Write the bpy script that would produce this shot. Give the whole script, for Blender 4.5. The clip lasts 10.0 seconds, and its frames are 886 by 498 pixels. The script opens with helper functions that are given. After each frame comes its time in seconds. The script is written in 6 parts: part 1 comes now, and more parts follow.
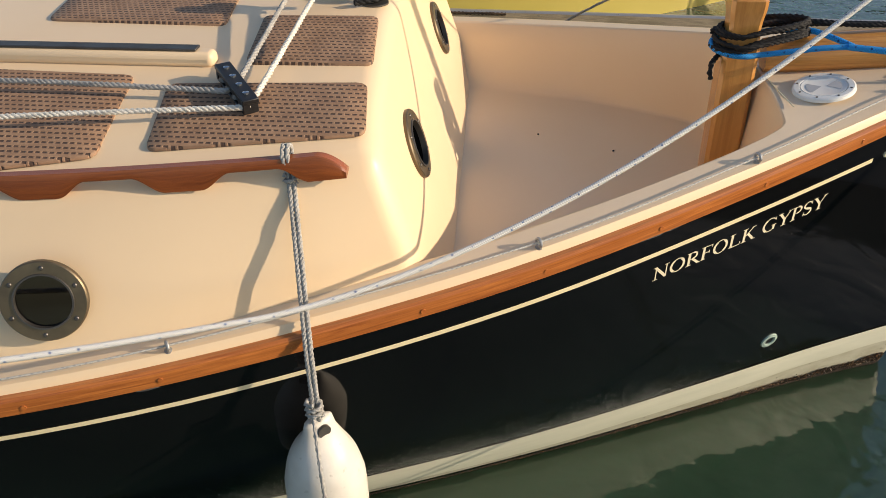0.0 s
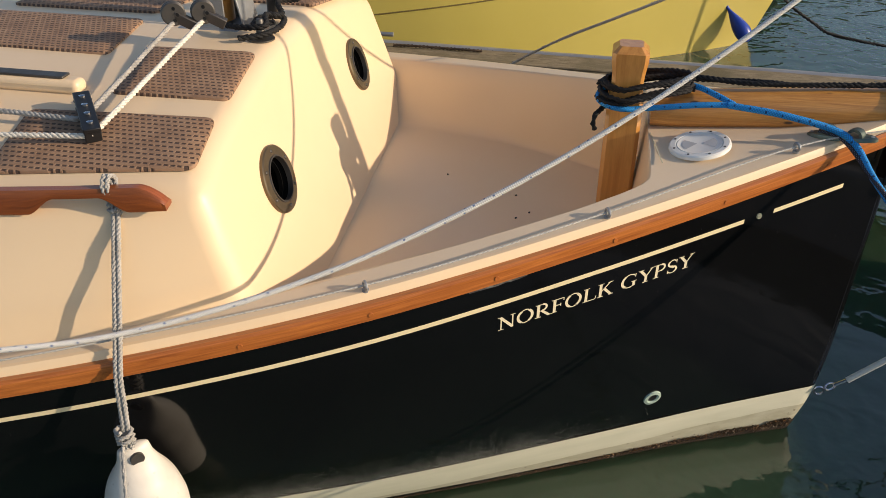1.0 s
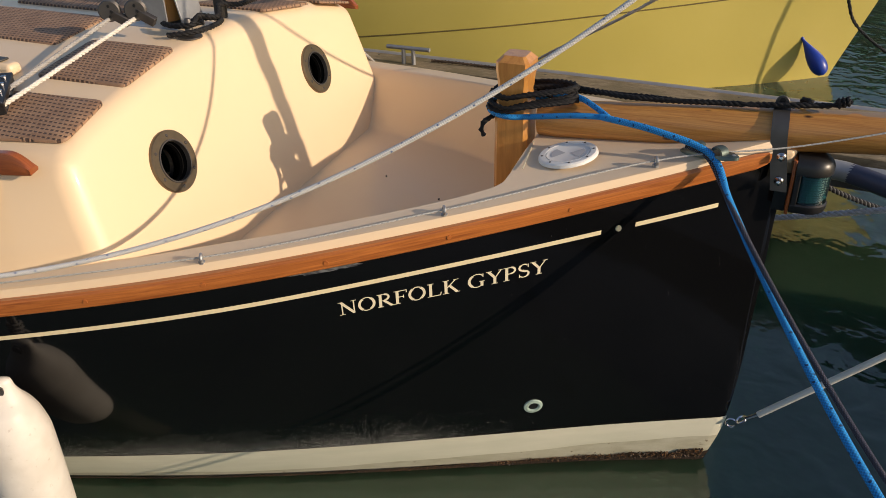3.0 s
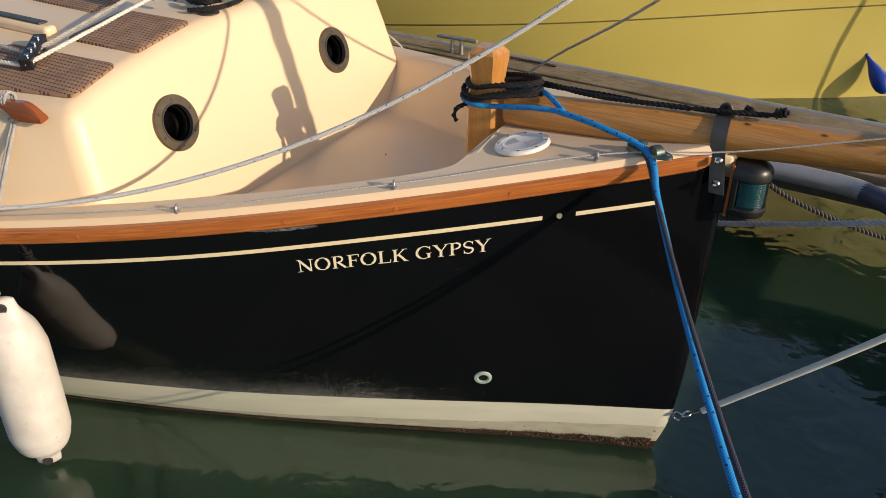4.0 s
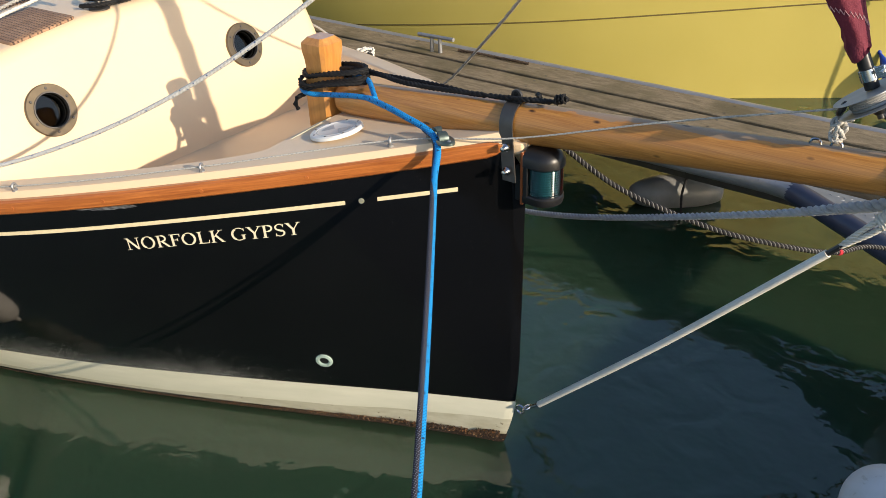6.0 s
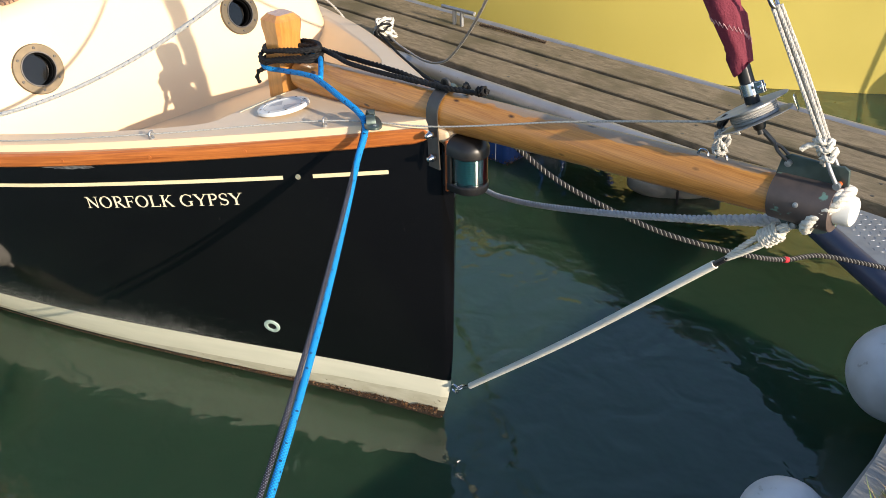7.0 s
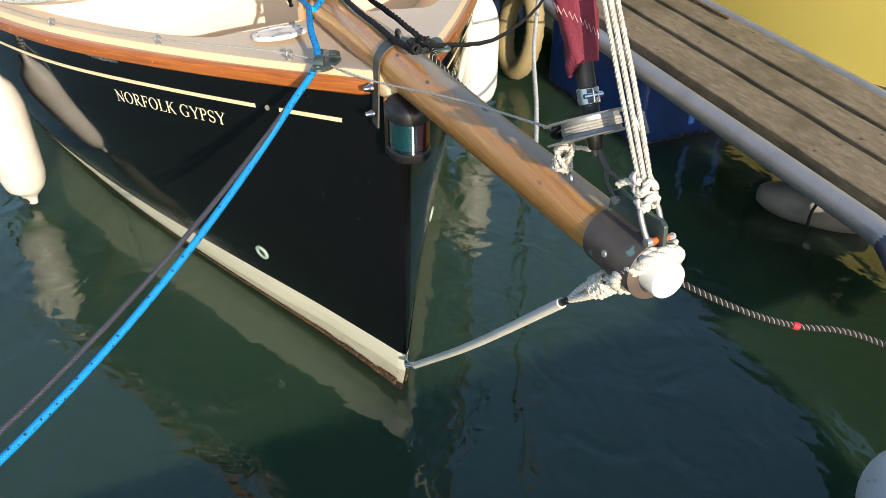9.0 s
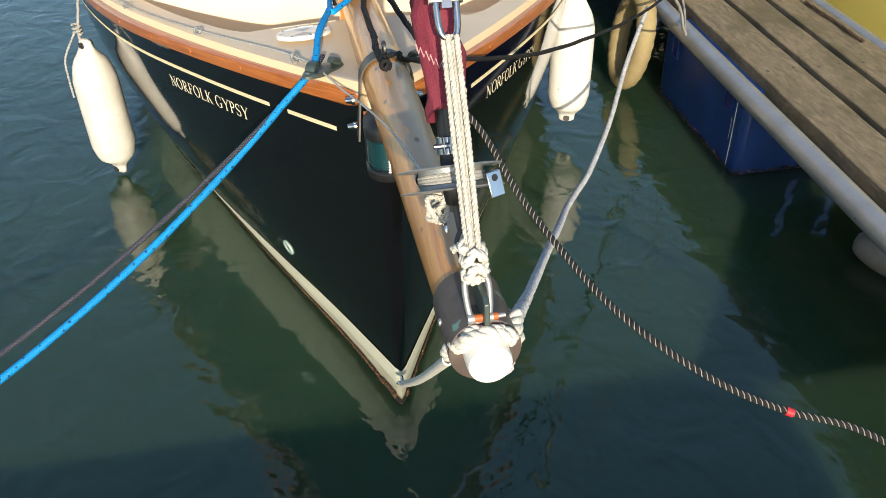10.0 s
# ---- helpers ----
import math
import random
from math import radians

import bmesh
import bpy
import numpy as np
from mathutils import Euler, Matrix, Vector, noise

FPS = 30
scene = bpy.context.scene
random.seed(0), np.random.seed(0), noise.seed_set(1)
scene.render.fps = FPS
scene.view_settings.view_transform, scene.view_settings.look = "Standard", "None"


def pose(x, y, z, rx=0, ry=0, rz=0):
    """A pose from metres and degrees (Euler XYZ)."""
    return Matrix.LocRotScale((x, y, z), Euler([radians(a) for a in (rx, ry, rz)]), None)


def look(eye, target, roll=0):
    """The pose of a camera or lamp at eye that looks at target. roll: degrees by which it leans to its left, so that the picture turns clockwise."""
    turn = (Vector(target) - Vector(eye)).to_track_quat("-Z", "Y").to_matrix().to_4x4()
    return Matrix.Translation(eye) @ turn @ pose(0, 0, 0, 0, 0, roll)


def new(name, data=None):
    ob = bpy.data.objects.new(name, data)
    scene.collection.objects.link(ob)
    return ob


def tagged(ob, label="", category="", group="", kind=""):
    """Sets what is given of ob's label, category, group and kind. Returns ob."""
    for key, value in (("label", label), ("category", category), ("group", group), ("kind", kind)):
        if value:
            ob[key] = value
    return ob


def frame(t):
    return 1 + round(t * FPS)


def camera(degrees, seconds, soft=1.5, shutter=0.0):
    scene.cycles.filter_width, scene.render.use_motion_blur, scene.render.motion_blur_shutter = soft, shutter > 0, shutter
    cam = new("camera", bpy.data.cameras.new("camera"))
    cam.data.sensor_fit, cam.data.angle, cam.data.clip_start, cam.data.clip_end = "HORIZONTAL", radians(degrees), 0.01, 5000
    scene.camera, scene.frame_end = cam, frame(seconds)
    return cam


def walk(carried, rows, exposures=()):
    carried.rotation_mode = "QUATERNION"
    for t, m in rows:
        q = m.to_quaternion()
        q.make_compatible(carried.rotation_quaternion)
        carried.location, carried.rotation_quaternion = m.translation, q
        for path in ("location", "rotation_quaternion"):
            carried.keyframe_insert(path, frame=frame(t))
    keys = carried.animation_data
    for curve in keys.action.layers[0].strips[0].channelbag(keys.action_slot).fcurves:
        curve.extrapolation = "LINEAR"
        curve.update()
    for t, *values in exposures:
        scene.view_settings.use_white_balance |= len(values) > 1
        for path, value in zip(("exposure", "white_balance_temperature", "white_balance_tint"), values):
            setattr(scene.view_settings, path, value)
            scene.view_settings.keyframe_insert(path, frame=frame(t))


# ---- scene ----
cam = camera(56, 10.0, soft=0.75)
PATH = [
    (0, (-1.2085, -2.2135, 1.8327), (-1.4018, -0.5544, 0.7326), -1.11),
    (0.5, (-0.9842, -2.1709, 1.8426), (-1.2496, -0.5106, 0.7595), -1.27),
    (1, (-0.7513, -2.1308, 1.8594), (-1.0673, -0.4554, 0.8138), 0.24),
    (1.5, (-0.5521, -2.1795, 1.8477), (-0.9608, -0.4960, 0.8483), 0.73),
    (2, (-0.3782, -2.1911, 1.8492), (-0.9037, -0.5393, 0.8514), -1.32),
    (2.5, (-0.2439, -2.1436, 1.8325), (-0.8443, -0.5188, 0.8326), -2.93),
    (3, (-0.0388, -2.0525, 1.8324), (-0.7039, -0.4463, 0.8436), -0.99),
    (3.2, (0.0383, -2.0485, 1.8140), (-0.6613, -0.4372, 0.8580), -0.08),
    (4.3, (0.4874, -2.0521, 1.8886), (-0.4373, -0.6001, 0.8706), -0.78),
    (4.5, (0.5631, -2.0189, 1.8867), (-0.3984, -0.5885, 0.8721), -2.07),
    (5, (0.7313, -1.8617, 1.8489), (-0.2704, -0.4385, 0.8635), -2.28),
    (5.5, (0.8713, -1.7760, 1.8029), (-0.1517, -0.3435, 0.8535), -2.07),
    (6.8, (1.3543, -1.4541, 1.9056), (0.1695, -0.2510, 0.8340), -1.83),
    (7, (1.3807, -1.4226, 1.8955), (0.1884, -0.2127, 0.8398), -1.05),
    (7.5, (1.4932, -1.2777, 1.8867), (0.2527, -0.1248, 0.8226), 1.79),
    (8, (1.6334, -1.0960, 1.8768), (0.2855, -0.0974, 0.7877), 3.14),
    (8.5, (1.7313, -0.8743, 1.8801), (0.2811, -0.0864, 0.7505), 1.41),
    (9, (1.7003, -0.6173, 1.8401), (0.2029, 0.0299, 0.6831), 0.35),
    (9.5, (1.6595, -0.3831, 1.8393), (0.1064, 0.0816, 0.6680), -0.67),
    (10, (1.7032, -0.1481, 1.8566), (0.1106, 0.1094, 0.6745), -1.14),
]
EXPOSURES = [(0.0, 0.1, 6600, 11), (1.2, -0.12, 6650, 13), (2.5, -0.26, 6650, 15), (4.5, -0.1, 6450, 13), (5.5, 0.05, 6300, 11), (7.0, 0.52, 6150, 11), (8.5, 0.52, 6150, 10), (10.0, 0.42, 6150, 5)]
walk(cam, [(t, look(eye, target, roll)) for t, eye, target, roll in PATH], EXPOSURES)

# ---- sky, sun ----
SUN_DIR = Vector((0.938, -0.048, 0.333)).normalized()
world = bpy.data.worlds.new("sky")
scene.world = world
world.use_nodes = True
wn = world.node_tree
sky = wn.nodes.new("ShaderNodeTexSky")
sky.sky_type = "NISHITA"
sky.sun_disc = False
sky.sun_elevation = radians(19.5)
sky.sun_rotation = radians(92.9)
wn.nodes["Background"].inputs[1].default_value = 0.16
wn.links.new(sky.outputs[0], wn.nodes["Background"].inputs[0])
lamp = bpy.data.lights.new("sun", "SUN")
lamp.energy, lamp.angle, lamp.color = 4.8, radians(0.53), (1.0, 0.83, 0.62)
sun = new("sun", lamp)
sun.matrix_world = look(SUN_DIR * 30, (0, 0, 0))


# ---- materials ----
def material(name, base, rough=0.5, metal=0.0, coat=0.0, second=None, scale=8.0, mix=0.5, bump=0.0, bump_scale=60.0,
             stretch=(1, 1, 1), rough_var=0.0, spec=0.5, speckle=None):
    """A surface with a base colour, a second colour in soft blotches, fine relief and uneven gloss."""
    m = bpy.data.materials.new(name)
    m.use_nodes = True
    nt = m.node_tree
    b = nt.nodes["Principled BSDF"]
    b.inputs["Roughness"].default_value = rough
    b.inputs["Metallic"].default_value = metal
    b.inputs["Coat Weight"].default_value = coat
    b.inputs["Coat Roughness"].default_value = 0.05
    b.inputs["Specular IOR Level"].default_value = spec
    b.inputs["Base Color"].default_value = (*base, 1)
    tc = nt.nodes.new("ShaderNodeTexCoord")
    mp = nt.nodes.new("ShaderNodeMapping")
    mp.inputs["Scale"].default_value = stretch
    nt.links.new(tc.outputs["Object"], mp.inputs[0])
    big = nt.nodes.new("ShaderNodeTexNoise")
    big.inputs["Scale"].default_value = scale
    big.inputs["Detail"].default_value = 6
    nt.links.new(mp.outputs[0], big.inputs[0])
    if second:
        ramp = nt.nodes.new("ShaderNodeValToRGB")
        ramp.color_ramp.elements[0].position = 0.5 - 0.5 * mix
        ramp.color_ramp.elements[1].position = 0.5 + 0.5 * mix
        ramp.color_ramp.elements[0].color = (*base, 1)
        ramp.color_ramp.elements[1].color = (*second, 1)
        nt.links.new(big.outputs[0], ramp.inputs[0])
        out = ramp.outputs[0]
        if speckle:
            sp = nt.nodes.new("ShaderNodeTexNoise")
            sp.inputs["Scale"].default_value = speckle[1]
            sp.inputs["Detail"].default_value = 3
            nt.links.new(tc.outputs["Object"], sp.inputs[0])
            sr = nt.nodes.new("ShaderNodeValToRGB")
            sr.color_ramp.elements[0].position = speckle[2]
            sr.color_ramp.elements[1].position = speckle[2] + 0.06
            mx = nt.nodes.new("ShaderNodeMix")
            mx.data_type = "RGBA"
            nt.links.new(sp.outputs[0], sr.inputs[0])
            nt.links.new(sr.outputs[0], mx.inputs[0])
            nt.links.new(out, mx.inputs[6])
            mx.inputs[7].default_value = (*speckle[0], 1)
            out = mx.outputs[2]
        nt.links.new(out, b.inputs["Base Color"])
    if rough_var:
        mr = nt.nodes.new("ShaderNodeMapRange")
        mr.inputs["To Min"].default_value = max(0.02, rough - rough_var)
        mr.inputs["To Max"].default_value = min(1, rough + rough_var)
        nt.links.new(big.outputs[0], mr.inputs[0])
        nt.links.new(mr.outputs[0], b.inputs["Roughness"])
    if bump:
        fine = nt.nodes.new("ShaderNodeTexNoise")
        fine.inputs["Scale"].default_value = bump_scale
        fine.inputs["Detail"].default_value = 5
        nt.links.new(mp.outputs[0], fine.inputs[0])
        bp = nt.nodes.new("ShaderNodeBump")
        bp.inputs["Strength"].default_value = bump
        bp.inputs["Distance"].default_value = 0.004
        nt.links.new(fine.outputs[0], bp.inputs["Height"])
        nt.links.new(bp.outputs[0], b.inputs["Normal"])
    return m


def wood(name, dark, light, rough=0.35, coat=0.3, stretch=(1.0, 14, 14), scale=5.0, blotch=None, bump=0.25, run=False):
    """Timber with grain along its own x axis, or with run along the piece's length."""
    m = bpy.data.materials.new(name)
    m.use_nodes = True
    nt = m.node_tree
    b = nt.nodes["Principled BSDF"]
    b.inputs["Roughness"].default_value = rough
    b.inputs["Coat Weight"].default_value = coat
    b.inputs["Coat Roughness"].default_value = 0.15
    tc = nt.nodes.new("ShaderNodeTexCoord")
    mp = nt.nodes.new("ShaderNodeMapping")
    mp.inputs["Scale"].default_value = stretch
    oi = nt.nodes.new("ShaderNodeObjectInfo")
    nt.links.new(tc.outputs["UV" if run else "Object"], mp.inputs[0])
    ofs = nt.nodes.new("ShaderNodeVectorMath")
    ofs.operation = "ADD"
    ml = nt.nodes.new("ShaderNodeMath")
    ml.operation = "MULTIPLY"
    ml.inputs[1].default_value = 37.0
    nt.links.new(oi.outputs["Random"], ml.inputs[0])
    nt.links.new(mp.outputs[0], ofs.inputs[0])
    nt.links.new(ml.outputs[0], ofs.inputs[1])
    n1 = nt.nodes.new("ShaderNodeTexNoise")
    n1.inputs["Scale"].default_value = scale
    n1.inputs["Detail"].default_value = 8
    n1.inputs["Roughness"].default_value = 0.7
    n1.inputs["Distortion"].default_value = 0.6
    nt.links.new(ofs.outputs[0], n1.inputs[0])
    ramp = nt.nodes.new("ShaderNodeValToRGB")
    ramp.color_ramp.elements[0].position, ramp.color_ramp.elements[1].position = 0.3, 0.7
    ramp.color_ramp.elements[0].color, ramp.color_ramp.elements[1].color = (*dark, 1), (*light, 1)
    nt.links.new(n1.outputs[0], ramp.inputs[0])
    out = ramp.outputs[0]
    if blotch:
        n2 = nt.nodes.new("ShaderNodeTexNoise")
        n2.inputs["Scale"].default_value = 3.2
        n2.inputs["Detail"].default_value = 5
        nt.links.new(tc.outputs["Object"], n2.inputs[0])
        r2 = nt.nodes.new("ShaderNodeValToRGB")
        r2.color_ramp.elements[0].position, r2.color_ramp.elements[1].position = 0.5, 0.66
        mx = nt.nodes.new("ShaderNodeMix")
        mx.data_type = "RGBA"
        nt.links.new(n2.outputs[0], r2.inputs[0])
        nt.links.new(r2.outputs[0], mx.inputs[0])
        nt.links.new(out, mx.inputs[6])
        mx.inputs[7].default_value = (*blotch, 1)
        out = mx.outputs[2]
    nt.links.new(out, b.inputs["Base Color"])
    bp = nt.nodes.new("ShaderNodeBump")
    bp.inputs["Strength"].default_value = bump
    bp.inputs["Distance"].default_value = 0.003
    nt.links.new(n1.outputs[0], bp.inputs["Height"])
    nt.links.new(bp.outputs[0], b.inputs["Normal"])
    return m


def braid(name, base, fleck, every=0.05, share=0.35, rough=0.75, around=2.0, weave=(16, 420), deep=0.72):
    """Braided cord: fine weave relief round and along the line, with coloured flecks."""
    m = bpy.data.materials.new(name)
    m.use_nodes = True
    nt = m.node_tree
    b = nt.nodes["Principled BSDF"]
    b.inputs["Roughness"].default_value = rough
    uv = nt.nodes.new("ShaderNodeUVMap")
    mp = nt.nodes.new("ShaderNodeMapping")
    mp.inputs["Scale"].default_value = (*weave, 1)
    nt.links.new(uv.outputs[0], mp.inputs[0])
    ck = nt.nodes.new("ShaderNodeTexChecker")
    ck.inputs["Scale"].default_value = 1.0
    nt.links.new(mp.outputs[0], ck.inputs[0])
    m2 = nt.nodes.new("ShaderNodeMapping")
    m2.inputs["Scale"].default_value = (around, 1.0 / every, 1)
    m2.inputs["Rotation"].default_value = (0, 0, 0.5)
    nt.links.new(uv.outputs[0], m2.inputs[0])
    br = nt.nodes.new("ShaderNodeTexVoronoi")
    br.inputs["Scale"].default_value = 1.0
    br.inputs["Randomness"].default_value = 0.15
    nt.links.new(m2.outputs[0], br.inputs[0])
    lt = nt.nodes.new("ShaderNodeMath")
    lt.operation = "LESS_THAN"
    lt.inputs[1].default_value = share
    nt.links.new(br.outputs["Distance"], lt.inputs[0])
    mx = nt.nodes.new("ShaderNodeMix")
    mx.data_type = "RGBA"
    nt.links.new(lt.outputs[0], mx.inputs[0])
    shade = nt.nodes.new("ShaderNodeMix")
    shade.data_type = "RGBA"
    nt.links.new(ck.outputs["Fac"], shade.inputs[0])
    shade.inputs[6].default_value = (*base, 1)
    shade.inputs[7].default_value = (*[c * deep for c in base], 1)
    nt.links.new(shade.outputs[2], mx.inputs[6])
    mx.inputs[7].default_value = (*fleck, 1)
    nt.links.new(mx.outputs[2], b.inputs["Base Color"])
    bp = nt.nodes.new("ShaderNodeBump")
    bp.inputs["Strength"].default_value = 0.9
    bp.inputs["Distance"].default_value = 0.003
    nt.links.new(ck.outputs["Fac"], bp.inputs["Height"])
    nt.links.new(bp.outputs[0], b.inputs["Normal"])
    return m


def salted(m):
    """Dried salt spray in a ragged band above the waterline, thinning upwards, and a few stray flecks."""
    nt = m.node_tree
    b = nt.nodes["Principled BSDF"]
    old = b.inputs["Base Color"].links[0].from_socket
    tc = nt.nodes.new("ShaderNodeTexCoord")
    sep = nt.nodes.new("ShaderNodeSeparateXYZ")
    nt.links.new(tc.outputs["Object"], sep.inputs[0])
    mp = nt.nodes.new("ShaderNodeMapping")
    mp.inputs["Scale"].default_value = (1.0, 1.0, 0.28)
    nt.links.new(tc.outputs["Object"], mp.inputs[0])
    fine = nt.nodes.new("ShaderNodeTexNoise")
    fine.inputs["Scale"].default_value = 370
    fine.inputs["Detail"].default_value = 4
    nt.links.new(mp.outputs[0], fine.inputs[0])
    big = nt.nodes.new("ShaderNodeTexNoise")
    big.inputs["Scale"].default_value = 9
    big.inputs["Detail"].default_value = 3
    nt.links.new(tc.outputs["Object"], big.inputs[0])
    height = nt.nodes.new("ShaderNodeMapRange")
    height.inputs["From Min"].default_value, height.inputs["From Max"].default_value = 0.16, 0.36
    height.inputs["To Min"].default_value, height.inputs["To Max"].default_value = 0.275, -0.03
    nt.links.new(sep.outputs[2], height.inputs[0])
    aft = nt.nodes.new("ShaderNodeMapRange")
    aft.inputs["From Min"].default_value, aft.inputs["From Max"].default_value = -0.85, -0.42
    aft.inputs["To Min"].default_value, aft.inputs["To Max"].default_value = 1.0, 0.0
    nt.links.new(sep.outputs[0], aft.inputs[0])
    hm = nt.nodes.new("ShaderNodeMath")
    hm.operation = "MULTIPLY"
    nt.links.new(height.outputs[0], hm.inputs[0])
    nt.links.new(aft.outputs[0], hm.inputs[1])
    s1 = nt.nodes.new("ShaderNodeMath")
    s1.operation = "MULTIPLY_ADD"
    s1.inputs[1].default_value = 0.12
    nt.links.new(big.outputs[0], s1.inputs[0])
    nt.links.new(fine.outputs[0], s1.inputs[2])
    s2 = nt.nodes.new("ShaderNodeMath")
    s2.operation = "ADD"
    nt.links.new(s1.outputs[0], s2.inputs[0])
    nt.links.new(hm.outputs[0], s2.inputs[1])
    rp = nt.nodes.new("ShaderNodeValToRGB")
    rp.color_ramp.elements[0].position, rp.color_ramp.elements[1].position = 0.785, 0.85
    nt.links.new(s2.outputs[0], rp.inputs[0])
    mx = nt.nodes.new("ShaderNodeMix")
    mx.data_type = "RGBA"
    nt.links.new(rp.outputs[0], mx.inputs[0])
    nt.links.new(old, mx.inputs[6])
    mx.inputs[7].default_value = (0.29, 0.285, 0.27, 1)
    nt.links.new(mx.outputs[2], b.inputs["Base Color"])


CREAM = material("cream gelcoat", (0.80, 0.615, 0.40), 0.42, coat=0.12, second=(0.76, 0.57, 0.365), scale=3, mix=0.8, bump=0.02, bump_scale=9, rough_var=0.08)
DECK_CREAM = material("cream deck gelcoat", (0.75, 0.60, 0.43), 0.5, second=(0.71, 0.56, 0.39), scale=7, mix=0.7, bump=0.10, bump_scale=420, rough_var=0.1)
HULL = material("black gelcoat", (0.0032, 0.0032, 0.0037), 0.07, second=(0.0050, 0.0050, 0.0056), scale=4, mix=0.6, rough_var=0.04)
salted(HULL)
BOOT = material("cream boot stripe", (0.80, 0.77, 0.61), 0.45, second=(0.66, 0.65, 0.50), scale=5, mix=0.7, stretch=(1, 1, 6), bump=0.1, bump_scale=40)
GROWTH = material("brown weed growth", (0.012, 0.009, 0.006), 0.8, second=(0.045, 0.024, 0.011), scale=90, mix=0.4, bump=1.0, bump_scale=160, speckle=((0.30, 0.17, 0.07), 140, 0.64))
PALE_PATCH = material("mottled grey gelcoat", (0.16, 0.17, 0.18), 0.5, second=(0.03, 0.03, 0.035), scale=60, mix=0.3, stretch=(1, 1, 3), bump=0.2)
SCUM = material("stained boot stripe", (0.66, 0.635, 0.50), 0.5, second=(0.42, 0.39, 0.26), scale=16, mix=0.8, stretch=(1, 1, 3), bump=0.2, bump_scale=60, speckle=((0.20, 0.16, 0.09), 38, 0.68))
STRIPE = material("cream cove line", (0.80, 0.70, 0.45), 0.4, second=(0.74, 0.63, 0.40), scale=20)
LETTER = material("cream letter", (0.80, 0.72, 0.52), 0.4, second=(0.74, 0.66, 0.47), scale=30)
TEAK = wood("varnished teak", (0.24, 0.062, 0.013), (0.58, 0.20, 0.045), 0.28, 0.5, (26, 0.9, 1), 6, run=True)
TEAK_GRIP = wood("dark varnished teak", (0.17, 0.040, 0.009), (0.34, 0.092, 0.021), 0.3, 0.35, (30, 1.0, 1), 6, run=True)
TEAK_PLUG = wood("teak plug", (0.30, 0.08, 0.017), (0.52, 0.17, 0.04), 0.3, 0.4, (14, 14, 14), 4)
IROKO = wood("varnished iroko", (0.42, 0.17, 0.035), (0.62, 0.30, 0.075), 0.28, 0.6, (10, 10, 0.8), 5)
PINE = wood("weathered varnished spruce", (0.36, 0.135, 0.026), (0.66, 0.325, 0.082), 0.35, 0.4, (0.45, 34, 34), 6)
DOCKWOOD = wood("weathered dock board", (0.115, 0.088, 0.05), (0.31, 0.245, 0.155), 0.8, 0.0, (2.0, 7, 7), 6, blotch=(0.13, 0.105, 0.055), bump=1.0)
CHROME = material("polished stainless steel", (0.65, 0.65, 0.66), 0.18, 1.0, second=(0.5, 0.5, 0.52), scale=30, rough_var=0.1)
STEEL = material("dull grey steel", (0.14, 0.13, 0.122), 0.5, 0.85, second=(0.10, 0.095, 0.09), scale=20, rough_var=0.15, bump=0.1)
BRONZE = material("tarnished bronze", (0.20, 0.155, 0.10), 0.45, 0.8, second=(0.12, 0.10, 0.07), scale=25, rough_var=0.12, bump=0.1)
PALE_BRONZE = material("pale green oxidised bronze", (0.46, 0.58, 0.50), 0.55, 0.1, second=(0.30, 0.40, 0.35), scale=40, rough_var=0.1, bump=0.1)
ORANGE = material("orange coated pin", (0.52, 0.13, 0.03), 0.5, second=(0.36, 0.08, 0.02), scale=60, bump=0.1)
VERDIGRIS = material("green corroded bronze", (0.15, 0.195, 0.18), 0.42, 0.65, second=(0.07, 0.095, 0.085), scale=18, rough_var=0.15, bump=0.2)
COPPER = material("brown patinated copper", (0.17, 0.125, 0.11), 0.5, 0.3, second=(0.055, 0.052, 0.052), scale=13, mix=0.5, rough_var=0.15, bump=0.15, speckle=((0.17, 0.30, 0.25), 34, 0.62))
GALV = material("galvanised steel", (0.42, 0.43, 0.44), 0.5, 0.7, second=(0.30, 0.31, 0.32), scale=14, rough_var=0.15, bump=0.1)
PIPE = material("weathered grey steel tube", (0.44, 0.44, 0.445), 0.36, 0.45, second=(0.30, 0.30, 0.31), scale=7, mix=0.6, rough_var=0.15, bump=0.25, speckle=((0.20, 0.20, 0.20), 60, 0.68))
LAMP_INSIDE = material("grey lamp fitting", (0.10, 0.10, 0.105), 0.5, second=(0.07, 0.07, 0.075), scale=30)
PIPE_DARK = material("dark blue painted steel", (0.035, 0.04, 0.075), 0.4, second=(0.06, 0.065, 0.10), scale=8, mix=0.8, rough_var=0.1)
RUBBER = material("black plastic", (0.008, 0.008, 0.009), 0.38, second=(0.014, 0.014, 0.015), scale=20, rough_var=0.1)
WHITE = material("white plastic", (0.80, 0.80, 0.77), 0.35, second=(0.72, 0.72, 0.68), scale=9, rough_var=0.1)
RECESS = material("shadowed white plastic", (0.52, 0.53, 0.54), 0.4, second=(0.46, 0.47, 0.48), scale=20)
FENDER = material("grubby white vinyl", (0.72, 0.69, 0.63), 0.45, second=(0.52, 0.48, 0.42), scale=11, mix=0.6, bump=0.35, bump_scale=22, rough_var=0.1, speckle=((0.52, 0.48, 0.42), 55, 0.66))
FENDER_WHITE = material("white vinyl", (0.80, 0.79, 0.76), 0.42, second=(0.64, 0.62, 0.57), scale=9, mix=0.7, rough_var=0.1, bump=0.3, bump_scale=24, speckle=((0.42, 0.40, 0.36), 50, 0.68))
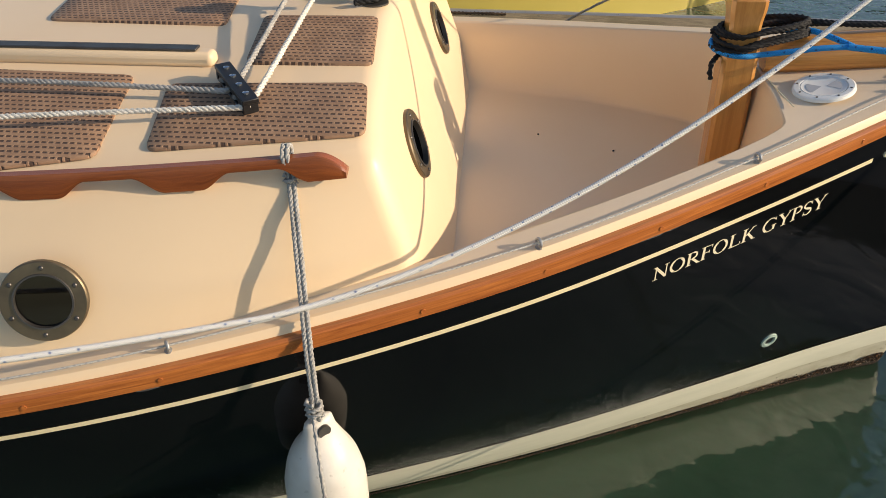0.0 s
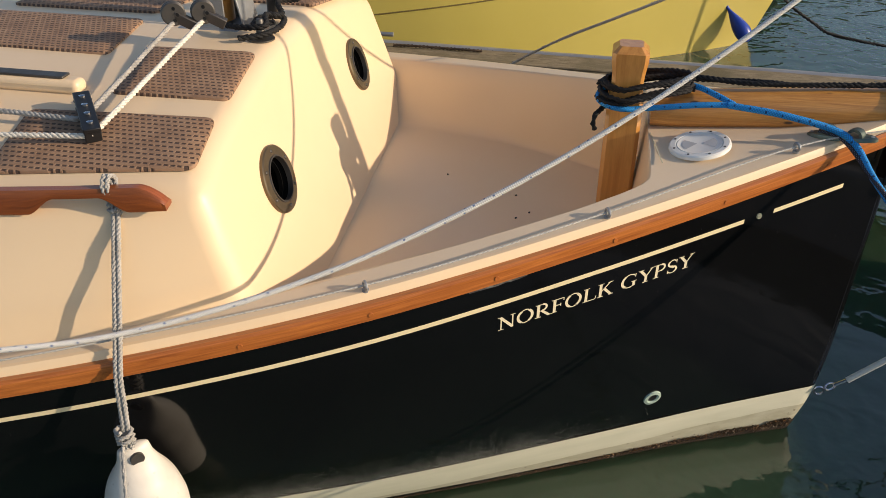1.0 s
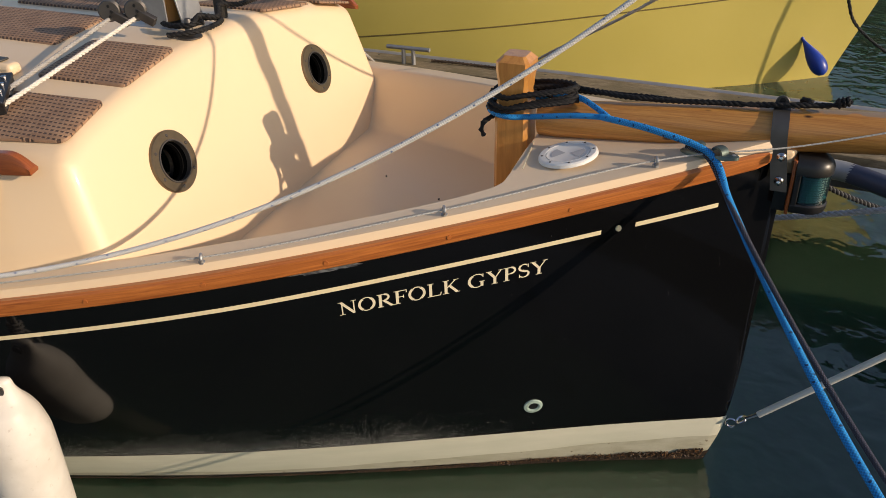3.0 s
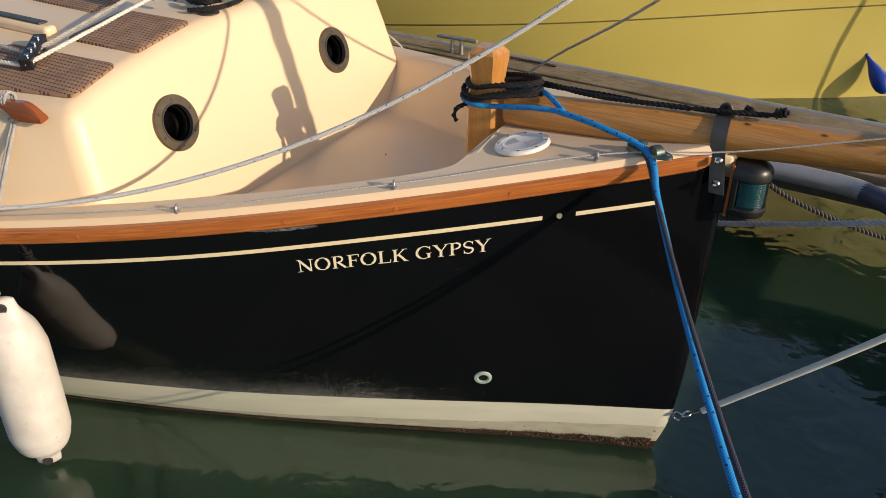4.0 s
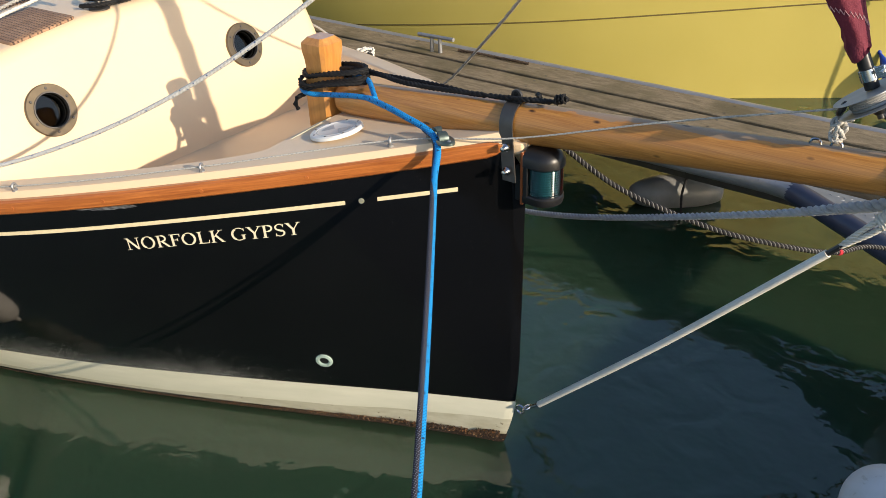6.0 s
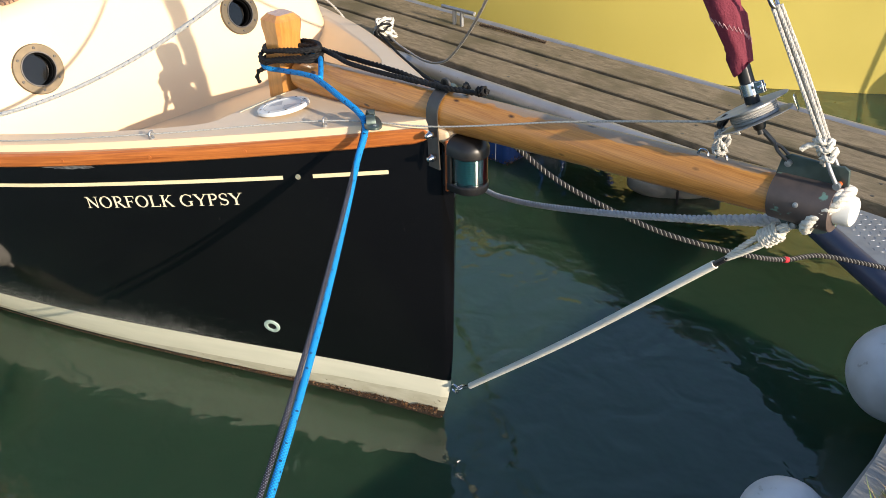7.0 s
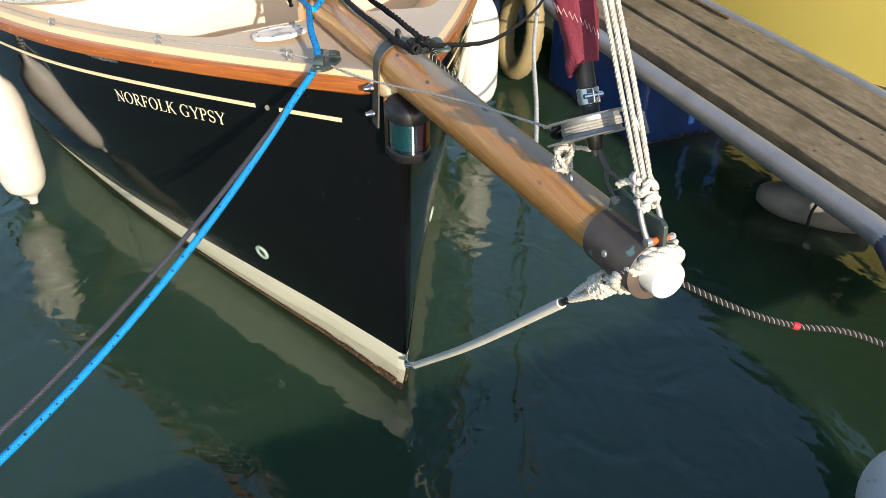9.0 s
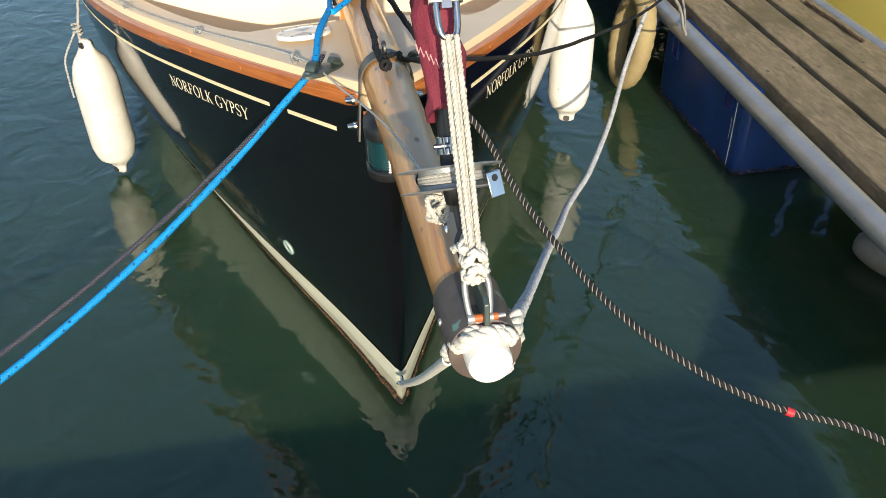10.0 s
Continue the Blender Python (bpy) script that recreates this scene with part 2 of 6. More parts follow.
BUOY_WHITE = material("scuffed white vinyl", (0.70, 0.70, 0.72), 0.45, second=(0.46, 0.45, 0.43), scale=7, mix=0.5, rough_var=0.1, bump=0.25, bump_scale=25, speckle=((0.40, 0.38, 0.35), 30, 0.66))
NAVY = material("navy vinyl", (0.02, 0.02, 0.12), 0.4, second=(0.03, 0.03, 0.16), scale=6)
BLUE_VINYL = material("blue vinyl", (0.01, 0.035, 0.28), 0.35, second=(0.012, 0.05, 0.36), scale=5)
FLOAT_BLUE = material("blue moulded plastic", (0.005, 0.024, 0.11), 0.4, second=(0.012, 0.06, 0.28), scale=6, mix=0.6, bump=0.2, rough_var=0.15, speckle=((0.05, 0.08, 0.12), 45, 0.66))
MAROON = material("maroon canvas", (0.20, 0.022, 0.045), 0.8, second=(0.13, 0.014, 0.03), scale=12, mix=0.8, bump=0.5, bump_scale=300)
THREAD = material("pink thread", (0.6, 0.35, 0.36), 0.8)
YELLOW = material("yellow painted hull", (0.475, 0.395, 0.095), 0.3, coat=0.2, second=(0.54, 0.45, 0.12), scale=2.2, mix=0.8, rough_var=0.06, bump=0.04, bump_scale=4)
SEAM = material("dark plank seam", (0.10, 0.075, 0.02), 0.7, second=(0.16, 0.12, 0.03), scale=9)
GREEN_BOOT = material("dark green antifouling", (0.01, 0.05, 0.045), 0.5, second=(0.02, 0.07, 0.06), scale=5)
ROPE_WHITE = material("white laid rope", (0.72, 0.69, 0.62), 0.85, second=(0.58, 0.55, 0.48), scale=40, bump=0.5, bump_scale=500)
ROPE_LASH = material("off-white laid cord", (0.58, 0.555, 0.51), 0.9, second=(0.42, 0.40, 0.36), scale=60, bump=0.6, bump_scale=600)
ROPE_GREY = material("grey weathered rope", (0.44, 0.425, 0.40), 0.9, second=(0.30, 0.29, 0.27), scale=40, bump=0.6, bump_scale=500)
ROPE_BLACK = material("black laid rope", (0.007, 0.007, 0.0075), 0.7, spec=0.3, second=(0.016, 0.016, 0.017), scale=60, bump=0.5, bump_scale=500)
ROPE_TAN = material("tan fleck strand", (0.33, 0.32, 0.30), 0.85, second=(0.28, 0.26, 0.24), scale=60, bump=0.5, bump_scale=500)
ROPE_BROWN = material("brown weathered rope", (0.10, 0.065, 0.04), 0.95, second=(0.06, 0.04, 0.025), scale=40, bump=0.8, bump_scale=300)
BUOY_GREY = material("scuffed grey vinyl", (0.26, 0.26, 0.255), 0.4, second=(0.13, 0.13, 0.115), scale=8, mix=0.6, rough_var=0.15)
ROPE_BLUEGREY = material("blue-grey weathered rope", (0.60, 0.60, 0.61), 0.9, second=(0.36, 0.37, 0.40), scale=70, bump=0.8, bump_scale=400)
SHEET = braid("white braided sheet with blue fleck", (0.76, 0.76, 0.74), (0.10, 0.15, 0.28), 0.020, 0.13, weave=(16, 420), deep=0.6)
LINE_WHITE = braid("thin white braided line", (0.70, 0.68, 0.62), (0.45, 0.44, 0.42), 0.01, 0.3)
LINE_BLUE = braid("bright blue braided line", (0.004, 0.30, 0.78), (0.0, 0.04, 0.13), 0.017, 0.15, weave=(12, 300), deep=0.58)
LINE_BLACK = braid("black and pale braided line", (0.013, 0.014, 0.027), (0.20, 0.215, 0.29), 0.0042, 0.24, around=7.0)
HOSE = material("white plastic hose", (0.74, 0.72, 0.66), 0.4, second=(0.60, 0.58, 0.52), scale=12, rough_var=0.1)
CONCRETE = material("worn concrete", (0.30, 0.30, 0.29), 0.85, second=(0.20, 0.20, 0.19), scale=9, mix=0.8, bump=0.3, bump_scale=45)
SOIL = material("turf and soil", (0.10, 0.075, 0.04), 0.95, second=(0.12, 0.12, 0.035), scale=12, bump=1.0, bump_scale=60)
TYRE = material("cream rubber", (0.34, 0.27, 0.13), 0.8, second=(0.22, 0.17, 0.085), scale=14, mix=0.8, bump=0.5)

UNSEEN_BANK = material("dark green of the unseen bank", (0.025, 0.035, 0.018), 0.9, second=(0.05, 0.06, 0.028), scale=0.9, mix=0.6, bump=1.0, bump_scale=3)


def glass(name, tint, rough=0.03, spec=0.5):
    m = bpy.data.materials.new(name)
    m.use_nodes = True
    b = m.node_tree.nodes["Principled BSDF"]
    b.inputs["Base Color"].default_value = (*tint, 1)
    b.inputs["Roughness"].default_value = rough
    b.inputs["Transmission Weight"].default_value = 1.0
    b.inputs["IOR"].default_value = 1.45
    b.inputs["Specular IOR Level"].default_value = spec
    return m


GLASS = glass("smoked window glass", (0.12, 0.115, 0.11), spec=0.04)
# near-black colour stands for the darkness of the unlit cabin
VOID = material("near-black for unlit cabin", (0.004, 0.004, 0.004), 0.9, spec=0.1)
LENS_GREEN = glass("green lamp lens", (0.06, 0.58, 0.66), 0.08)
RED_TAPE = material("red tape", (0.55, 0.03, 0.04), 0.5, second=(0.42, 0.02, 0.03), scale=60)
LENS_RED = glass("red lamp lens", (0.75, 0.03, 0.04), 0.08)



def islands(name, stops, rough=0.8):
    """One colour for each loose piece, drawn from a ramp."""
    m = bpy.data.materials.new(name)
    m.use_nodes = True
    nt = m.node_tree
    ge = nt.nodes.new("ShaderNodeNewGeometry")
    ramp = nt.nodes.new("ShaderNodeValToRGB")
    for k, (p, c) in enumerate(stops):
        e = ramp.color_ramp.elements[k] if k < 2 else ramp.color_ramp.elements.new(p)
        e.position, e.color = p, (*c, 1)
    nt.links.new(ge.outputs["Random Per Island"], ramp.inputs[0])
    b = nt.nodes["Principled BSDF"]
    nt.links.new(ramp.outputs[0], b.inputs["Base Color"])
    b.inputs["Roughness"].default_value = rough
    return m


WEED = islands("rust-brown weed", ((0.0, (0.012, 0.008, 0.005)), (0.6, (0.045, 0.021, 0.008)), (0.88, (0.17, 0.075, 0.022)), (1.0, (0.28, 0.19, 0.10))), 0.6)
GRASS_MIX = islands("dry and green grass", ((0.0, (0.34, 0.25, 0.10)), (0.5, (0.22, 0.15, 0.055)), (0.72, (0.10, 0.15, 0.03)), (1.0, (0.16, 0.24, 0.05))), 0.85)


def weathered_spar(m):
    """Varnish worn off in ragged patches along the upper side, and small dark knots."""
    nt = m.node_tree
    b = nt.nodes["Principled BSDF"]
    old = b.inputs["Base Color"].links[0].from_socket

    def calc(op, a, c, d=None):
        q = nt.nodes.new("ShaderNodeMath")
        q.operation = op
        for i, v in enumerate((a, c, d)):
            if v is None:
                continue
            if isinstance(v, (int, float)):
                q.inputs[i].default_value = v
            else:
                nt.links.new(v, q.inputs[i])
        return q.outputs[0]

    tc = nt.nodes.new("ShaderNodeTexCoord")
    sep = nt.nodes.new("ShaderNodeSeparateXYZ")
    nt.links.new(tc.outputs["Object"], sep.inputs[0])
    x, y, z = sep.outputs
    lift = calc("MULTIPLY_ADD", x, -0.075, z)
    lift = calc("ADD", lift, -1.075)
    lift = calc("MULTIPLY_ADD", y, 0.55, lift)
    mp = nt.nodes.new("ShaderNodeMapping")
    mp.inputs["Scale"].default_value = (1, 2.4, 2.4)
    nt.links.new(tc.outputs["Object"], mp.inputs[0])
    rag = nt.nodes.new("ShaderNodeTexNoise")
    rag.inputs["Scale"].default_value = 9
    rag.inputs["Detail"].default_value = 5
    nt.links.new(mp.outputs[0], rag.inputs[0])
    worn = calc("MULTIPLY_ADD", rag.outputs[0], 0.075, lift)
    fore = calc("MULTIPLY", calc("ABSOLUTE", calc("ADD", x, -0.52), 0), -0.05)
    worn = calc("ADD", worn, fore)
    edge = nt.nodes.new("ShaderNodeMapRange")
    edge.inputs["From Min"].default_value, edge.inputs["From Max"].default_value = 0.067, 0.070
    nt.links.new(worn, edge.inputs[0])
    mx = nt.nodes.new("ShaderNodeMix")
    mx.data_type = "RGBA"
    nt.links.new(edge.outputs[0], mx.inputs[0])
    nt.links.new(old, mx.inputs[6])
    mx.inputs[7].default_value = (0.34, 0.235, 0.145, 1)
    k = nt.nodes.new("ShaderNodeMapping")
    k.inputs["Scale"].default_value = (9, 20, 20)
    nt.links.new(tc.outputs["Object"], k.inputs[0])
    vo = nt.nodes.new("ShaderNodeTexVoronoi")
    vo.inputs["Scale"].default_value = 1.0
    nt.links.new(k.outputs[0], vo.inputs[0])
    spot = nt.nodes.new("ShaderNodeMapRange")
    spot.inputs["From Min"].default_value, spot.inputs["From Max"].default_value = 0.13, 0.07
    nt.links.new(vo.outputs["Distance"], spot.inputs[0])
    m2 = nt.nodes.new("ShaderNodeMix")
    m2.data_type = "RGBA"
    nt.links.new(spot.outputs[0], m2.inputs[0])
    nt.links.new(mx.outputs[2], m2.inputs[6])
    m2.inputs[7].default_value = (0.05, 0.022, 0.01, 1)
    nt.links.new(m2.outputs[2], b.inputs["Base Color"])
    gl = nt.nodes.new("ShaderNodeMapRange")
    gl.inputs["To Min"].default_value, gl.inputs["To Max"].default_value = 0.45, 0.0
    nt.links.new(edge.outputs[0], gl.inputs[0])
    nt.links.new(gl.outputs[0], b.inputs["Coat Weight"])


weathered_spar(PINE)

# water: turbid green, glossy, with faint ripples
WATER = bpy.data.materials.new("harbour water")
WATER.use_nodes = True
nt = WATER.node_tree
b = nt.nodes["Principled BSDF"]
b.inputs["Base Color"].default_value = (0.027, 0.058, 0.031, 1)
b.inputs["Roughness"].default_value = 0.0
b.inputs["IOR"].default_value = 1.42
b.inputs["Specular IOR Level"].default_value = 1.0
b.inputs["Subsurface Weight"].default_value = 1.0
b.inputs["Subsurface Radius"].default_value = (0.25, 0.5, 0.45)
b.inputs["Subsurface Scale"].default_value = 1.6
tc = nt.nodes.new("ShaderNodeTexCoord")
n1 = nt.nodes.new("ShaderNodeTexNoise")
n1.inputs["Scale"].default_value = 5.5
n1.inputs["Detail"].default_value = 1.5
n1.inputs["Distortion"].default_value = 0.9
n2 = nt.nodes.new("ShaderNodeTexNoise")
n2.inputs["Scale"].default_value = 26
n2.inputs["Detail"].default_value = 1
nt.links.new(tc.outputs["Object"], n1.inputs[0])
nt.links.new(tc.outputs["Object"], n2.inputs[0])
ad = nt.nodes.new("ShaderNodeMath")
ad.operation = "MULTIPLY_ADD"
ad.inputs[1].default_value = 0.13
nt.links.new(n2.outputs[0], ad.inputs[0])
nt.links.new(n1.outputs[0], ad.inputs[2])
bp = nt.nodes.new("ShaderNodeBump")
bp.inputs["Strength"].default_value = 0.45
bp.inputs["Distance"].default_value = 0.016
nt.links.new(ad.outputs[0], bp.inputs["Height"])
nt.links.new(bp.outputs[0], b.inputs["Normal"])

# moulded tread: rows of small raised lozenges
TREAD = bpy.data.materials.new("brown moulded tread rubber")
TREAD.use_nodes = True
nt = TREAD.node_tree
b = nt.nodes["Principled BSDF"]
b.inputs["Roughness"].default_value = 0.7
tc = nt.nodes.new("ShaderNodeTexCoord")
mp = nt.nodes.new("ShaderNodeMapping")
mp.inputs["Scale"].default_value = (66, 69, 1)
nt.links.new(tc.outputs["Object"], mp.inputs[0])
sep = nt.nodes.new("ShaderNodeSeparateXYZ")
nt.links.new(mp.outputs[0], sep.inputs[0])


def tread_math(op, a, c=0.0, d=0.0):
    q = TREAD.node_tree.nodes.new("ShaderNodeMath")
    q.operation = op
    for i, v in enumerate((a, c, d)):
        if isinstance(v, (int, float)):
            q.inputs[i].default_value = v
        else:
            TREAD.node_tree.links.new(v, q.inputs[i])
    return q.outputs[0]


row = tread_math("FLOOR", sep.outputs[1])
along_u = tread_math("FRACT", tread_math("MULTIPLY_ADD", row, 0.5, sep.outputs[0]))
along_u = tread_math("ABSOLUTE", tread_math("SUBTRACT", along_u, 0.5))
cross_v = tread_math("ABSOLUTE", tread_math("SUBTRACT", tread_math("FRACT", sep.outputs[1]), 0.5))
dip = tread_math("MAXIMUM", tread_math("MULTIPLY", along_u, 1.05), tread_math("MULTIPLY", cross_v, 1.9))
mr = nt.nodes.new("ShaderNodeMapRange")
mr.interpolation_type = "SMOOTHSTEP"
mr.inputs["From Min"].default_value, mr.inputs["From Max"].default_value = 0.24, 0.40
nt.links.new(dip, mr.inputs[0])
grime = nt.nodes.new("ShaderNodeTexNoise")
grime.inputs["Scale"].default_value = 22
grime.inputs["Detail"].default_value = 5
nt.links.new(tc.outputs["Object"], grime.inputs[0])
tone = nt.nodes.new("ShaderNodeValToRGB")
tone.color_ramp.elements[0].position, tone.color_ramp.elements[1].position = 0.3, 0.7
tone.color_ramp.elements[0].color, tone.color_ramp.elements[1].color = (0.25, 0.145, 0.085, 1), (0.36, 0.22, 0.13, 1)
nt.links.new(grime.outputs[0], tone.inputs[0])
mx = nt.nodes.new("ShaderNodeMix")
mx.data_type = "RGBA"
nt.links.new(mr.outputs[0], mx.inputs[0])
# dips get a darker brown that paints in the shade between lozenges
mx.inputs[6].default_value = (0.085, 0.05, 0.034, 1)
nt.links.new(tone.outputs[0], mx.inputs[7])
nt.links.new(mx.outputs[2], b.inputs["Base Color"])
bp = nt.nodes.new("ShaderNodeBump")
bp.inputs["Strength"].default_value = 1.0
bp.inputs["Distance"].default_value = 0.0025
nt.links.new(mr.outputs[0], bp.inputs["Height"])
nt.links.new(bp.outputs[0], b.inputs["Normal"])


# ---- mesh helpers ----
def obj(name, bm, mat, parent=None, label="", smooth=True, bevel=0.0, segs=2, angle=35):
    me = bpy.data.meshes.new(name)
    bmesh.ops.recalc_face_normals(bm, faces=bm.faces)
    bm.to_mesh(me)
    bm.free()
    for mt in (mat if isinstance(mat, (list, tuple)) else [mat]):
        me.materials.append(mt)
    if smooth:
        me.shade_smooth()
        me.set_sharp_from_angle(angle=radians(angle))
    ob = new(name, me)
    if bevel:
        md = ob.modifiers.new("edge", "BEVEL")
        md.width, md.segments, md.limit_method, md.angle_limit = bevel, segs, "ANGLE", radians(28)
    if parent:
        ob.parent = parent
    if label:
        tagged(ob, label)
    return ob


def part(name, bm, mat, parent, label="", **kw):
    return obj(name, bm, mat, parent, label, **kw)


def empty(name, label, category, at=(0, 0, 0), group=""):
    e = new(name)
    e.empty_display_size = 0.1
    e.location = at
    return tagged(e, label, category, group)


def box(bm, c, d, m=None):
    r = bmesh.ops.create_cube(bm, size=1, matrix=Matrix.Translation(c) @ (m or Matrix()) @ Matrix.Diagonal((*d, 1)))
    return r["verts"]


def grid(rows, bm=None, close=False, uv=None):
    """A skin through rows of points; uv: the step across and the distance along of each row."""
    bm = bm or bmesh.new()
    vs = [[bm.verts.new(p) for p in r] for r in rows]
    n = len(rows[0])
    for a, b_ in zip(vs, vs[1:]):
        for i in range(n if close else n - 1):
            j = (i + 1) % n
            bm.faces.new((a[i], a[j], b_[j], b_[i]))
    if uv:
        lay = bm.loops.layers.uv.verify()
        bm.verts.index_update()
        bm.faces.ensure_lookup_table()
        per = n if close else n - 1
        for r in range(len(rows) - 1):
            for i in range(per):
                f = bm.faces[r * per + i]
                for lp, (p, q) in zip(f.loops, ((i, r), (i + 1, r), (i + 1, r + 1), (i, r + 1))):
                    lp[lay].uv = (p * uv[0], uv[1][q])
    return bm, vs


def turned(profile, at=(0, 0, 0), axis=None, n=24, bm=None, hollow=False):
    """A solid of revolution: profile of (radius, height), its axis turned from z by the matrix."""
    m = Matrix.Translation(at) @ (axis or Matrix())
    rows = [[m @ Vector((r * math.cos(2 * math.pi * i / n), r * math.sin(2 * math.pi * i / n), h)) for i in range(n)] for r, h in profile]
    bm, vs = grid(rows, bm, True)
    if hollow:
        return bm
    if profile[0][0] > 1e-5:
        bm.faces.new(vs[0])
    if profile[-1][0] > 1e-5:
        bm.faces.new(vs[-1][::-1])
    return bm


def along(d):
    """The turn that takes z to the direction d."""
    return Vector(d).to_track_quat("Z", "Y").to_matrix().to_4x4()


def smooth_path(points, step=0.02):
    """A Catmull-Rom line through the points, sampled evenly."""
    p = [Vector(q) for q in points]
    if len(p) == 2:
        n = max(2, int((p[1] - p[0]).length / step))
        return [p[0].lerp(p[1], i / n) for i in range(n + 1)]
    p = [2 * p[0] - p[1], *p, 2 * p[-1] - p[-2]]
    out = []
    for a, b_, c, d in zip(p, p[1:], p[2:], p[3:]):
        n = max(1, int((c - b_).length / step))
        for i in range(n):
            t = i / n
            out.append(0.5 * (2 * b_ + (c - a) * t + (2 * a - 5 * b_ + 4 * c - d) * t * t + (3 * b_ - a - 3 * c + d) * t ** 3))
    return [*out, p[-2]]


def frames(path):
    """Two cross axes that travel along the path without twisting."""
    tan = [(path[min(i + 1, len(path) - 1)] - path[max(i - 1, 0)]).normalized() for i in range(len(path))]
    u = tan[0].orthogonal().normalized()
    out = []
    for t in tan:
        u = (u - t * u.dot(t)).normalized()
        out.append((u.copy(), t.cross(u)))
    return out


def tube(path, r, n=8, bm=None, taper=None, mat=0):
    """A round tube along the path, with u round it and v along it in metres."""
    bm = bm or bmesh.new()
    uv = bm.loops.layers.uv.verify()
    rings, lens, total = [], [], 0
    for i, (p, (u, w)) in enumerate(zip(path, frames(path))):
        if i:
            total += (p - path[i - 1]).length
        lens.append(total)
        rr = r * (taper(i / (len(path) - 1)) if taper else 1)
        rings.append([bm.verts.new(p + rr * (math.cos(2 * math.pi * k / n) * u + math.sin(2 * math.pi * k / n) * w)) for k in range(n)])
    for i, (a, b_) in enumerate(zip(rings, rings[1:])):
        for k in range(n):
            j = (k + 1) % n
            f = bm.faces.new((a[k], a[j], b_[j], b_[k]))
            f.material_index = mat
            for lp, q in zip(f.loops, ((k / n, lens[i]), ((k + 1) / n, lens[i]), ((k + 1) / n, lens[i + 1]), (k / n, lens[i + 1]))):
                lp[uv].uv = q
    for e in (rings[0][::-1], rings[-1]):
        bm.faces.new(e).material_index = mat
    return bm


def laid(path, r, pitch=None, bm=None, mats=(0, 0, 0), n=7, thin=(), taper=None):
    """Laid rope: strands of radius about r/2 twisted round the path, thin ones in the grooves."""
    pitch = pitch or 5.6 * r
    bm = bm or bmesh.new()
    fr = frames(path)
    total = [0]
    for a, b_ in zip(path, path[1:]):
        total.append(total[-1] + (b_ - a).length)
    for k in range(len(mats)):
        line = []
        for i, (p, (u, w), l) in enumerate(zip(path, fr, total)):
            a = 2 * math.pi * (l / pitch + k / len(mats))
            q = taper(i / (len(path) - 1)) if taper else 1
            line.append(p + (0.80 if k in thin else 0.52) * r * q * (math.cos(a) * u + math.sin(a) * w))
        tube(line, (0.15 if k in thin else 0.55) * r, n, bm, taper, mats[k])
    return bm


def rope(name, points, r, mat, label, kind="tube", step=0.012, category="rope", mats=None, parent=None, group="", pitch=None, thin=(), taper=None):
    path = smooth_path(points, step)
    bm = laid(path, r, pitch, mats=mats or (0, 0, 0), thin=thin, taper=taper) if kind == "laid" else tube(path, r, 10)
    ob = obj(name, bm, mat, parent, smooth=True, angle=60)
    return tagged(ob, label, category if not parent else "", group)


def hermite(table):
    xs, ys = np.array(table).T
    m = np.gradient(ys, xs)

    def f(x):
        x = min(max(x, xs[0]), xs[-1])
        i = min(max(int(np.searchsorted(xs, x)) - 1, 0), len(xs) - 2)
        h = xs[i + 1] - xs[i]
        t = (x - xs[i]) / h
        return float((2 * t ** 3 - 3 * t * t + 1) * ys[i] + (t ** 3 - 2 * t * t + t) * h * m[i] + (3 * t * t - 2 * t ** 3) * ys[i + 1] + (t ** 3 - t * t) * h * m[i + 1])
    return f


# ---- water, quay ----
bm = bmesh.new()
bmesh.ops.create_grid(bm, x_segments=2, y_segments=2, size=400)
tagged(obj("water", bm, WATER, smooth=False), "calm dark green harbour water with faint ripples", "water", kind="structure")

# ---- the boat's lines: s runs aft from the stem, y is the half breadth ----
edge_y = hermite([(0, 0.026), (0.258, 0.2), (0.687, 0.474), (1.173, 0.754), (1.6, 0.945), (2, 1.088), (2.4, 1.19), (3, 1.25), (4, 1.22), (5, 1.08), (5.9, 0.88)])
water_y = hermite([(0, 0.006), (0.15, 0.064), (0.3, 0.124), (0.6, 0.260), (1, 0.440), (1.5, 0.648), (2, 0.828), (2.5, 0.949), (3, 1.0), (4, 1.0), (5, 0.8), (5.9, 0.45)])
stem_x = hermite([(-0.6, -0.9), (-0.4, -0.38), (-0.1, -0.11), (0.0, -0.062), (0.035, -0.05), (0.11, -0.028), (0.19, -0.013), (0.27, -0.005), (0.5, 0.003), (0.85, 0.009), (1.1, 0.012)])


def sheer(s):
    return 1.0643 - 0.2009 * s + 0.0271 * s * s if s < 2.85 else 0.712 + 0.012 * (s - 2.85) ** 2


def cove(s):
    return sheer(s) - 0.122 - 0.016 * max(0.0, 1 - s) ** 2


def side(s, z):
    """The hull's half breadth at a station and height."""
    top = sheer(s) - 0.04
    if z >= 0:
        return water_y(s) + (edge_y(s) - water_y(s)) * (1 - max(0.0, 1 - z / top) ** 1.95)
    return max(0.012, water_y(s) * max(0.0, 1 + z / 0.55) ** 0.6)


def skin(s, z, sgn, out=0.0):
    y = max(side(s, z), 0.007 + 0.005 * min(1.0, max(0.0, z / 0.22))) + out
    return Vector((stem_x(z) * max(0.0, 1 - s / 1.5) - s, sgn * y, z))


def stations(a, b_, n, power=1.6):
    return [a + (b_ - a) * (i / n) ** power for i in range(n + 1)]


boat = empty("sailboat", "black-hulled day sailer with cream deck, afloat at its berth", "sailboat")


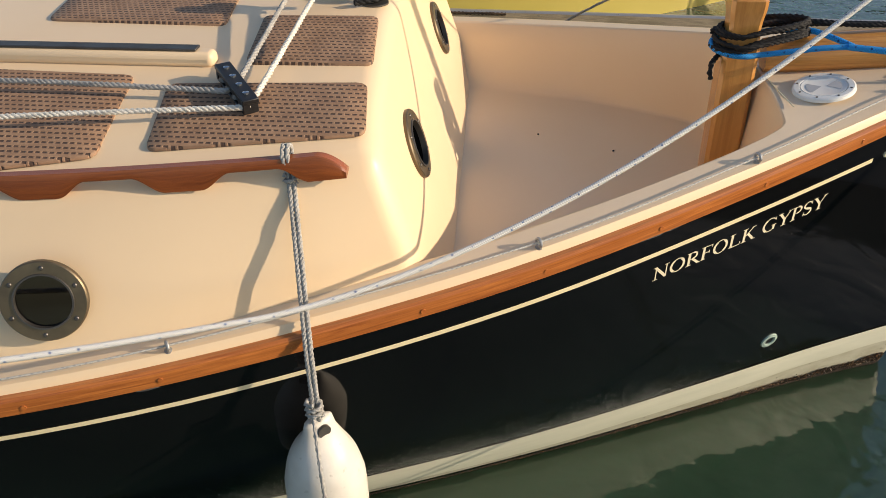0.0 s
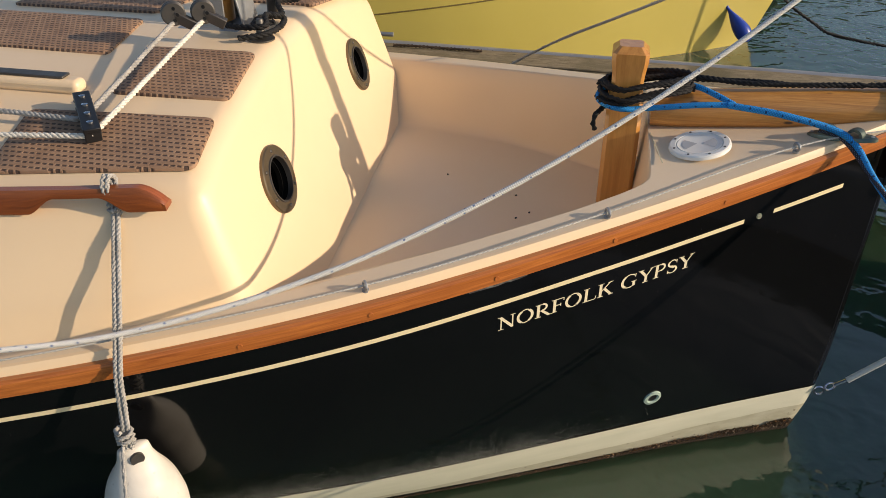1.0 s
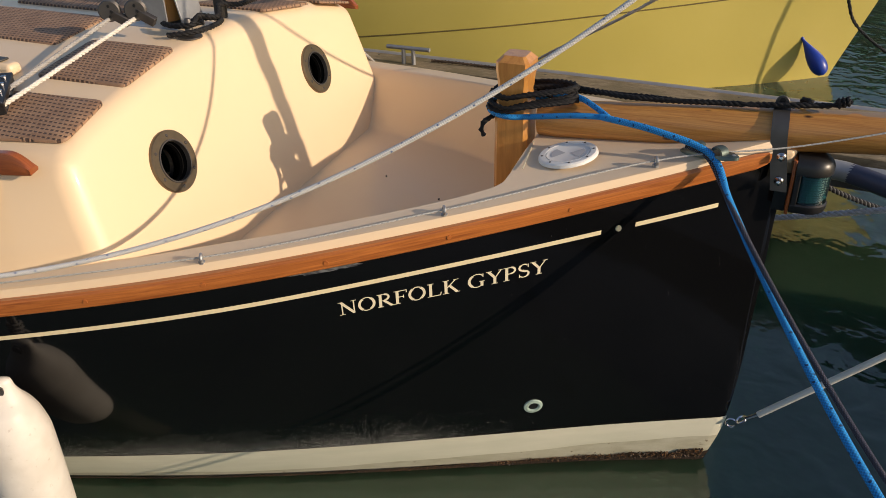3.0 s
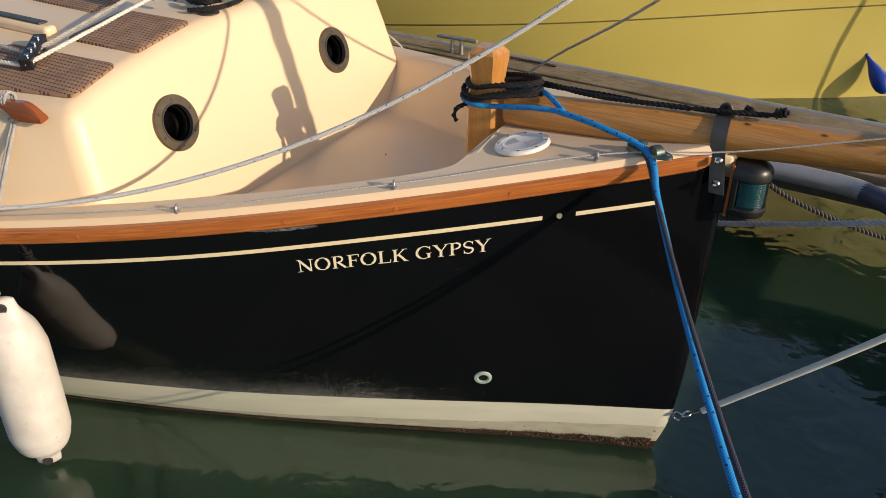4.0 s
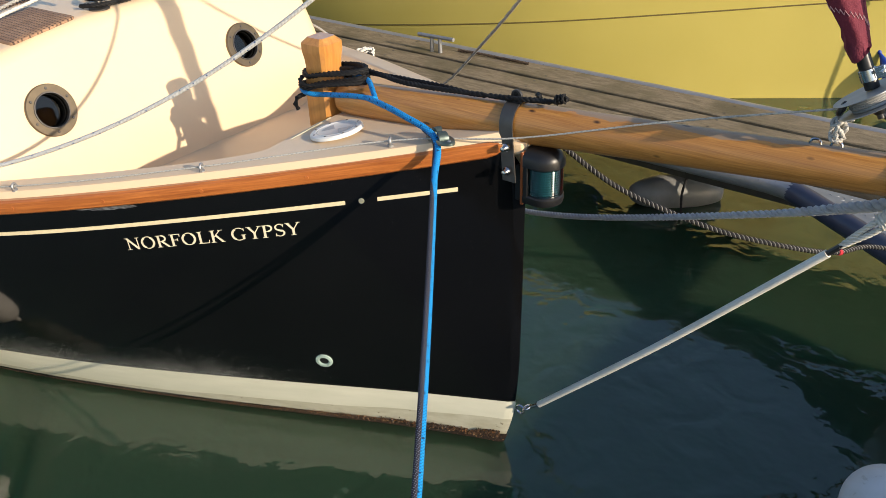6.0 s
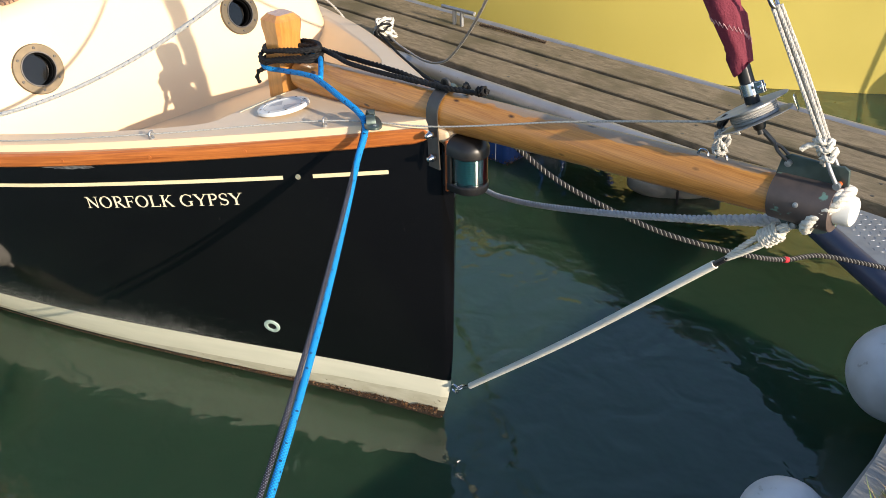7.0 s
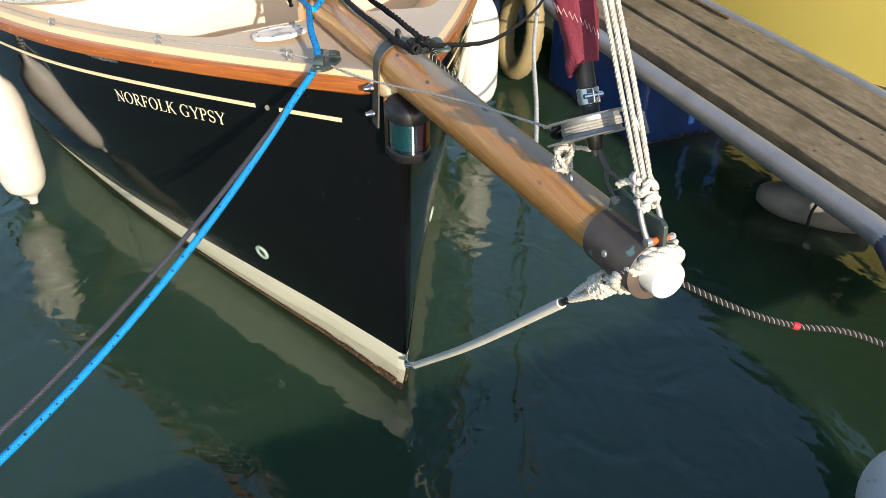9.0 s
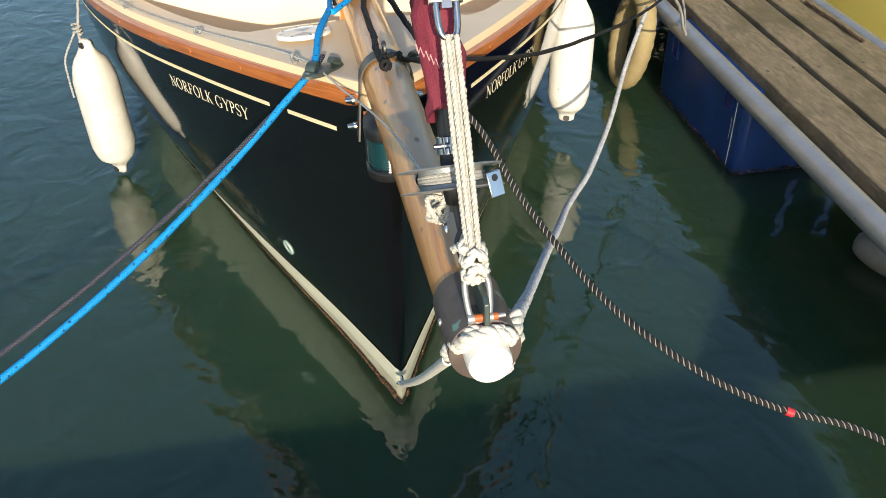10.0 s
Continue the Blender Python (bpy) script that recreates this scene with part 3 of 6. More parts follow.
def band(name, mat, lo, hi, out, s0=0.0, s1=5.9, n=70, levels=4, label="", sgns=(-1, 1), wrap=True, parent=None):
    """A strip of the hull's skin between two heights, standing slightly proud."""
    ss = stations(s0, s1, n)
    bm = bmesh.new()
    if wrap:
        line = [(s, -1) for s in reversed(ss)] + [(None, 0)] + [(s, 1) for s in ss]
        runs = [line]
    else:
        runs = [[(s, g) for s in ss] for g in sgns]
    for line in runs:
        rows = []
        for s, g in line:
            q = 0.0 if s is None else s
            row = []
            for k in range(levels + 1):
                z = lo(q) + (hi(q) - lo(q)) * k / levels
                if s is None:
                    row.append(Vector((stem_x(z) + 0.016 + out, 0, z)))
                else:
                    row.append(skin(s, z, g, out))
            rows.append(row)
        grid(rows, bm)
    return part(name, bm, mat, parent or boat, label)


boot_z = lambda s: 0.184 - 0.004 * s if s < 3 else 0.13
band("hull", HULL, lambda s: -0.5, lambda s: sheer(s) - 0.012, 0.0, levels=30, label="glossy black hull with dried salt specks")
tr = bmesh.new()
rows = [[skin(5.9, -0.5 + (sheer(5.9) + 0.49) * k / 10, -1), skin(5.9, -0.5 + (sheer(5.9) + 0.49) * k / 10, 1)] for k in range(11)]
grid(rows, tr)
part("transom", tr, HULL, boat)
band("boot_stripe", BOOT, lambda s: 0.03, boot_z, 0.003, levels=4, label="cream painted boot stripe")
band("boot_stripe", SCUM, lambda s: 0.022, lambda s: 0.046 + 0.060 * max(0.0, 1 - s / 1.1) + 0.003 * math.sin(9 * s) + 0.002 * math.sin(23 * s), 0.0035, levels=2, label="stained lower edge of the boot stripe")
def weed_top(s):
    fringe = noise.noise((s * 17, 0, 0)) + 0.6 * noise.noise((s * 61, 3, 0)) + 0.4 * noise.noise((s * 170, 7, 0))
    return 0.016 + 0.022 * max(0.0, 1 - s / 1.2) ** 1.5 + 0.012 * fringe * max(0.35, 1 - s / 1.6)


band("waterline_weed", GROWTH, lambda s: -0.05, weed_top, 0.007, n=420, levels=3, label="ragged brown weed growth along the waterline")
# tufts of rust-brown weed standing off the waterline, thickest by the stem
rng = random.Random(21)
bm = bmesh.new()
for k in range(4600):
    u = rng.random() ** 2.6 * 2.6
    g = -1 if rng.random() < 0.72 else 1
    z = max(-0.01, weed_top(u) + rng.gauss(-0.004, 0.006 if u < 0.9 else 0.003))
    p = skin(u, z, g, 0.008 + 0.004 * rng.random())
    r = rng.uniform(0.0010, 0.0032) * max(0.45, 1.4 - 0.75 * u)
    d = Vector((rng.gauss(0, 1), rng.gauss(0, 1), rng.gauss(-0.3, 1))).normalized()
    e = d.orthogonal().normalized()
    vs = [bm.verts.new(p + d * r * 1.6), bm.verts.new(p - d * r * 0.6 + e * r), bm.verts.new(p - d * r * 0.6 - e * r), bm.verts.new(p + d.cross(e) * r)]
    for tri in ((0, 1, 3), (1, 2, 3), (2, 0, 3), (0, 2, 1)):
        bm.faces.new([vs[q] for q in tri])
tagged(part("weed", bm, WEED, boat, "rust-brown weed tufts at the waterline", smooth=False), kind="stuff")

# pale grey patches on the hull under the strake
PALE_PATCHES = ((0.93, -0.064, 0.055, 0.006), (0.985, -0.060, 0.03, 0.004), (0.885, -0.066, 0.028, 0.004), (2.128, -0.037, 0.018, 0.011), (2.06, -0.036, 0.024, 0.007), (1.93, -0.066, 0.02, 0.004))
for k, (c, dz, ln, h) in enumerate(PALE_PATCHES):
    bm = bmesh.new()
    ring = []
    for j in range(18):
        a = 2 * math.pi * j / 18
        wob = 1 + 0.35 * noise.noise((j * 0.9, k * 3.1, 0))
        q = c + ln * wob * math.cos(a)
        ring.append(bm.verts.new(skin(q, sheer(q) + dz + h * wob * math.sin(a), -1, 0.0014)))
    bm.faces.new(ring)
    part("scuff", bm, PALE_PATCH, boat, "pale grey patch on the black hull", smooth=False)
for g in (-1, 1):
    band("cove_line", STRIPE, lambda s: cove(s) - 0.006, lambda s: cove(s) + 0.006, 0.002, 0.368, 5.8, 60, 1, "cream painted cove line", (g,), False)
    band("cove_line", STRIPE, lambda s: cove(s) - 0.006, lambda s: cove(s) + 0.006, 0.002, 0.12, 0.296, 12, 1, "cream painted cove line", (g,), False)
    p = skin(0.332, cove(0.332), g, 0.001)
    bm = turned([(0.0, 0.003), (0.007, 0.003), (0.008, 0.0)], p, along((0.55, 0.83 * g, 0.05)), 14)
    part("cove_dot", bm, STRIPE, boat)

# boat name: serif capitals laid on the hull's skin
THIN, THICK = 0.07, 0.16


def arc(cx, cy, rx, ry, a0, a1, n=14):
    return [(cx + rx * math.cos(radians(a0 + (a1 - a0) * i / n)), cy + ry * math.sin(radians(a0 + (a1 - a0) * i / n))) for i in range(n + 1)]


def letter_strokes(ch):
    """Strokes as polylines with a width for each, in a box one high; and the advance."""
    stem = lambda x: [([(x, 0), (x, 1)], THICK), ([(x - 0.17, 0.02), (x + 0.17, 0.02)], 0.045), ([(x - 0.17, 0.98), (x + 0.17, 0.98)], 0.045)]
    if ch == "N":
        return [([(0.16, 0), (0.16, 1)], THIN), ([(0.12, 0.97), (0.8, 0.03)], THICK), ([(0.8, 0), (0.8, 1)], THIN), ([(0.0, 0.02), (0.32, 0.02)], 0.045),
                ([(-0.04, 0.98), (0.2, 0.98)], 0.045), ([(0.66, 0.98), (0.96, 0.98)], 0.045)], 1.02
    if ch == "O":
        return [(arc(0.48, 0.5, 0.4, 0.49, 60, 120, 8), THIN), (arc(0.48, 0.5, 0.4, 0.47, 120, 240), 0.15), (arc(0.48, 0.5, 0.4, 0.49, 240, 300, 8), THIN),
                (arc(0.48, 0.5, 0.4, 0.47, -60, 60), 0.15)], 1.02
    if ch in "RP":
        base = stem(0.2) + [([(0.2, 0.97), (0.45, 0.97)], 0.06), (arc(0.42, 0.74, 0.24, 0.23, 90, -90), 0.12), ([(0.2, 0.50), (0.45, 0.50)], 0.06)]
        return (base + [([(0.4, 0.5), (0.82, 0.02)], 0.15), ([(0.72, 0.02), (0.95, 0.02)], 0.045)], 0.92) if ch == "R" else (base, 0.78)
    if ch == "F":
        return stem(0.2) + [([(0.2, 0.97), (0.72, 0.97)], 0.06), ([(0.71, 1.0), (0.71, 0.78)], 0.05), ([(0.2, 0.52), (0.55, 0.52)], 0.06), ([(0.55, 0.64), (0.55, 0.40)], 0.05)], 0.8
    if ch == "L":
        return stem(0.2) + [([(0.2, 0.03), (0.74, 0.03)], 0.06), ([(0.74, 0.0), (0.78, 0.26)], 0.05)], 0.84
    if ch == "K":
        return stem(0.2) + [([(0.25, 0.42), (0.72, 0.97)], THIN), ([(0.4, 0.6), (0.82, 0.02)], 0.15), ([(0.6, 0.98), (0.9, 0.98)], 0.045), ([(0.7, 0.02), (0.98, 0.02)], 0.045)], 0.98
    if ch == "G":
        return [(arc(0.5, 0.5, 0.42, 0.49, 40, 120, 10), THIN), (arc(0.5, 0.5, 0.42, 0.47, 120, 240), 0.15), (arc(0.5, 0.5, 0.42, 0.49, 240, 310, 8), THIN),
                ([(0.78, 0.05), (0.78, 0.42)], THICK), ([(0.62, 0.42), (0.94, 0.42)], 0.045), ([(0.84, 0.98), (0.84, 0.72)], 0.05)], 1.02
    if ch == "Y":
        return [([(0.12, 0.97), (0.47, 0.46)], 0.15), ([(0.8, 0.97), (0.49, 0.46)], THIN), ([(0.47, 0.0), (0.47, 0.5)], THICK), ([(-0.02, 0.98), (0.3, 0.98)], 0.045),
                ([(0.66, 0.98), (0.94, 0.98)], 0.045), ([(0.3, 0.02), (0.64, 0.02)], 0.045)], 0.92
    if ch == "S":
        return [(arc(0.36, 0.73, 0.23, 0.25, 30, 130, 8), THIN), (arc(0.36, 0.74, 0.24, 0.23, 130, 255), 0.12), ([(0.28, 0.53), (0.5, 0.42)], 0.15), (arc(0.38, 0.26, 0.25, 0.23, 75, -60), 0.12),
                (arc(0.38, 0.26, 0.25, 0.24, -50, -150, 8), THIN), ([(0.60, 0.98), (0.60, 0.72)], 0.05), ([(0.13, 0.02), (0.13, 0.28)], 0.05)], 0.74
    return [], 0.42


def lettering(g):
    """The name along one side, reading the right way round on both."""
    text, height = "NORFOLK GYPSY", 0.0385
    total = sum(letter_strokes(c)[1] for c in text)
    s_aft, s_fwd = 0.913, 0.478
    x = 0.0
    for i, c in enumerate(text):
        strokes, adv = letter_strokes(c)
        if strokes:
            bm = bmesh.new()
            for k, (pts, w) in enumerate(strokes):
                fine = []
                for a, b_ in zip(pts, pts[1:]):
                    m = 3 if len(pts) == 2 else 1
                    fine += [(a[0] + (b_[0] - a[0]) * j / m, a[1] + (b_[1] - a[1]) * j / m) for j in range(m)]
                fine.append(pts[-1])
                rows = []
                for j, p in enumerate(fine):
                    q0, q1 = fine[max(j - 1, 0)], fine[min(j + 1, len(fine) - 1)]
                    d = Vector((q1[0] - q0[0], q1[1] - q0[1])).normalized()
                    row = []
                    for e in (-0.5, 0.5):
                        u, v = p[0] - d.y * e * w, p[1] + d.x * e * w
                        f = (x + u) / total
                        s = s_aft + (s_fwd - s_aft) * f if g < 0 else s_fwd + (s_aft - s_fwd) * f
                        z = cove(s) - 0.080 + v * height
                        row.append(skin(s, z, g, 0.0018 + 0.00012 * k))
                    rows.append(row)
                grid(rows, bm)
            part("letter", bm, LETTER, boat, "cream painted serif letter" if i == 0 else "", smooth=False)
        x += adv


lettering(-1)
lettering(1)

# rubbing strakes with rounded ends and dowel plugs
for g in (-1, 1):
    ss = stations(0.025, 5.88, 80, 1.4)
    rows = []
    for i, s in enumerate(ss):
        e = min(1.0, (s - 0.025) / 0.03 + 0.35)
        z = sheer(s) - 0.033
        base = skin(s, z, g)
        nrm = (skin(s + 0.01, z, g) - skin(max(s - 0.01, 0), z, g)).cross(Vector((0, 0, 1))).normalized()
        if nrm.y * g < 0:
            nrm = -nrm
        ring = []
        for k in range(10):
            a = 2 * math.pi * k / 10
            ca, sa = math.cos(a), math.sin(a)
            ring.append(base + nrm * (0.006 + 0.017 * e * math.copysign(abs(ca) ** 0.6, ca)) + Vector((0, 0, 0.022 * e * math.copysign(abs(sa) ** 0.6, sa))))
        rows.append(ring)
    bm, vs = grid(rows, None, True, (0.014, ss))
    bm.faces.new(vs[0])
    bm.faces.new(vs[-1][::-1])
    strake = part("rubbing_strake", bm, TEAK, boat, "varnished teak rubbing strake")
    s = 0.2
    while s < 3.2:
        z = sheer(s) - 0.033
        base = skin(s, z, g)
        nrm = (skin(s + 0.01, z, g) - skin(s - 0.01, z, g)).cross(Vector((0, 0, 1))).normalized()
        nrm = -nrm if nrm.y * g < 0 else nrm
        part("plug", turned([(0.0, 0.0245), (0.0055, 0.0245), (0.006, 0.012)], base, along(nrm), 10), TEAK_PLUG, strake)
        s += 0.243

# ---- deck with the well cut through it ----
def resample(points, n):
    """Points evenly by their number along a smooth line through the given ones."""
    p = [Vector((*q, 0)) for q in points]
    out = []
    p = [2 * p[0] - p[1], *p, 2 * p[-1] - p[-2]]
    m = len(p) - 3
    for i in range(n + 1):
        u = m * i / n
        k = min(int(u), m - 1)
        t = u - k
        a, b_, c, d = p[k:k + 4]
        out.append(0.5 * (2 * b_ + (c - a) * t + (2 * a - 5 * b_ + 4 * c - d) * t * t + (3 * b_ - a - 3 * c + d) * t ** 3))
    return out


WELL = [(-1.58, -0.865), (-1.36, -0.765), (-1.18, -0.67), (-1.0, -0.575), (-0.79, -0.455), (-0.69, -0.392), (-0.635, -0.352), (-0.606, -0.322), (-0.597, -0.28), (-0.60, -0.12)]
WELL = [(p.x, p.y) for p in resample(WELL, 30)]
WELL_RING = WELL + [(x, -y) for x, y in reversed(WELL)]
FLOOR = [(-1.56, -0.59), (-1.36, -0.57), (-1.18, -0.53), (-1.0, -0.485), (-0.84, -0.415), (-0.745, -0.37), (-0.685, -0.33), (-0.655, -0.285), (-0.643, -0.20), (-0.64, -0.06)]
FLOOR = [(p.x, p.y) for p in resample(FLOOR, 30)]
FLOOR_RING = FLOOR + [(x, -y) for x, y in reversed(FLOOR)]


def deck_z(x, y):
    s = max(0.0, -x)
    r = min(1.0, abs(y) / max(edge_y(s), 0.05))
    return sheer(s) + 0.034 * min(1.0, s / 0.5) * (1 - r * r) ** 0.7 + 0.004


ss = stations(0.0, 5.9, 90, 1.3)
bm = bmesh.new()


def loop(pts):
    vs = [bm.verts.new((x, y, deck_z(x, y))) for x, y in pts]
    return [bm.edges.new((a, b_)) for a, b_ in zip(vs, vs[1:] + vs[:1])]


outer = [(0.03 * max(0, 1 - s) - s, -edge_y(s) + 0.016) for s in ss[1:]] + [(0.03 * max(0, 1 - s) - s, edge_y(s) - 0.016) for s in reversed(ss[1:])]
edges = loop(outer) + loop(WELL_RING)
bmesh.ops.triangle_fill(bm, use_beauty=True, use_dissolve=False, edges=edges)
part("deck", bm, DECK_CREAM, boat, "cream moulded deck", angle=25)
# rounded deck edge, down to the strake
for g in (-1, 1):
    rows = []
    for s in ss:
        x, y = 0.03 * max(0, 1 - s) - s, max(edge_y(s), 0.017)
        z = deck_z(x, y - 0.016)
        zz = sheer(s)
        rows.append([(x, g * max(0.0, y - 0.016), z), (x, g * (y - 0.007), z - 0.001), (x, g * (y - 0.001), zz - 0.002), (x, g * (y + 0.004), zz - 0.02)])
    bm, _ = grid(rows)
    part("deck_edge", bm, CREAM, boat, "rounded cream deck edge")
# well: lip, sloping wall with a soft foot, floor
rows = []
levels = [(0.0, 0.0), (0.025, -0.006), (0.05, -0.02), (0.25, -0.08), (0.5, -0.16), (0.75, -0.225), (0.88, -0.255), (0.96, -0.268), (1.0, -0.272)]
for (wx, wy), (fx, fy) in zip(WELL_RING, FLOOR_RING):
    top = deck_z(wx, wy)
    row = []
    for k, (f, _) in enumerate(levels):
        drop = [0, 0.006, 0.02, 0.3, 0.6, 0.87, 0.965, 0.993, 1.0][k]
        out = [0, 0.06, 0.10, 0.30, 0.54, 0.78, 0.90, 0.97, 1.06][k]
        row.append((wx + (fx - wx) * out, wy + (fy - wy) * out, top + (0.672 - top) * drop))
    rows.append(row)
bm, vs = grid(rows, None, False)
bm.faces.new([r[-1] for r in vs])
part("well", bm, CREAM, boat, "cream moulded foredeck well", angle=50)
for x, y in ((-0.95, 0.12), (-0.90, 0.02), (-0.935, -0.02), (-1.18, 0.22), (-0.76, -0.05)):
    bm = bmesh.new()
    box(bm, (x, y, 0.6735), (0.006, 0.004, 0.003), Matrix.Rotation(x * 9, 4, "Z"))
    part("leaf_crumb", bm, ROPE_BLACK, boat, smooth=False)

# ---- cabin ----
cab_lo = hermite([(1.40, 0.79), (1.7, 0.925), (2.0, 1.035), (2.4, 1.12), (3, 1.14), (4.2, 1.06)])
cab_hi = hermite([(1.40, 0.765), (1.57, 0.80), (1.83, 0.845), (2.06, 0.88), (2.4, 0.92), (3, 0.96), (4.2, 0.9)])


def roof_z(y):
    return 1.192 - 0.17 * y * y


def cab_ring(s, rake, yaw=0.0):
    yl, yh = cab_lo(s), cab_hi(s)
    zt = roof_z(yh) - 0.01
    pts = [(yl, 0.60), (yl, deck_z(-s, yl) - 0.02), (yl + (yh - yl) * 0.5, 0.5 * (deck_z(-s, yl) + zt)), (yh, zt)]
    pts += [(yh * f, roof_z(yh * f)) for f in (0.86, 0.7, 0.5, 0.3, 0.1)]
    full = pts + [(-y, z) for y, z in reversed(pts)]
    return [Vector((-s - rake * (z - 0.68) + yaw * (y - 0.16), -y, z)) for y, z in full]


rows = [cab_ring(1.40, 0.32, 0.0425), cab_ring(1.62, 0.2, 0.02), *[cab_ring(s, 0.0) for s in (1.9, 2.1, 2.4, 2.8, 3.3, 4.0, 4.2)]]
bm, vs = grid(rows, None, True)
bm.faces.new(vs[-1][::-1])
FRONT_N = Vector((1, 0.0425, 0.32)).normalized()
FRONT_UP = Vector((-0.32, 0, 1)).normalized()
PORTS = [Vector((-1.40 - 0.32 * (z - 0.68) - 0.0425 * (y + 0.16), y, z)) for y, z in ((-0.442, 0.954), (0.382, 0.957))]
PORT_R = 0.084
rim_edges = [e for e in bm.edges if e.is_boundary]
for c in PORTS:
    ring = [bm.verts.new(c + 0.67 * PORT_R * (math.cos(2 * math.pi * k / 32) * Vector((-0.0425, 1, 0)).normalized() + math.sin(2 * math.pi * k / 32) * FRONT_UP)) for k in range(32)]
    rim_edges += [bm.edges.new((a, b_)) for a, b_ in zip(ring, ring[1:] + ring[:1])]
bmesh.ops.triangle_fill(bm, use_beauty=True, use_dissolve=False, edges=rim_edges)
cabin = part("cabin", bm, CREAM, boat, "cream moulded cabin with rounded edges", angle=180)
md = cabin.modifiers.new("edge", "BEVEL")
md.width, md.segments, md.limit_method, md.angle_limit = 0.045, 5, "ANGLE", radians(32)


def portlight(at, normal, radius, deep=0.0):
    """Round window: bronze rim with screws, inner ring, glass set back over near-black for cabin darkness."""
    a = along(normal)
    r = radius
    bm = turned([(0.67 * r, 0.002), (0.67 * r, 0.008), (0.70 * r, 0.010), (0.97 * r, 0.010), (r, 0.007), (r, -0.004)], at, a, 40, hollow=True)
    bm2 = turned([(0.64 * r, 0.0), (0.65 * r, 0.013), (0.69 * r, 0.013), (0.71 * r, 0.008)], at, a, 40, hollow=True)
    ring = part("portlight", bm, BRONZE, boat, "round portlight in a tarnished bronze rim")
    part("inner_ring", bm2, STEEL, ring)
    z = 0.0035 - deep
    part("glass", turned([(0.0, z), (0.65 * r, z), (0.65 * r, z - 0.0013), (0.0, z - 0.0013)], at, a, 32), GLASS, ring, "dark smoked glass")
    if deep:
        part("liner", turned([(0.655 * r, 0.006), (0.65 * r, -0.5 * deep), (0.62 * r, -0.5 * deep), (0.61 * r, -2.2 * deep), (0.0, -2.2 * deep)], at, a, 32, hollow=True), VOID, ring, "near-black tube standing for the unlit cabin")
        part("retaining_ring", turned([(0.625 * r, z + 0.001), (0.625 * r, z + 0.006), (0.65 * r, z + 0.006)], at, a, 32, hollow=True), STEEL, ring)
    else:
        # no opening here: a near-black disc stands for the dark cabin
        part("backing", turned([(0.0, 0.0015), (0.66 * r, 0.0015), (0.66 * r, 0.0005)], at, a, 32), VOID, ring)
    m = Matrix.Translation(at) @ a
    for k in range(6):
        q = m @ Vector((0.83 * r * math.cos(k * 1.0472 + 0.4), 0.83 * r * math.sin(k * 1.0472 + 0.4), 0.010))
        part("screw", turned([(0.0048, -0.002), (0.0048, 0.001), (0.003, 0.0028), (0.0, 0.003)], q, a, 8), STEEL, ring)
    return ring


for c in PORTS:
    portlight(c, FRONT_N, PORT_R, 0.028)
portlight((-2.118, -1.022, 0.884), Vector((0.27, -0.93, 0.30)).normalized(), 0.081)


# ---- on the roof ----
def tread(corners, r=0.022):
    """Tread pad between four corners, following the roof's camber, with rounded corners."""
    pts = []
    q = [Vector(c) for c in corners]
    for i in range(4):
        p, a, b_ = q[i], (q[i - 1] - q[i]).normalized(), (q[(i + 1) % 4] - q[i]).normalized()
        for t in (0, 0.33, 0.67, 1):
            pts.append(p + a * r * (1 - t) ** 2 + b_ * r * t ** 2)
    bm = bmesh.new()
    n = len(pts)
    ctr = sum(pts, Vector((0, 0))) / n
    rings = []
    for f, dz in ((1.0, -0.002), (1.0, 0.004), (0.985, 0.006), (0.75, 0.006), (0.45, 0.006), (0.15, 0.006)):
        rings.append([bm.verts.new((*(ctr + (p - ctr) * f), roof_z((ctr + (p - ctr) * f).y) + dz)) for p in pts])
    for u, v in zip(rings, rings[1:]):
        for i in range(n):
            bm.faces.new((u[i], u[(i + 1) % n], v[(i + 1) % n], v[i]))
    bm.faces.new(rings[-1])
    return part("tread_pad", bm, TREAD, boat, "brown moulded anti-slip tread pad", angle=60)


for g in (1, -1):
    for quad in ([(-1.535, -0.716), (-1.560, -0.543), (-1.998, -0.565), (-1.972, -0.785)], [(-2.068, -0.806), (-2.086, -0.535), (-2.62, -0.52), (-2.62, -0.93)],
                 [(-1.561, -0.466), (-1.588, -0.222), (-1.872, -0.228), (-1.852, -0.474)], [(-1.955, -0.287), (-1.985, -0.035), (-2.44, -0.035), (-2.415, -0.278)]):
        tread([(x, y * g) for x, y in quad])


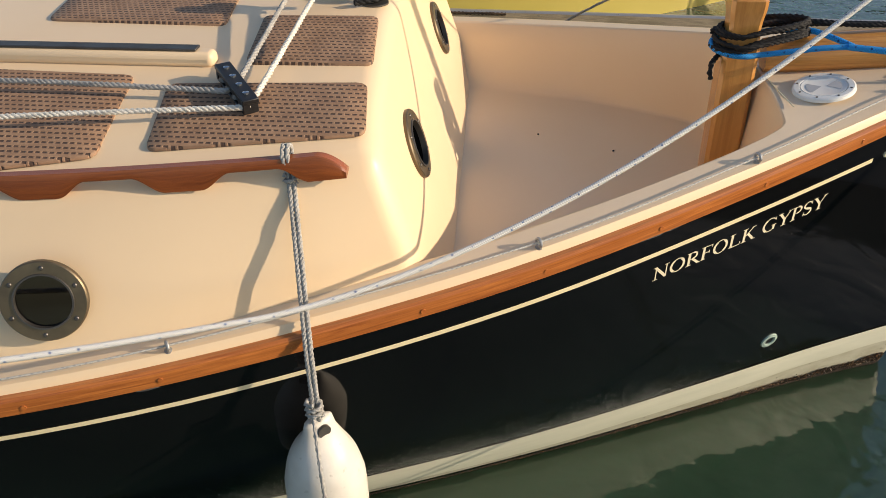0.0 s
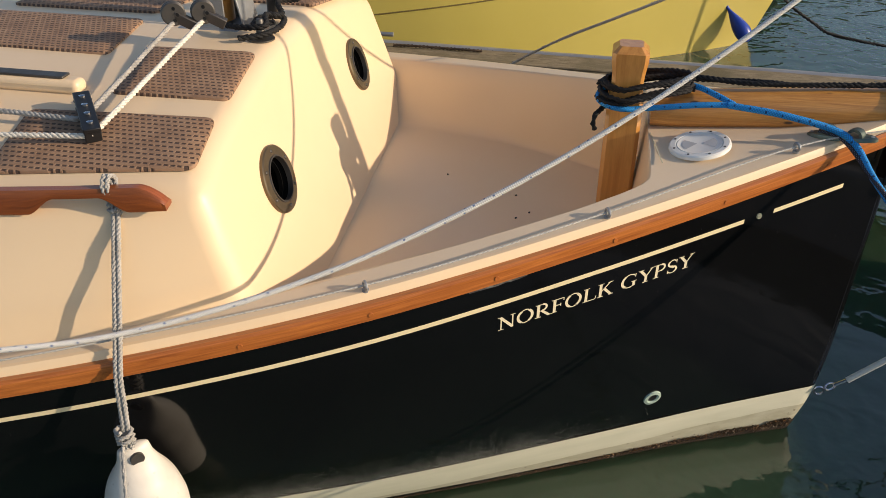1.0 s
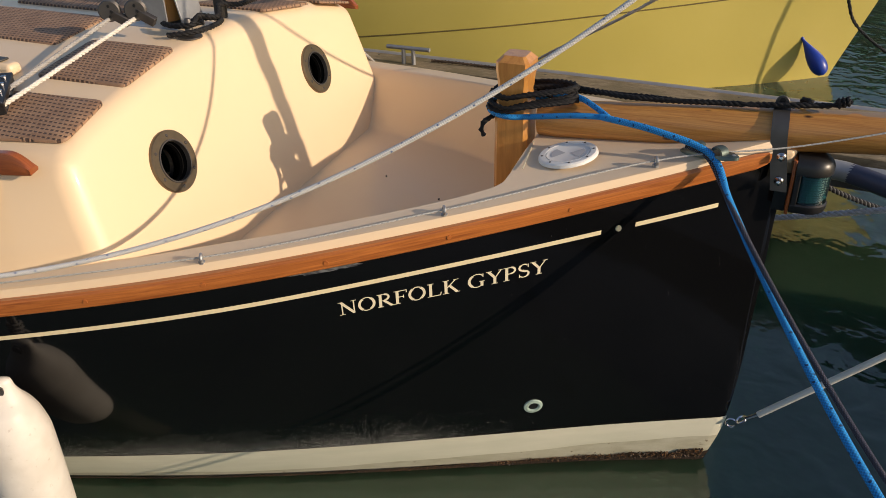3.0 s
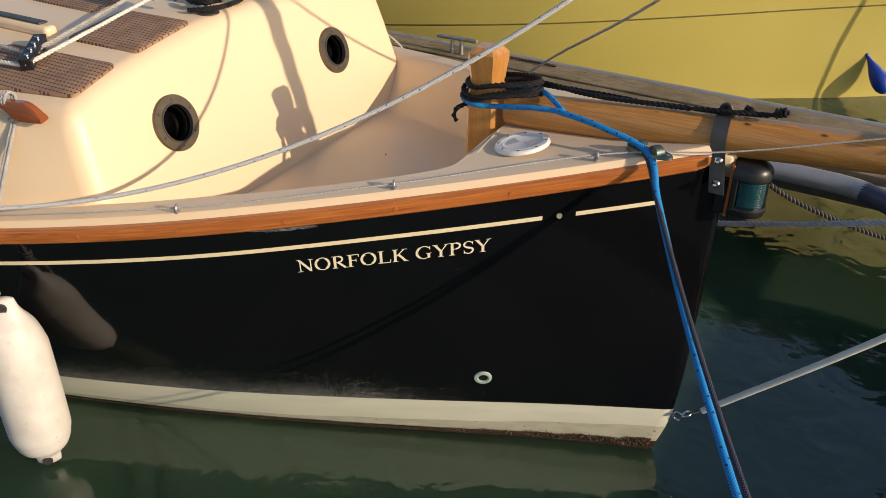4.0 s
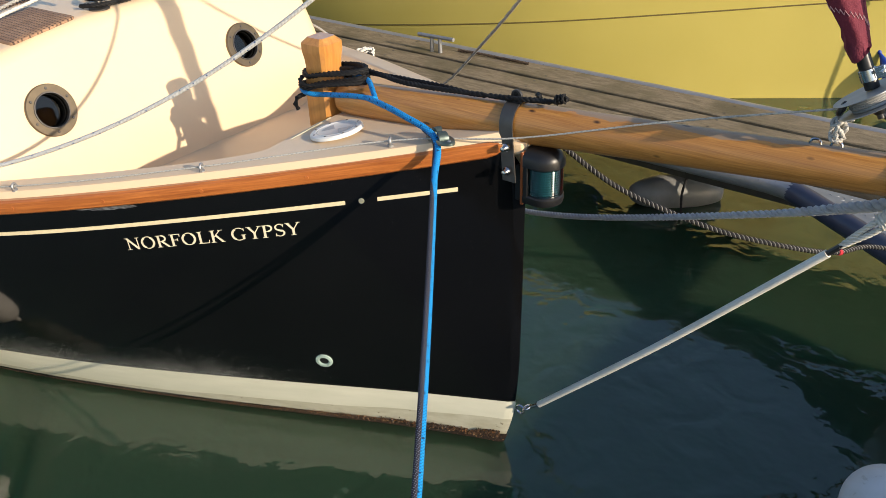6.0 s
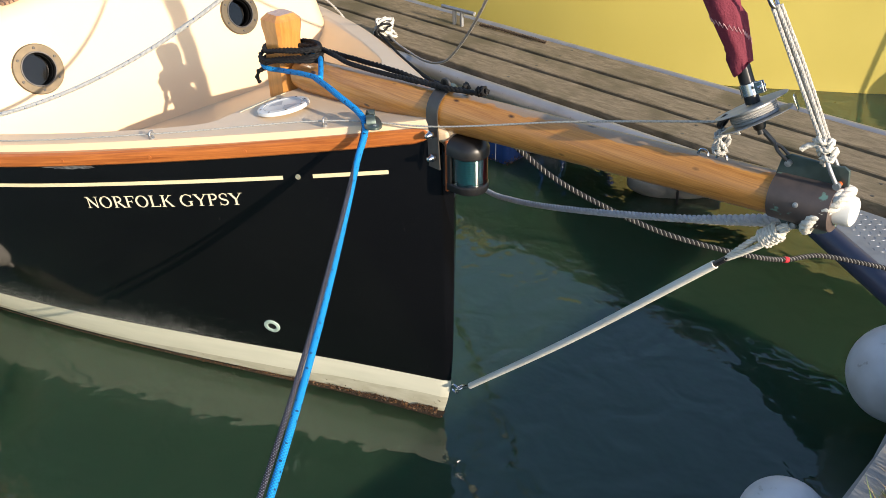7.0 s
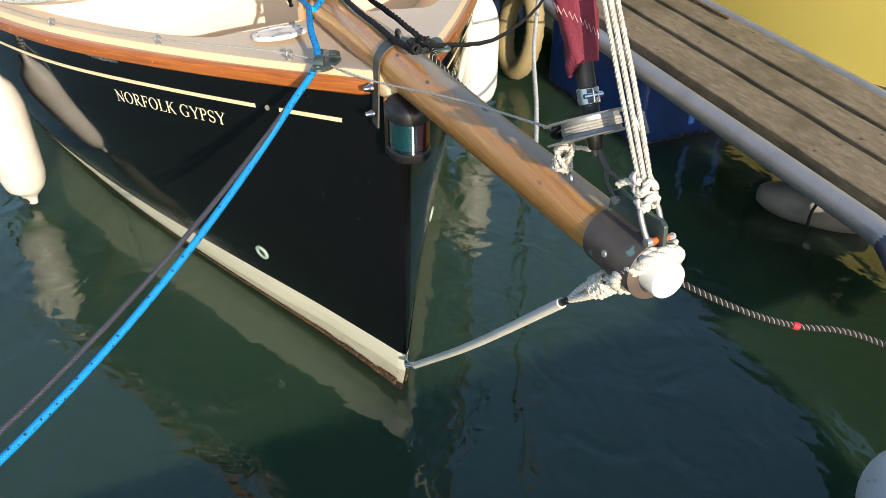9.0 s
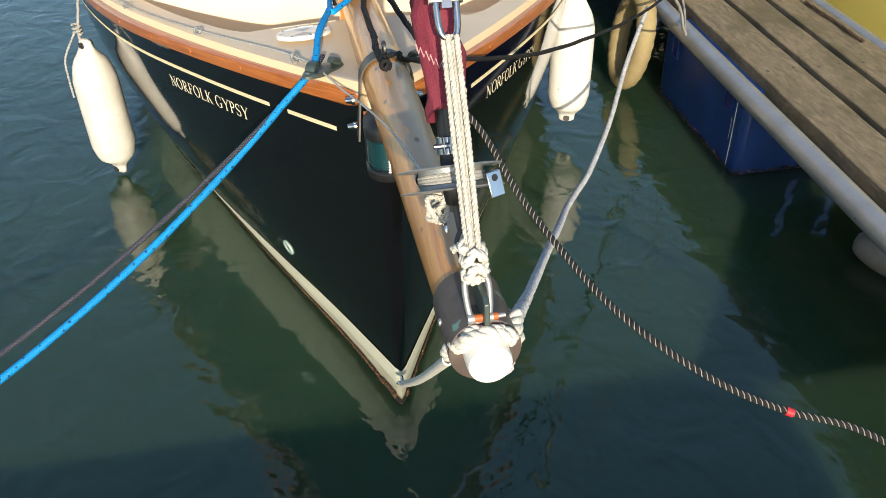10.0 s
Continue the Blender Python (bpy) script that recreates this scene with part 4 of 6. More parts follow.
def grab_rail(g):
    """Handrail with arched gaps between its feet."""
    ease = lambda v: max(0.0, min(1.0, v)) ** 2 * (3 - 2 * max(0.0, min(1.0, v)))
    rows = []
    for i in range(240):
        d = i * 0.005
        x = -1.558 - d
        u = (d - 0.070) % 0.278
        arch = 0.034 * ease(u / 0.06) * ease((0.208 - u) / 0.06) if d > 0.070 and u < 0.208 else 0.0
        y = cab_hi(-x) + 0.002 - 0.02 * min(1, max(0, -1.75 - x))
        z0 = roof_z(y) - 0.019
        h = 0.047 if d > 0.06 else 0.010 + 0.037 * math.sin(d / 0.06 * math.pi / 2) ** 0.9
        rows.append([(x, g * (y - 0.012), z0 + arch), (x, g * (y + 0.012), z0 - 0.006 + arch), (x, g * (y + 0.0135), z0 + h * 0.7), (x, g * (y + 0.009), z0 + h), (x, g * (y - 0.009), z0 + h), (x, g * (y - 0.0135), z0 + h * 0.7)])
    bm, vs = grid(rows, None, True, (0.02, [i * 0.005 for i in range(240)]))
    bm.faces.new(vs[0])
    bm.faces.new(vs[-1][::-1])
    return part("grab_rail", bm, TEAK_GRIP, boat, "varnished teak grab rail with scalloped feet", angle=40)


grab_rail(-1)
grab_rail(1)

# hatch runner: cream moulding with a dark track on top
bm = bmesh.new()
box(bm, (-2.32, -0.468, roof_z(0.468) + 0.010), (0.80, 0.046, 0.036))
runner = part("hatch_runner", bm, CREAM, boat, "cream hatch runner with a dark track", bevel=0.014, segs=4)
bm = bmesh.new()
box(bm, (-2.345, -0.464, roof_z(0.464) + 0.031), (0.77, 0.032, 0.006))
part("track", bm, STEEL, runner, "dark metal track", bevel=0.002)

# deck organiser: black cheeks with sheaves
org = Matrix.Translation((-1.832, -0.602, roof_z(0.602) + 0.004)) @ Matrix.Rotation(radians(37), 4, "Z") @ Matrix.Rotation(radians(9), 4, "X")
bm = bmesh.new()
box(bm, org @ Vector((0, 0, 0.004)), (0.034, 0.165, 0.005), org.to_3x3().to_4x4())
box(bm, org @ Vector((0, 0, 0.030)), (0.036, 0.17, 0.011), org.to_3x3().to_4x4())
box(bm, org @ Vector((0, 0.077, 0.016)), (0.034, 0.012, 0.03), org.to_3x3().to_4x4())
box(bm, org @ Vector((0, -0.077, 0.016)), (0.034, 0.012, 0.03), org.to_3x3().to_4x4())
organiser = part("deck_organiser", bm, RUBBER, boat, "black double deck organiser with sheaves", bevel=0.002)
for dy in (-0.058, -0.019, 0.019, 0.058):
    part("sheave", turned([(0.008, 0), (0.02, 0.001), (0.016, 0.009), (0.02, 0.019), (0.008, 0.02)], org @ Vector((0, dy, 0.007)), None, 18), STEEL, organiser)
    part("bolt", turned([(0.007, 0), (0.007, 0.004), (0.0, 0.006)], org @ Vector((0, dy, 0.035)), None, 10), CHROME, organiser)

# tabernacle: steel cheeks, wooden mast foot, blocks
TX = -1.782
bm = bmesh.new()
for dy in (-0.055, 0.055):
    box(bm, (TX, dy, 1.28), (0.085, 0.006, 0.20))
box(bm, (TX, 0, 1.187), (0.17, 0.16, 0.012))
box(bm, (TX + 0.072, 0.005, 1.27), (0.006, 0.10, 0.17), Matrix.Rotation(radians(-12), 4, "Y"))
tab = part("tabernacle", bm, GALV, boat, "grey steel mast tabernacle", bevel=0.002)
rows = [[Vector((TX + 0.045 * math.cos(a), 0.045 * math.sin(a), z)) for a in [2 * math.pi * k / 20 for k in range(20)]] for z in (1.2, 1.6, 3.0, 5.0)]
bm, vs = grid(rows, None, True)
bm.faces.new(vs[-1])
part("mast", bm, IROKO, boat, "varnished wooden mast")
bm = turned([(0.035, 0), (0.035, 0.004), (0.012, 0.007), (0.010, 0.05), (0.008, 0.054), (0.0, 0.055)], (-1.615, -0.118, roof_z(0.118) - 0.002), None, 20)
part("pad_eye", bm, STEEL, boat, "round steel deck pad with a post")
bm = turned([(0.02, 0), (0.02, 0.11), (0.018, 0.115), (0.0, 0.116)], (-1.66, 0.10, 1.18), None, 14)
part("vent_pipe", bm, RUBBER, boat)
for i, (x, y) in enumerate(((-1.80, -0.215), (-1.735, -0.185))):
    m = Matrix.Rotation(radians(90), 4, "X") @ Matrix.Rotation(radians(30), 4, "Y")
    blk = part("turning_block", turned([(0.0, -0.011), (0.027, -0.011), (0.030, -0.008), (0.030, -0.004), (0.025, 0.0), (0.030, 0.004), (0.030, 0.008), (0.027, 0.011), (0.0, 0.011)], (x, y, 1.272), m, 24), STEEL, boat, "grey sheave block with drilled cheeks")
    bm = bmesh.new()
    box(bm, (x + 0.026, y + 0.006, 1.253), (0.06, 0.018, 0.026), Matrix.Rotation(radians(30), 4, "Y") @ Matrix.Rotation(radians(14), 4, "Z"))
    part("strap", bm, STEEL, blk, bevel=0.002)
    for k in range(6):
        q = Vector((x, y, 1.272)) + Matrix.Rotation(radians(60 * k), 3, "Y") @ Vector((0.017, 0, 0)) + Vector((0, -0.0113, 0))
        part("hole", turned([(0.0, 0.0005), (0.005, 0.0005), (0.005, 0)], q, Matrix.Rotation(radians(90), 4, "X"), 8), RUBBER, blk)

# ---- foredeck ----
# samson post: square, waisted below a chamfered head
PX, PY = -0.667, -0.008
prof = [(0.66, 0.046), (1.06, 0.046), (1.085, 0.042), (1.115, 0.040), (1.14, 0.042), (1.165, 0.046), (1.187, 0.046), (1.203, 0.030)]
rows = []
for z, h in prof:
    c = 0.78
    rows.append([(PX + h * a, PY + h * b_, z) for a, b_ in ((1, c), (c, 1), (-c, 1), (-1, c), (-1, -c), (-c, -1), (c, -1), (1, -c))])
bm, vs = grid(rows, None, True)
bm.faces.new(vs[-1])
bm.faces.new(vs[0][::-1])
post = part("samson_post", bm, IROKO, boat, "varnished square samson post with a chamfered head", angle=20)
for z in (0.705,):
    part("bolt", turned([(0.011, 0), (0.011, 0.006), (0.006, 0.016), (0.0, 0.018)], (PX - 0.01, PY - 0.046, z), Matrix.Rotation(radians(90), 4, "X"), 12), CHROME, post)

# bowsprit with its gammon strap and end fitting
A, B = Vector((-0.60, 0.0, 1.03)), Vector((1.0, 0.022, 1.15))
AX = (B - A).normalized()
n = 24
rows = []
side_v = Vector((-AX.y, AX.x, 0)).normalized()
up_v = AX.cross(side_v)
for t, r in ((0, 0.044), (0.05, 0.05), (0.40, 0.053), (0.62, 0.052), (1.05, 0.046), (1.47, 0.042)):
    rows.append([A + AX * t + r * (math.cos(2 * math.pi * k / n) * side_v + math.sin(2 * math.pi * k / n) * up_v) for k in range(n)])
fine = []
for a, b_ in zip(rows, rows[1:]):
    for j in range(6):
        fine.append([p.lerp(q, j / 6) for p, q in zip(a, b_)])
fine.append(rows[-1])
bm, vs = grid(fine, None, True)
bm.faces.new(vs[0])
bm.faces.new(vs[-1][::-1])
sprit = part("bowsprit", bm, PINE, boat, "weathered varnished wooden bowsprit")
am = along(AX)
part("end_sleeve", turned([(0.041, 1.455), (0.0462, 1.457), (0.0465, 1.51), (0.0462, 1.570), (0.042, 1.572)], A, am, 28), COPPER, sprit, "brown patinated metal sleeve")
part("end_cap", turned([(0.0285, 1.55), (0.0285, 1.594), (0.027, 1.600), (0.023, 1.603), (0.0, 1.604)], A, am, 28), WHITE, sprit, "white plastic end cap")


def sprit_at(t, a, r):
    """A point t along the bowsprit, at the angle a round it (0 is up), r from its axis."""
    return A + AX * t + r * (math.cos(radians(a)) * up_v + math.sin(radians(a)) * side_v)


for a, outline in ((0, ((1.452, 0.040), (1.46, 0.076), (1.475, 0.084), (1.55, 0.080), (1.572, 0.082), (1.582, 0.076), (1.584, 0.040))),
                   (180, ((1.462, 0.040), (1.475, 0.058), (1.49, 0.063), (1.545, 0.061), (1.56, 0.054), (1.564, 0.040)))):
    bm = bmesh.new()
    faces = [[bm.verts.new(sprit_at(t, a, r) + Vector((0, dy, 0))) for t, r in outline] for dy in (-0.0035, 0.0035)]
    bm.faces.new(faces[0])
    bm.faces.new(faces[1][::-1])
    for i in range(len(outline)):
        j = (i + 1) % len(outline)
        bm.faces.new((faces[0][i], faces[0][j], faces[1][j], faces[1][i]))
    lug = part("lug_plate", bm, VERDIGRIS, sprit, "green corroded bronze lug plate", bevel=0.0012)
    for t, r in (((1.475, 0.068),) if a == 0 else ((1.50, 0.054),)):
        part("bolt", turned([(0.0, -0.012), (0.0065, -0.011), (0.0065, 0.011), (0.0, 0.012)], sprit_at(t, a, r), Matrix.Rotation(radians(90), 4, "X"), 12), GALV, lug)
for t, a in ((1.512, -80), (1.512, 80)):
    part("rivet", turned([(0.0055, -0.002), (0.005, 0.002), (0.0, 0.0032)], sprit_at(t, a, 0.0464), along(sprit_at(0, a, 1) - sprit_at(0, a, 0)), 12), GALV, sprit)
# gammon strap over the sprit, down both sides of the stem
pts = []
for k in range(13):
    a = -90 + 180 * k / 12
    pts.append(sprit_at(0.598, a, 0.056))
strap_pts = [Vector((0.018, -0.062, 0.945))] + pts + [Vector((0.018, 0.062, 0.945))]
rows = []
for p in strap_pts:
    rows.append([p + Vector((-0.019, 0, 0)), p + Vector((0.019, 0, 0))])
outp = []
for row in rows:
    d = Vector((0, row[0].y, max(0, row[0].z - 1.07))).normalized() * 0.004
    outp.append([row[0], row[1], row[1] + d, row[0] + d])
bm, vs = grid(outp, None, True)
bm.faces.new(vs[0])
bm.faces.new(vs[-1][::-1])
strap = part("gammon_strap", bm, STEEL, boat, "dark steel strap over the bowsprit", angle=30)
for g in (-1, 1):
    for z in (1.036, 0.974):
        part("bolt", turned([(0.011, 0), (0.011, 0.006), (0.008, 0.009), (0.006, 0.02), (0.0, 0.022)], (0.010 + 0.07 * (1.036 - z), g * 0.066, z), Matrix.Rotation(radians(90 * -g), 4, "X"), 12), CHROME, strap, "domed bolt head")
eye = part("eye_plate", turned([(0.0, -0.0035), (0.0150, -0.0035), (0.0165, -0.002), (0.0165, 0.002), (0.0150, 0.0035), (0.0, 0.0035)], sprit_at(0.598, 0, 0.068), Matrix.Rotation(radians(90), 4, "X"), 24), STEEL, strap, "upright round eye plate on the strap")
part("hole", turned([(0.0, -0.0045), (0.0065, -0.0045), (0.0065, 0.0045), (0.0, 0.0045)], sprit_at(0.598, 0, 0.074), Matrix.Rotation(radians(90), 4, "X"), 14), RUBBER, eye)
# stem head between the deck edges under the sprit: a wedge that narrows forward and down
rows = []
for z, hb, hf in ((0.962, 0.002, 0.010), (0.992, 0.020, 0.026), (1.012, 0.054, 0.036), (1.036, 0.056, 0.040), (1.042, 0.052, 0.036)):
    rows.append([(-0.06, -hb - 0.004, z), (-0.02, -hb, z), (0.035, -hf, z), (0.044, -hf * 0.6, z), (0.044, hf * 0.6, z), (0.035, hf, z), (-0.02, hb, z), (-0.06, hb + 0.004, z)])
bm, vs = grid(rows, None, True)
bm.faces.new(vs[0])
bm.faces.new(vs[-1][::-1])
part("stem_head", bm, CREAM, boat, "cream moulded stem head", bevel=0.003, angle=40)

# inspection hatch
HX, HY = -0.480, -0.162
hz = deck_z(HX, HY)
tilt = Matrix.Rotation(radians(3), 4, "X") @ Matrix.Rotation(radians(-10), 4, "Y")
rim = part("inspection_hatch", turned([(0.054, 0.004), (0.0575, 0.008), (0.070, 0.008), (0.074, 0.005), (0.075, -0.002)], (HX, HY, hz), tilt, 40), WHITE, boat, "round white plastic inspection hatch")
part("lid", turned([(0.0, 0.006), (0.048, 0.006), (0.0535, 0.0075), (0.0545, 0.004)], (HX, HY, hz), tilt, 36), WHITE, rim)
m = Matrix.Translation((HX, HY, hz)) @ tilt
# flat fans: the finger recesses' shade is put into a greyer plastic
for g in (-1, 1):
    bm = bmesh.new()
    fan = [m @ Vector((g * 0.006, 0, 0.0066))] + [m @ Vector((g * 0.042 * math.cos(radians(a)), 0.042 * math.sin(radians(a)), 0.0066)) for a in range(-38, 39, 8)]
    vs = [bm.verts.new(p) for p in fan]
    bm.faces.new(vs)
    part("finger_recess", bm, RECESS, rim, smooth=False)
for k in range(8):
    q = m @ Vector((0.064 * math.cos(k * 0.785 + 0.3), 0.064 * math.sin(k * 0.785 + 0.3), 0.008))
    part("screw", turned([(0.003, -0.001), (0.003, 0.001), (0.0, 0.0012)], q, tilt, 8), STEEL, rim)
# seam line in the deck by the hatch
bm = bmesh.new()
box(bm, (-0.583, -0.16, deck_z(-0.583, -0.16) + 0.001), (0.002, 0.18, 0.002), Matrix.Rotation(radians(8), 4, "Z"))
part("deck_seam", bm, SCUM, boat, smooth=False)

# deck eyes for the furling line
EYES = [(x, -edge_y(-x) + 0.013) for x in (-0.262, -0.692, -1.178, -1.885, -2.4)]
for x, y in EYES:
    z = deck_z(x, y)
    d = Vector((0.8, 0.5, 0)).normalized()
    ring = [Vector((x, y, z + 0.012)) + 0.009 * (math.cos(a) * d.cross(Vector((0, 0, 1))) + math.sin(a) * Vector((0, 0, 1))) for a in [2 * math.pi * k / 14 for k in range(15)]]
    bm = tube(ring, 0.0035, 8)
    turned([(0.008, -0.002), (0.008, 0.003), (0.004, 0.005)], (x, y, z), None, 10, bm)
    part("deck_eye", bm, GALV, boat, "small galvanised deck eye")

# fairleads either side of the stem: an oval foot with two broad horns that curl over the rope
for g in (-1, 1):
    c = Vector((-0.150, 0.125 * g, deck_z(-0.150, 0.125)))
    m = Matrix.Translation(c) @ Matrix.Rotation(radians(33 * g), 4, "Z") @ Matrix.Rotation(radians(-11), 4, "Y")
    rows = []
    for sc_, h in ((1.0, -0.002), (1.0, 0.004), (0.93, 0.008), (0.5, 0.009)):
        rows.append([m @ Vector((0.083 * sc_ * math.copysign(abs(math.cos(a)) ** 0.75, math.cos(a)), 0.025 * sc_ * math.sin(a), h)) for a in [2 * math.pi * k / 32 for k in range(32)]])
    bm, vs = grid(rows, None, True)
    bm.faces.new(vs[-1])
    lead = part("fairlead", bm, VERDIGRIS, boat, "green corroded bronze fairlead", angle=40)
    for e in (-1, 1):
        rows = []
        for k in range(13):
            a = radians(-15 + 165 * k / 12)
            cx, cz = e * (0.034 + 0.016 * math.cos(a)), 0.010 + 0.0145 * math.sin(a)
            hw = 0.0125 - 0.006 * (k / 12) ** 2
            nx, nz = e * math.cos(a) * 0.0032, math.sin(a) * 0.0032
            fy = e * g * 0.006
            rows.append([m @ Vector((cx + nx, fy - hw, cz + nz)), m @ Vector((cx + 1.3 * nx, fy, cz + 1.3 * nz)), m @ Vector((cx + nx, fy + hw, cz + nz)), m @ Vector((cx - nx, fy + hw, cz - nz)), m @ Vector((cx - nx, fy - hw, cz - nz))])
        bm, vs = grid(rows, None, True)
        bm.faces.new(vs[0])
        bm.faces.new(vs[-1][::-1])
        part("horn", bm, VERDIGRIS, lead, angle=50)
    for e in (-1, 1):
        part("screw", turned([(0.0048, -0.001), (0.0045, 0.0014), (0.0, 0.002)], m @ Vector((e * 0.071, 0, 0.008)), None, 10), GALV, lead)

# drain fitting
for g in (-1, 1):
    p = skin(0.502, 0.296, g)
    nrm = (skin(0.512, 0.296, g) - skin(0.492, 0.296, g)).cross(skin(0.502, 0.306, g) - skin(0.502, 0.286, g)).normalized()
    nrm = -nrm if nrm.y * g < 0 else nrm
    d = part("drain_fitting", turned([(0.013, -0.01), (0.014, 0.003), (0.018, 0.005), (0.026, 0.0035), (0.027, 0.0)], p, along(nrm), 28), PALE_BRONZE, boat, "pale green bronze drain fitting")
    part("bore", turned([(0.0, 0.001), (0.0135, 0.001), (0.0135, 0.0)], p, along(nrm), 20), RUBBER, d)

# bow lamp under the sprit
LX, LY, LZ = 0.085, -0.005, 0.885


def lamp_shell(profile):
    """A D-shaped solid: round towards the bow, square-backed against the stem."""
    rows = []
    for r, h in profile:
        row = [Vector((LX + r * math.cos(radians(a)), LY + r * math.sin(radians(a)), LZ + h)) for a in range(-90, 91, 10)]
        q = min(r, 0.049)
        rows.append([Vector((0.050, LY - q, LZ + h)), *row, Vector((0.050, LY + q, LZ + h))])
    bm, vs = grid(rows, None, True)
    bm.faces.new(vs[0])
    bm.faces.new(vs[-1][::-1])
    return bm


body = part("bow_lamp", lamp_shell([(0.038, 0.0), (0.047, 0.003), (0.050, 0.012), (0.050, 0.022), (0.046, 0.026)]), RUBBER, boat, "black two-colour bow navigation lamp", angle=40)
part("cap", lamp_shell([(0.046, 0.100), (0.051, 0.103), (0.051, 0.121), (0.046, 0.132), (0.037, 0.141), (0.022, 0.147)]), RUBBER, body, angle=40)
for g, mt in ((-1, LENS_GREEN), (1, LENS_RED)):
    rows = []
    for k in range(25):
        z = 0.909 + 0.080 * k / 24
        r = 0.0455 + (0.0015 if k % 2 else 0)
        rows.append([(LX + r * math.sin(radians(a)), LY + g * r * math.cos(radians(a)), z) for a in range(-25, 91, 5)])
    bm, _ = grid(rows)
    part("lens", bm, mt, body, "ribbed green lens" if g < 0 else "ribbed red lens")
part("bulb_holder", turned([(0.0, 0.03), (0.037, 0.03), (0.037, 0.10), (0.0, 0.10)], (LX, LY, LZ), None, 16), LAMP_INSIDE, body)
bm = bmesh.new()
box(bm, (0.057, LY, 0.950), (0.014, 0.097, 0.10))
part("back", bm, RUBBER, body, "black lamp back", bevel=0.003)
bm = bmesh.new()
box(bm, (0.045, LY, 0.952), (0.009, 0.092, 0.142))
part("backing_pad", bm, TEAK_GRIP, body, "thin brown wooden backing pad", bevel=0.002)
bm = bmesh.new()
box(bm, (0.020, 0.0, 0.925), (0.046, 0.05, 0.10))
part("bracket", bm, RUBBER, body, "black mounting bracket", bevel=0.004)


# ---- running rigging and mooring lines ----
sheet = []
for i in range(30):
    s = -0.75 + i * 0.11
    sheet.append((-s, -0.1625 - 0.3278 * s - 0.2114 * s * s + 0.0604 * s ** 3, 1.7285 - 1.0054 * s + 0.2947 * s * s if s < 1.65 else 0.872 + 0.075 * (s - 1.65)))
rope("jib_sheet", sheet, 0.0060, SHEET, "white braided jib sheet with blue flecks")
pts = [(x, y, deck_z(x, y) + 0.013) for x, y in reversed(EYES)]
rope("furling_line", [(-2.6, -1.2, 0.80), *pts, (0.05, -0.085, 1.075), (0.4, -0.035, 1.172), (0.738, -0.012, 1.262)], 0.0022, LINE_WHITE, "thin white furling line through deck eyes", step=0.02)

# mooring lines over the fairlead to the quay
P0 = Vector((-0.145, -0.15, 1.052))


def hang(a, b_, sag, n=16):
    return [Vector(a).lerp(Vector(b_), i / n) - Vector((0, 0, 4 * sag * (i / n) * (1 - i / n))) for i in range(n + 1)]


rope("blue_mooring_line", [(-0.42, -0.09, 1.088), (-0.28, -0.125, 1.083)] + hang(P0, (0.765, -1.468, 0.563), 0.148) + [(0.95, -1.73, 0.50), (1.25, -2.12, 0.41)], 0.0084, LINE_BLUE, "bright blue braided mooring line", step=0.02)
rope("black_mooring_line", [(-0.205, -0.122, 1.054)] + hang(P0 + Vector((-0.004, 0.0, -0.010)), (0.765, -1.468, 0.602), 0.112) + [(0.95, -1.73, 0.535), (1.25, -2.12, 0.43)], 0.0058, LINE_BLACK, "black and grey braided mooring line", step=0.02)
# blue bridle round the post
ring = [(PX + 0.072 * math.cos(radians(a)), PY + 0.068 * math.sin(radians(a)), 1.058 + 0.006 * math.sin(radians(a))) for a in range(60, 301, 20)]
rope("blue_bridle", [(-0.405, -0.08, 1.086), (-0.45, -0.042, 1.096), (-0.50, -0.004, 1.101), (-0.575, 0.04, 1.085), *ring, (-0.57, -0.078, 1.066), (-0.48, -0.086, 1.082), (-0.405, -0.086, 1.087)], 0.0075, LINE_BLUE, "blue spliced bridle looped round the samson post")
# black rope turns round the post and along the sprit
turns = []
for k in range(130):
    a = 100 + 360 * 5.2 * k / 129
    fwd = max(0.0, math.cos(radians(a)))
    layer = 0.004 * math.sin(k * 0.31) + (0.009 if k > 78 else 0.0)
    turns.append((PX + (0.060 + layer + 0.10 * fwd) * math.cos(radians(a)), PY + (0.060 + layer) * math.sin(radians(a)), 1.052 + 0.050 * abs(math.sin(k / 129 * 4.0)) + 0.030 * fwd))
rope("black_lashing", [(PX - 0.07, PY - 0.055, 0.985), (PX - 0.075, PY - 0.05, 1.02), *turns, (-0.55, 0.025, 1.115), (-0.35, -0.006, 1.118), (-0.1, -0.004, 1.131), (-0.012, -0.010, 1.141), (0.05, -0.006, 1.146), (0.09, -0.004, 1.150), (0.125, -0.002, 1.157), (0.138, 0.0, 1.164)], 0.0078, ROPE_BLACK, "black laid rope lashed round the post and bowsprit", "laid")
rope("end_knot", [(0.108 + 0.0011 * k, -0.003 + 0.0095 * math.cos(k * 0.75), 1.156 + 0.0004 * k + 0.0095 * math.sin(k * 0.75)) for k in range(26)], 0.0046, ROPE_BLACK, "small black stopper knot on the lashing's end", "laid", 0.004)
rope("black_lashing_tail", [(-0.66, 0.055, 1.075), (-0.58, 0.058, 1.094), (-0.42, 0.074, 1.094), (-0.28, 0.093, 1.088), (-0.175, 0.118, 1.070), (-0.14, 0.132, 1.064)], 0.0082, ROPE_BLACK, "black laid rope led from the post to the port fairlead", "laid")

